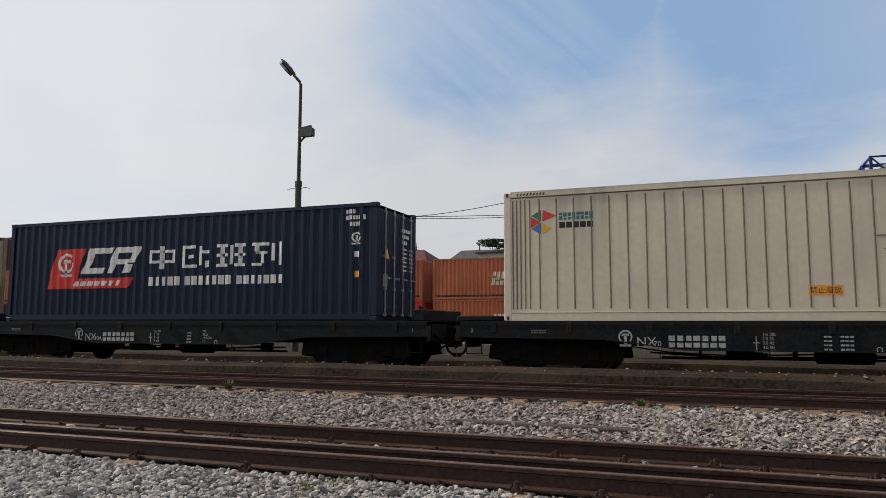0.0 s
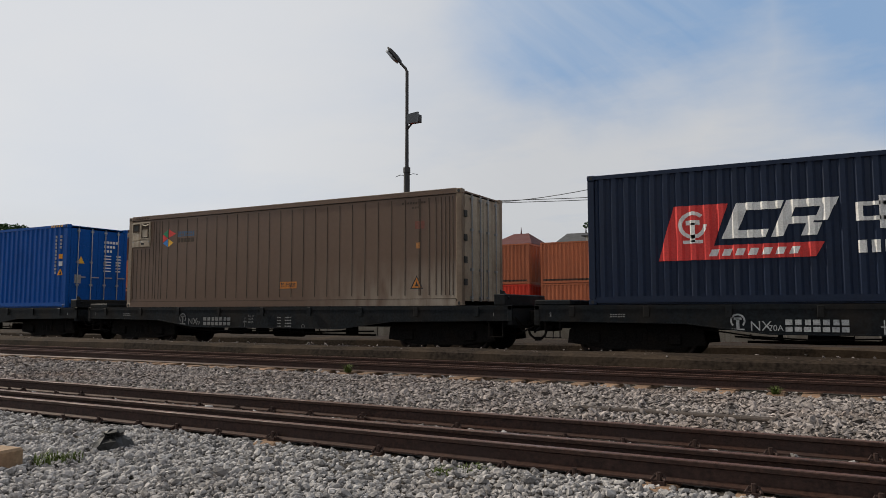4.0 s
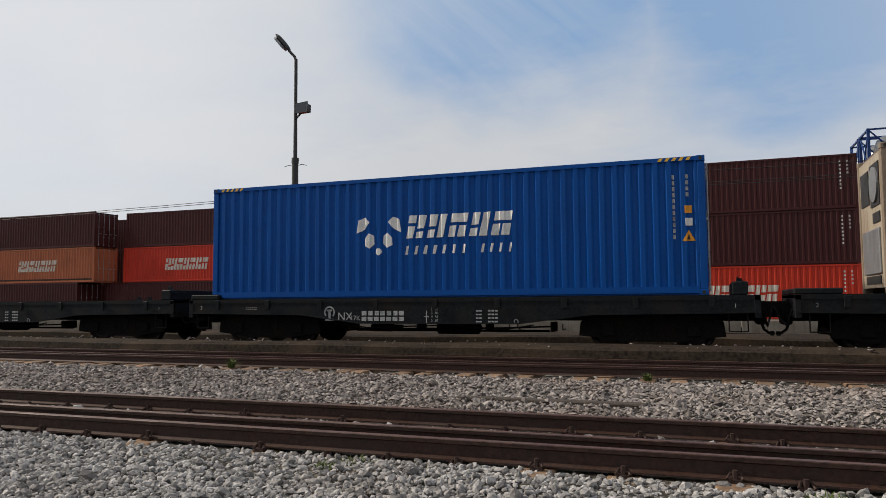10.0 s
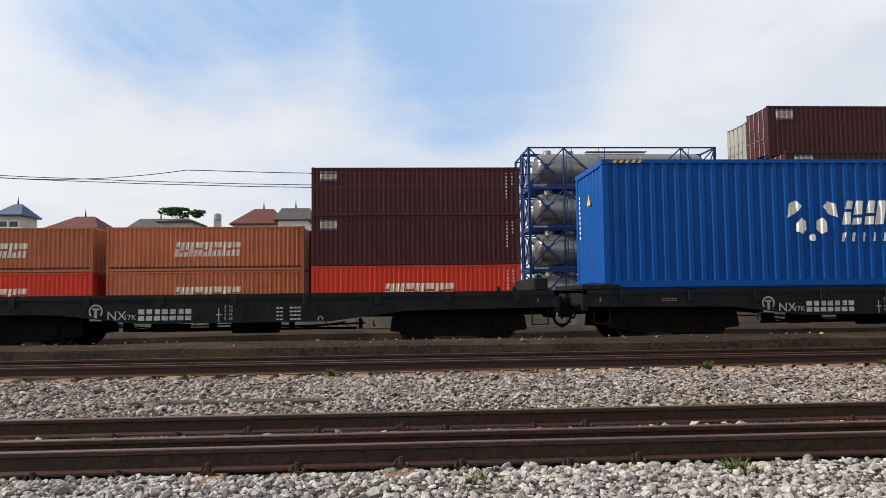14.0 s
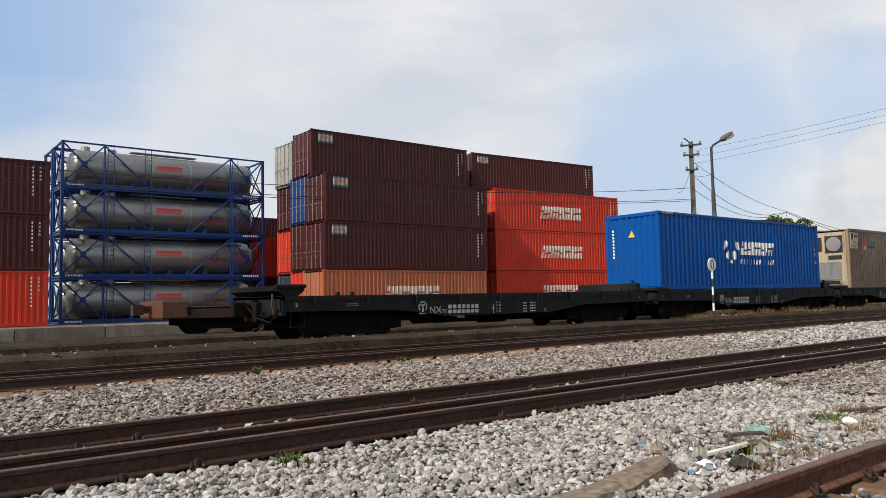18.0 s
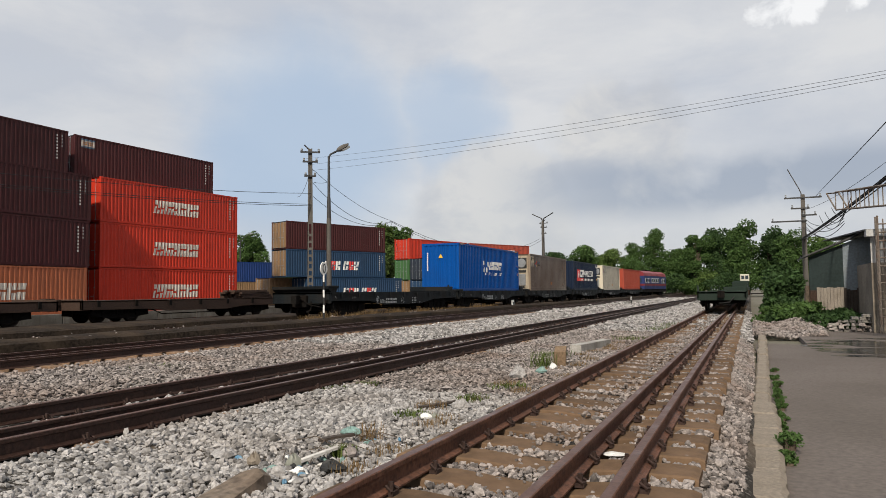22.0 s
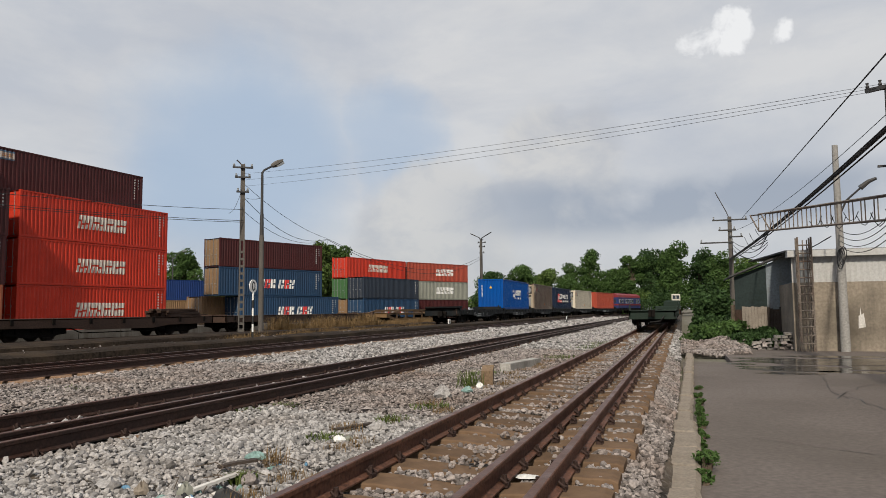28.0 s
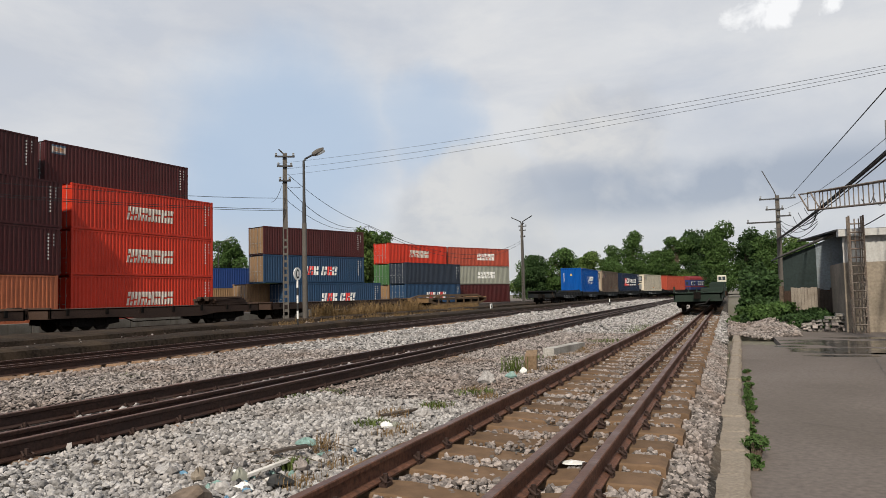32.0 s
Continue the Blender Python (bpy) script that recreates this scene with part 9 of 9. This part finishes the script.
def build_parked_train():
    """Dark green flat wagons and a wagon with a cab standing far down the near track."""
    y = (C_RAILS[0] + C_RAILS[2]) / 2 - 0.12
    green = box_paint("dull_green", (0.013, 0.025, 0.018), 0.4, 0.3)
    for i in range(3):
        t = thing("flat_wagon", pose(39.5 + 6.5 + i * 14.2, y, 0), "dull green flat wagon parked far down the track", "rail wagon", "parked green wagons")
        h, w, d = 6.5, 1.15, 0.95
        part("deck", Shape().box(-h, h, -w, w, d - 0.07, d), green, t)
        for yy in (-w, w - 0.07):
            part("side_sill", Shape().prism([(-h, d - 0.3), (-h + 3, d - 0.3), (-h + 4.2, d - 0.45), (h - 4.2, d - 0.45), (h - 3, d - 0.3), (h, d - 0.3), (h, d), (-h, d)], "y", yy, yy + 0.07), green, t)
        for dd in (-1, 1):
            part("end_beam", Shape().box(min(dd * h, dd * (h - 0.1)), max(dd * h, dd * (h - 0.1)), -w, w, d - 0.42, d + 0.05, 0.01), green, t)
            part("coupler", coupler_shape(dd * h, dd), BOGIE, t)
            part("brake_hose", Shape().tube([(dd * (h + 0.05), -0.6, 0.7), (dd * (h + 0.3), -0.4, 0.45), (dd * (h + 0.3), 0.1, 0.4)], 0.03, 5), BLACK, t)
        part("side_stake", Shape().box(-h, -h + 0.08, w - 0.08, w, d, d + 0.35), green, t)
        running_gear(t, h, 2.2, False)
        if i > 0:
            part("load_box", Shape().box(-h + 1.0, h - 0.6, -1.15, 0.35 if i == 1 else 0.1, d, d + (0.3 if i == 1 else 0.75), 0.03), green, t, "dark green boxy load")
    t = thing("rail_cab", pose(84.0, y, 0), "dark green rail vehicle with a white cab", "rail vehicle")
    part("body", Shape().box(0, 9, -1.3, 1.3, 0.7, 1.3, 0.04), green, t)
    part("hood", Shape().box(0.3, 8.8, -1.25, 0.3, 1.3, 1.95, 0.06), green, t)
    c = part("cab", Shape().box(3.5, 5.6, -1.3, -0.35, 1.9, 2.7, 0.06), PLASTER, t, "white driver's cab")
    for yy in (-1.2, -0.8):
        part("cab_window", Shape().box(3.47, 3.5, yy, yy + 0.32, 2.15, 2.55), DARK_GLASS, c)
    running_gear(t, 4.5, 1.6, False)
    for b in t.children:
        if b.name.startswith("bogie"):
            b.matrix_basis = pose(4.5, 0, 0) @ b.matrix_basis


# ---- what moves ----
# seconds and the place along the line of the blue box's rear end
RUN = [(0.0, -50.42), (1.0, -46.88), (2.0, -43.22), (3.5, -37.65), (5.5, -30.14), (6.5, -26.33), (7.5, -22.42), (8.5, -18.33), (9.5, -14.3), (10.5, -10.22), (11.5, -6.03), (12.5, -1.85), (13.5, 2.42),
       (14.5, 6.74), (15.5, 11.1), (17.5, 20.04), (18.5, 24.51), (19.5, 29.12), (20.5, 33.65), (22.0, 40.6), (24.0, 49.8), (26.0, 59.0), (28.0, 68.1), (30.0, 77.3), (32.0, 86.5)]


def motions():
    for t, mid, x, y, z in MOVING:
        rows = []
        for s, p in RUN:
            off, turn = bend(p + mid)
            rows.append((s, pose(p + mid, D_MID + off, 0, 0, 0, turn) @ pose(x, y, z)))
        walk(t, rows)
    ts, ps = [r[0] for r in RUN], [r[1] for r in RUN]
    steps = [i * 0.125 for i in range(257)]
    rows = [(s, (np.interp(s, ts, ps) - ps[0]) / 0.42) for s in steps]
    for w, u in WHEELS:
        walk(w, [(s, pose(u, 0, 0.42) @ Matrix.Rotation(a, 4, "Y")) for s, a in rows])


build_ground()
build_yard()
track_a = build_track("track_a", A_RAILS, "rusty three-rail dual-gauge track", bent=True)
track_b = build_track("track_b", B_RAILS, "rusty three-rail dual-gauge track")
track_c = build_track("track_c", C_RAILS, "rusty three-rail dual-gauge track by the kerb", RAIL_SUNLIT)
build_track("track_d", (17.83, 16.76, 16.33), "rails under the moving train", bent=True)
build_track("track_e", E_RAILS, "rails under the standing wagons")
build_train()
build_standing_wagons()
build_stacks()
build_tanks()
build_line_side()
build_lane()
build_warehouse()
build_shop()
build_lane_poles()
build_parked_train()
build_backdrop()
build_lane_plants()
build_ballast_things()
build_sleepers(track_a, A_RAILS, -40, 70, 0.6, [SLEEPER, SLEEPER], clips=False, seed=1)
build_sleepers(track_b, B_RAILS, -30, 60, 0.6, [SLEEPER_PALE, SLEEPER, SLEEPER], overhang=0.24, seed=2, low=0.055)
build_sleepers(track_c, C_RAILS, -8.82, 1.0, 0.62, [SLEEPER_TAN], seed=33, half=0.185, dip=0.045, fill=SLEEPER_TAN)
build_sleepers(track_c, C_RAILS, 1.1, 62, 0.62, [SLEEPER_TAN], seed=3, half=0.185, dip=0.045, fill=SLEEPER_TAN)
stones()
motions()
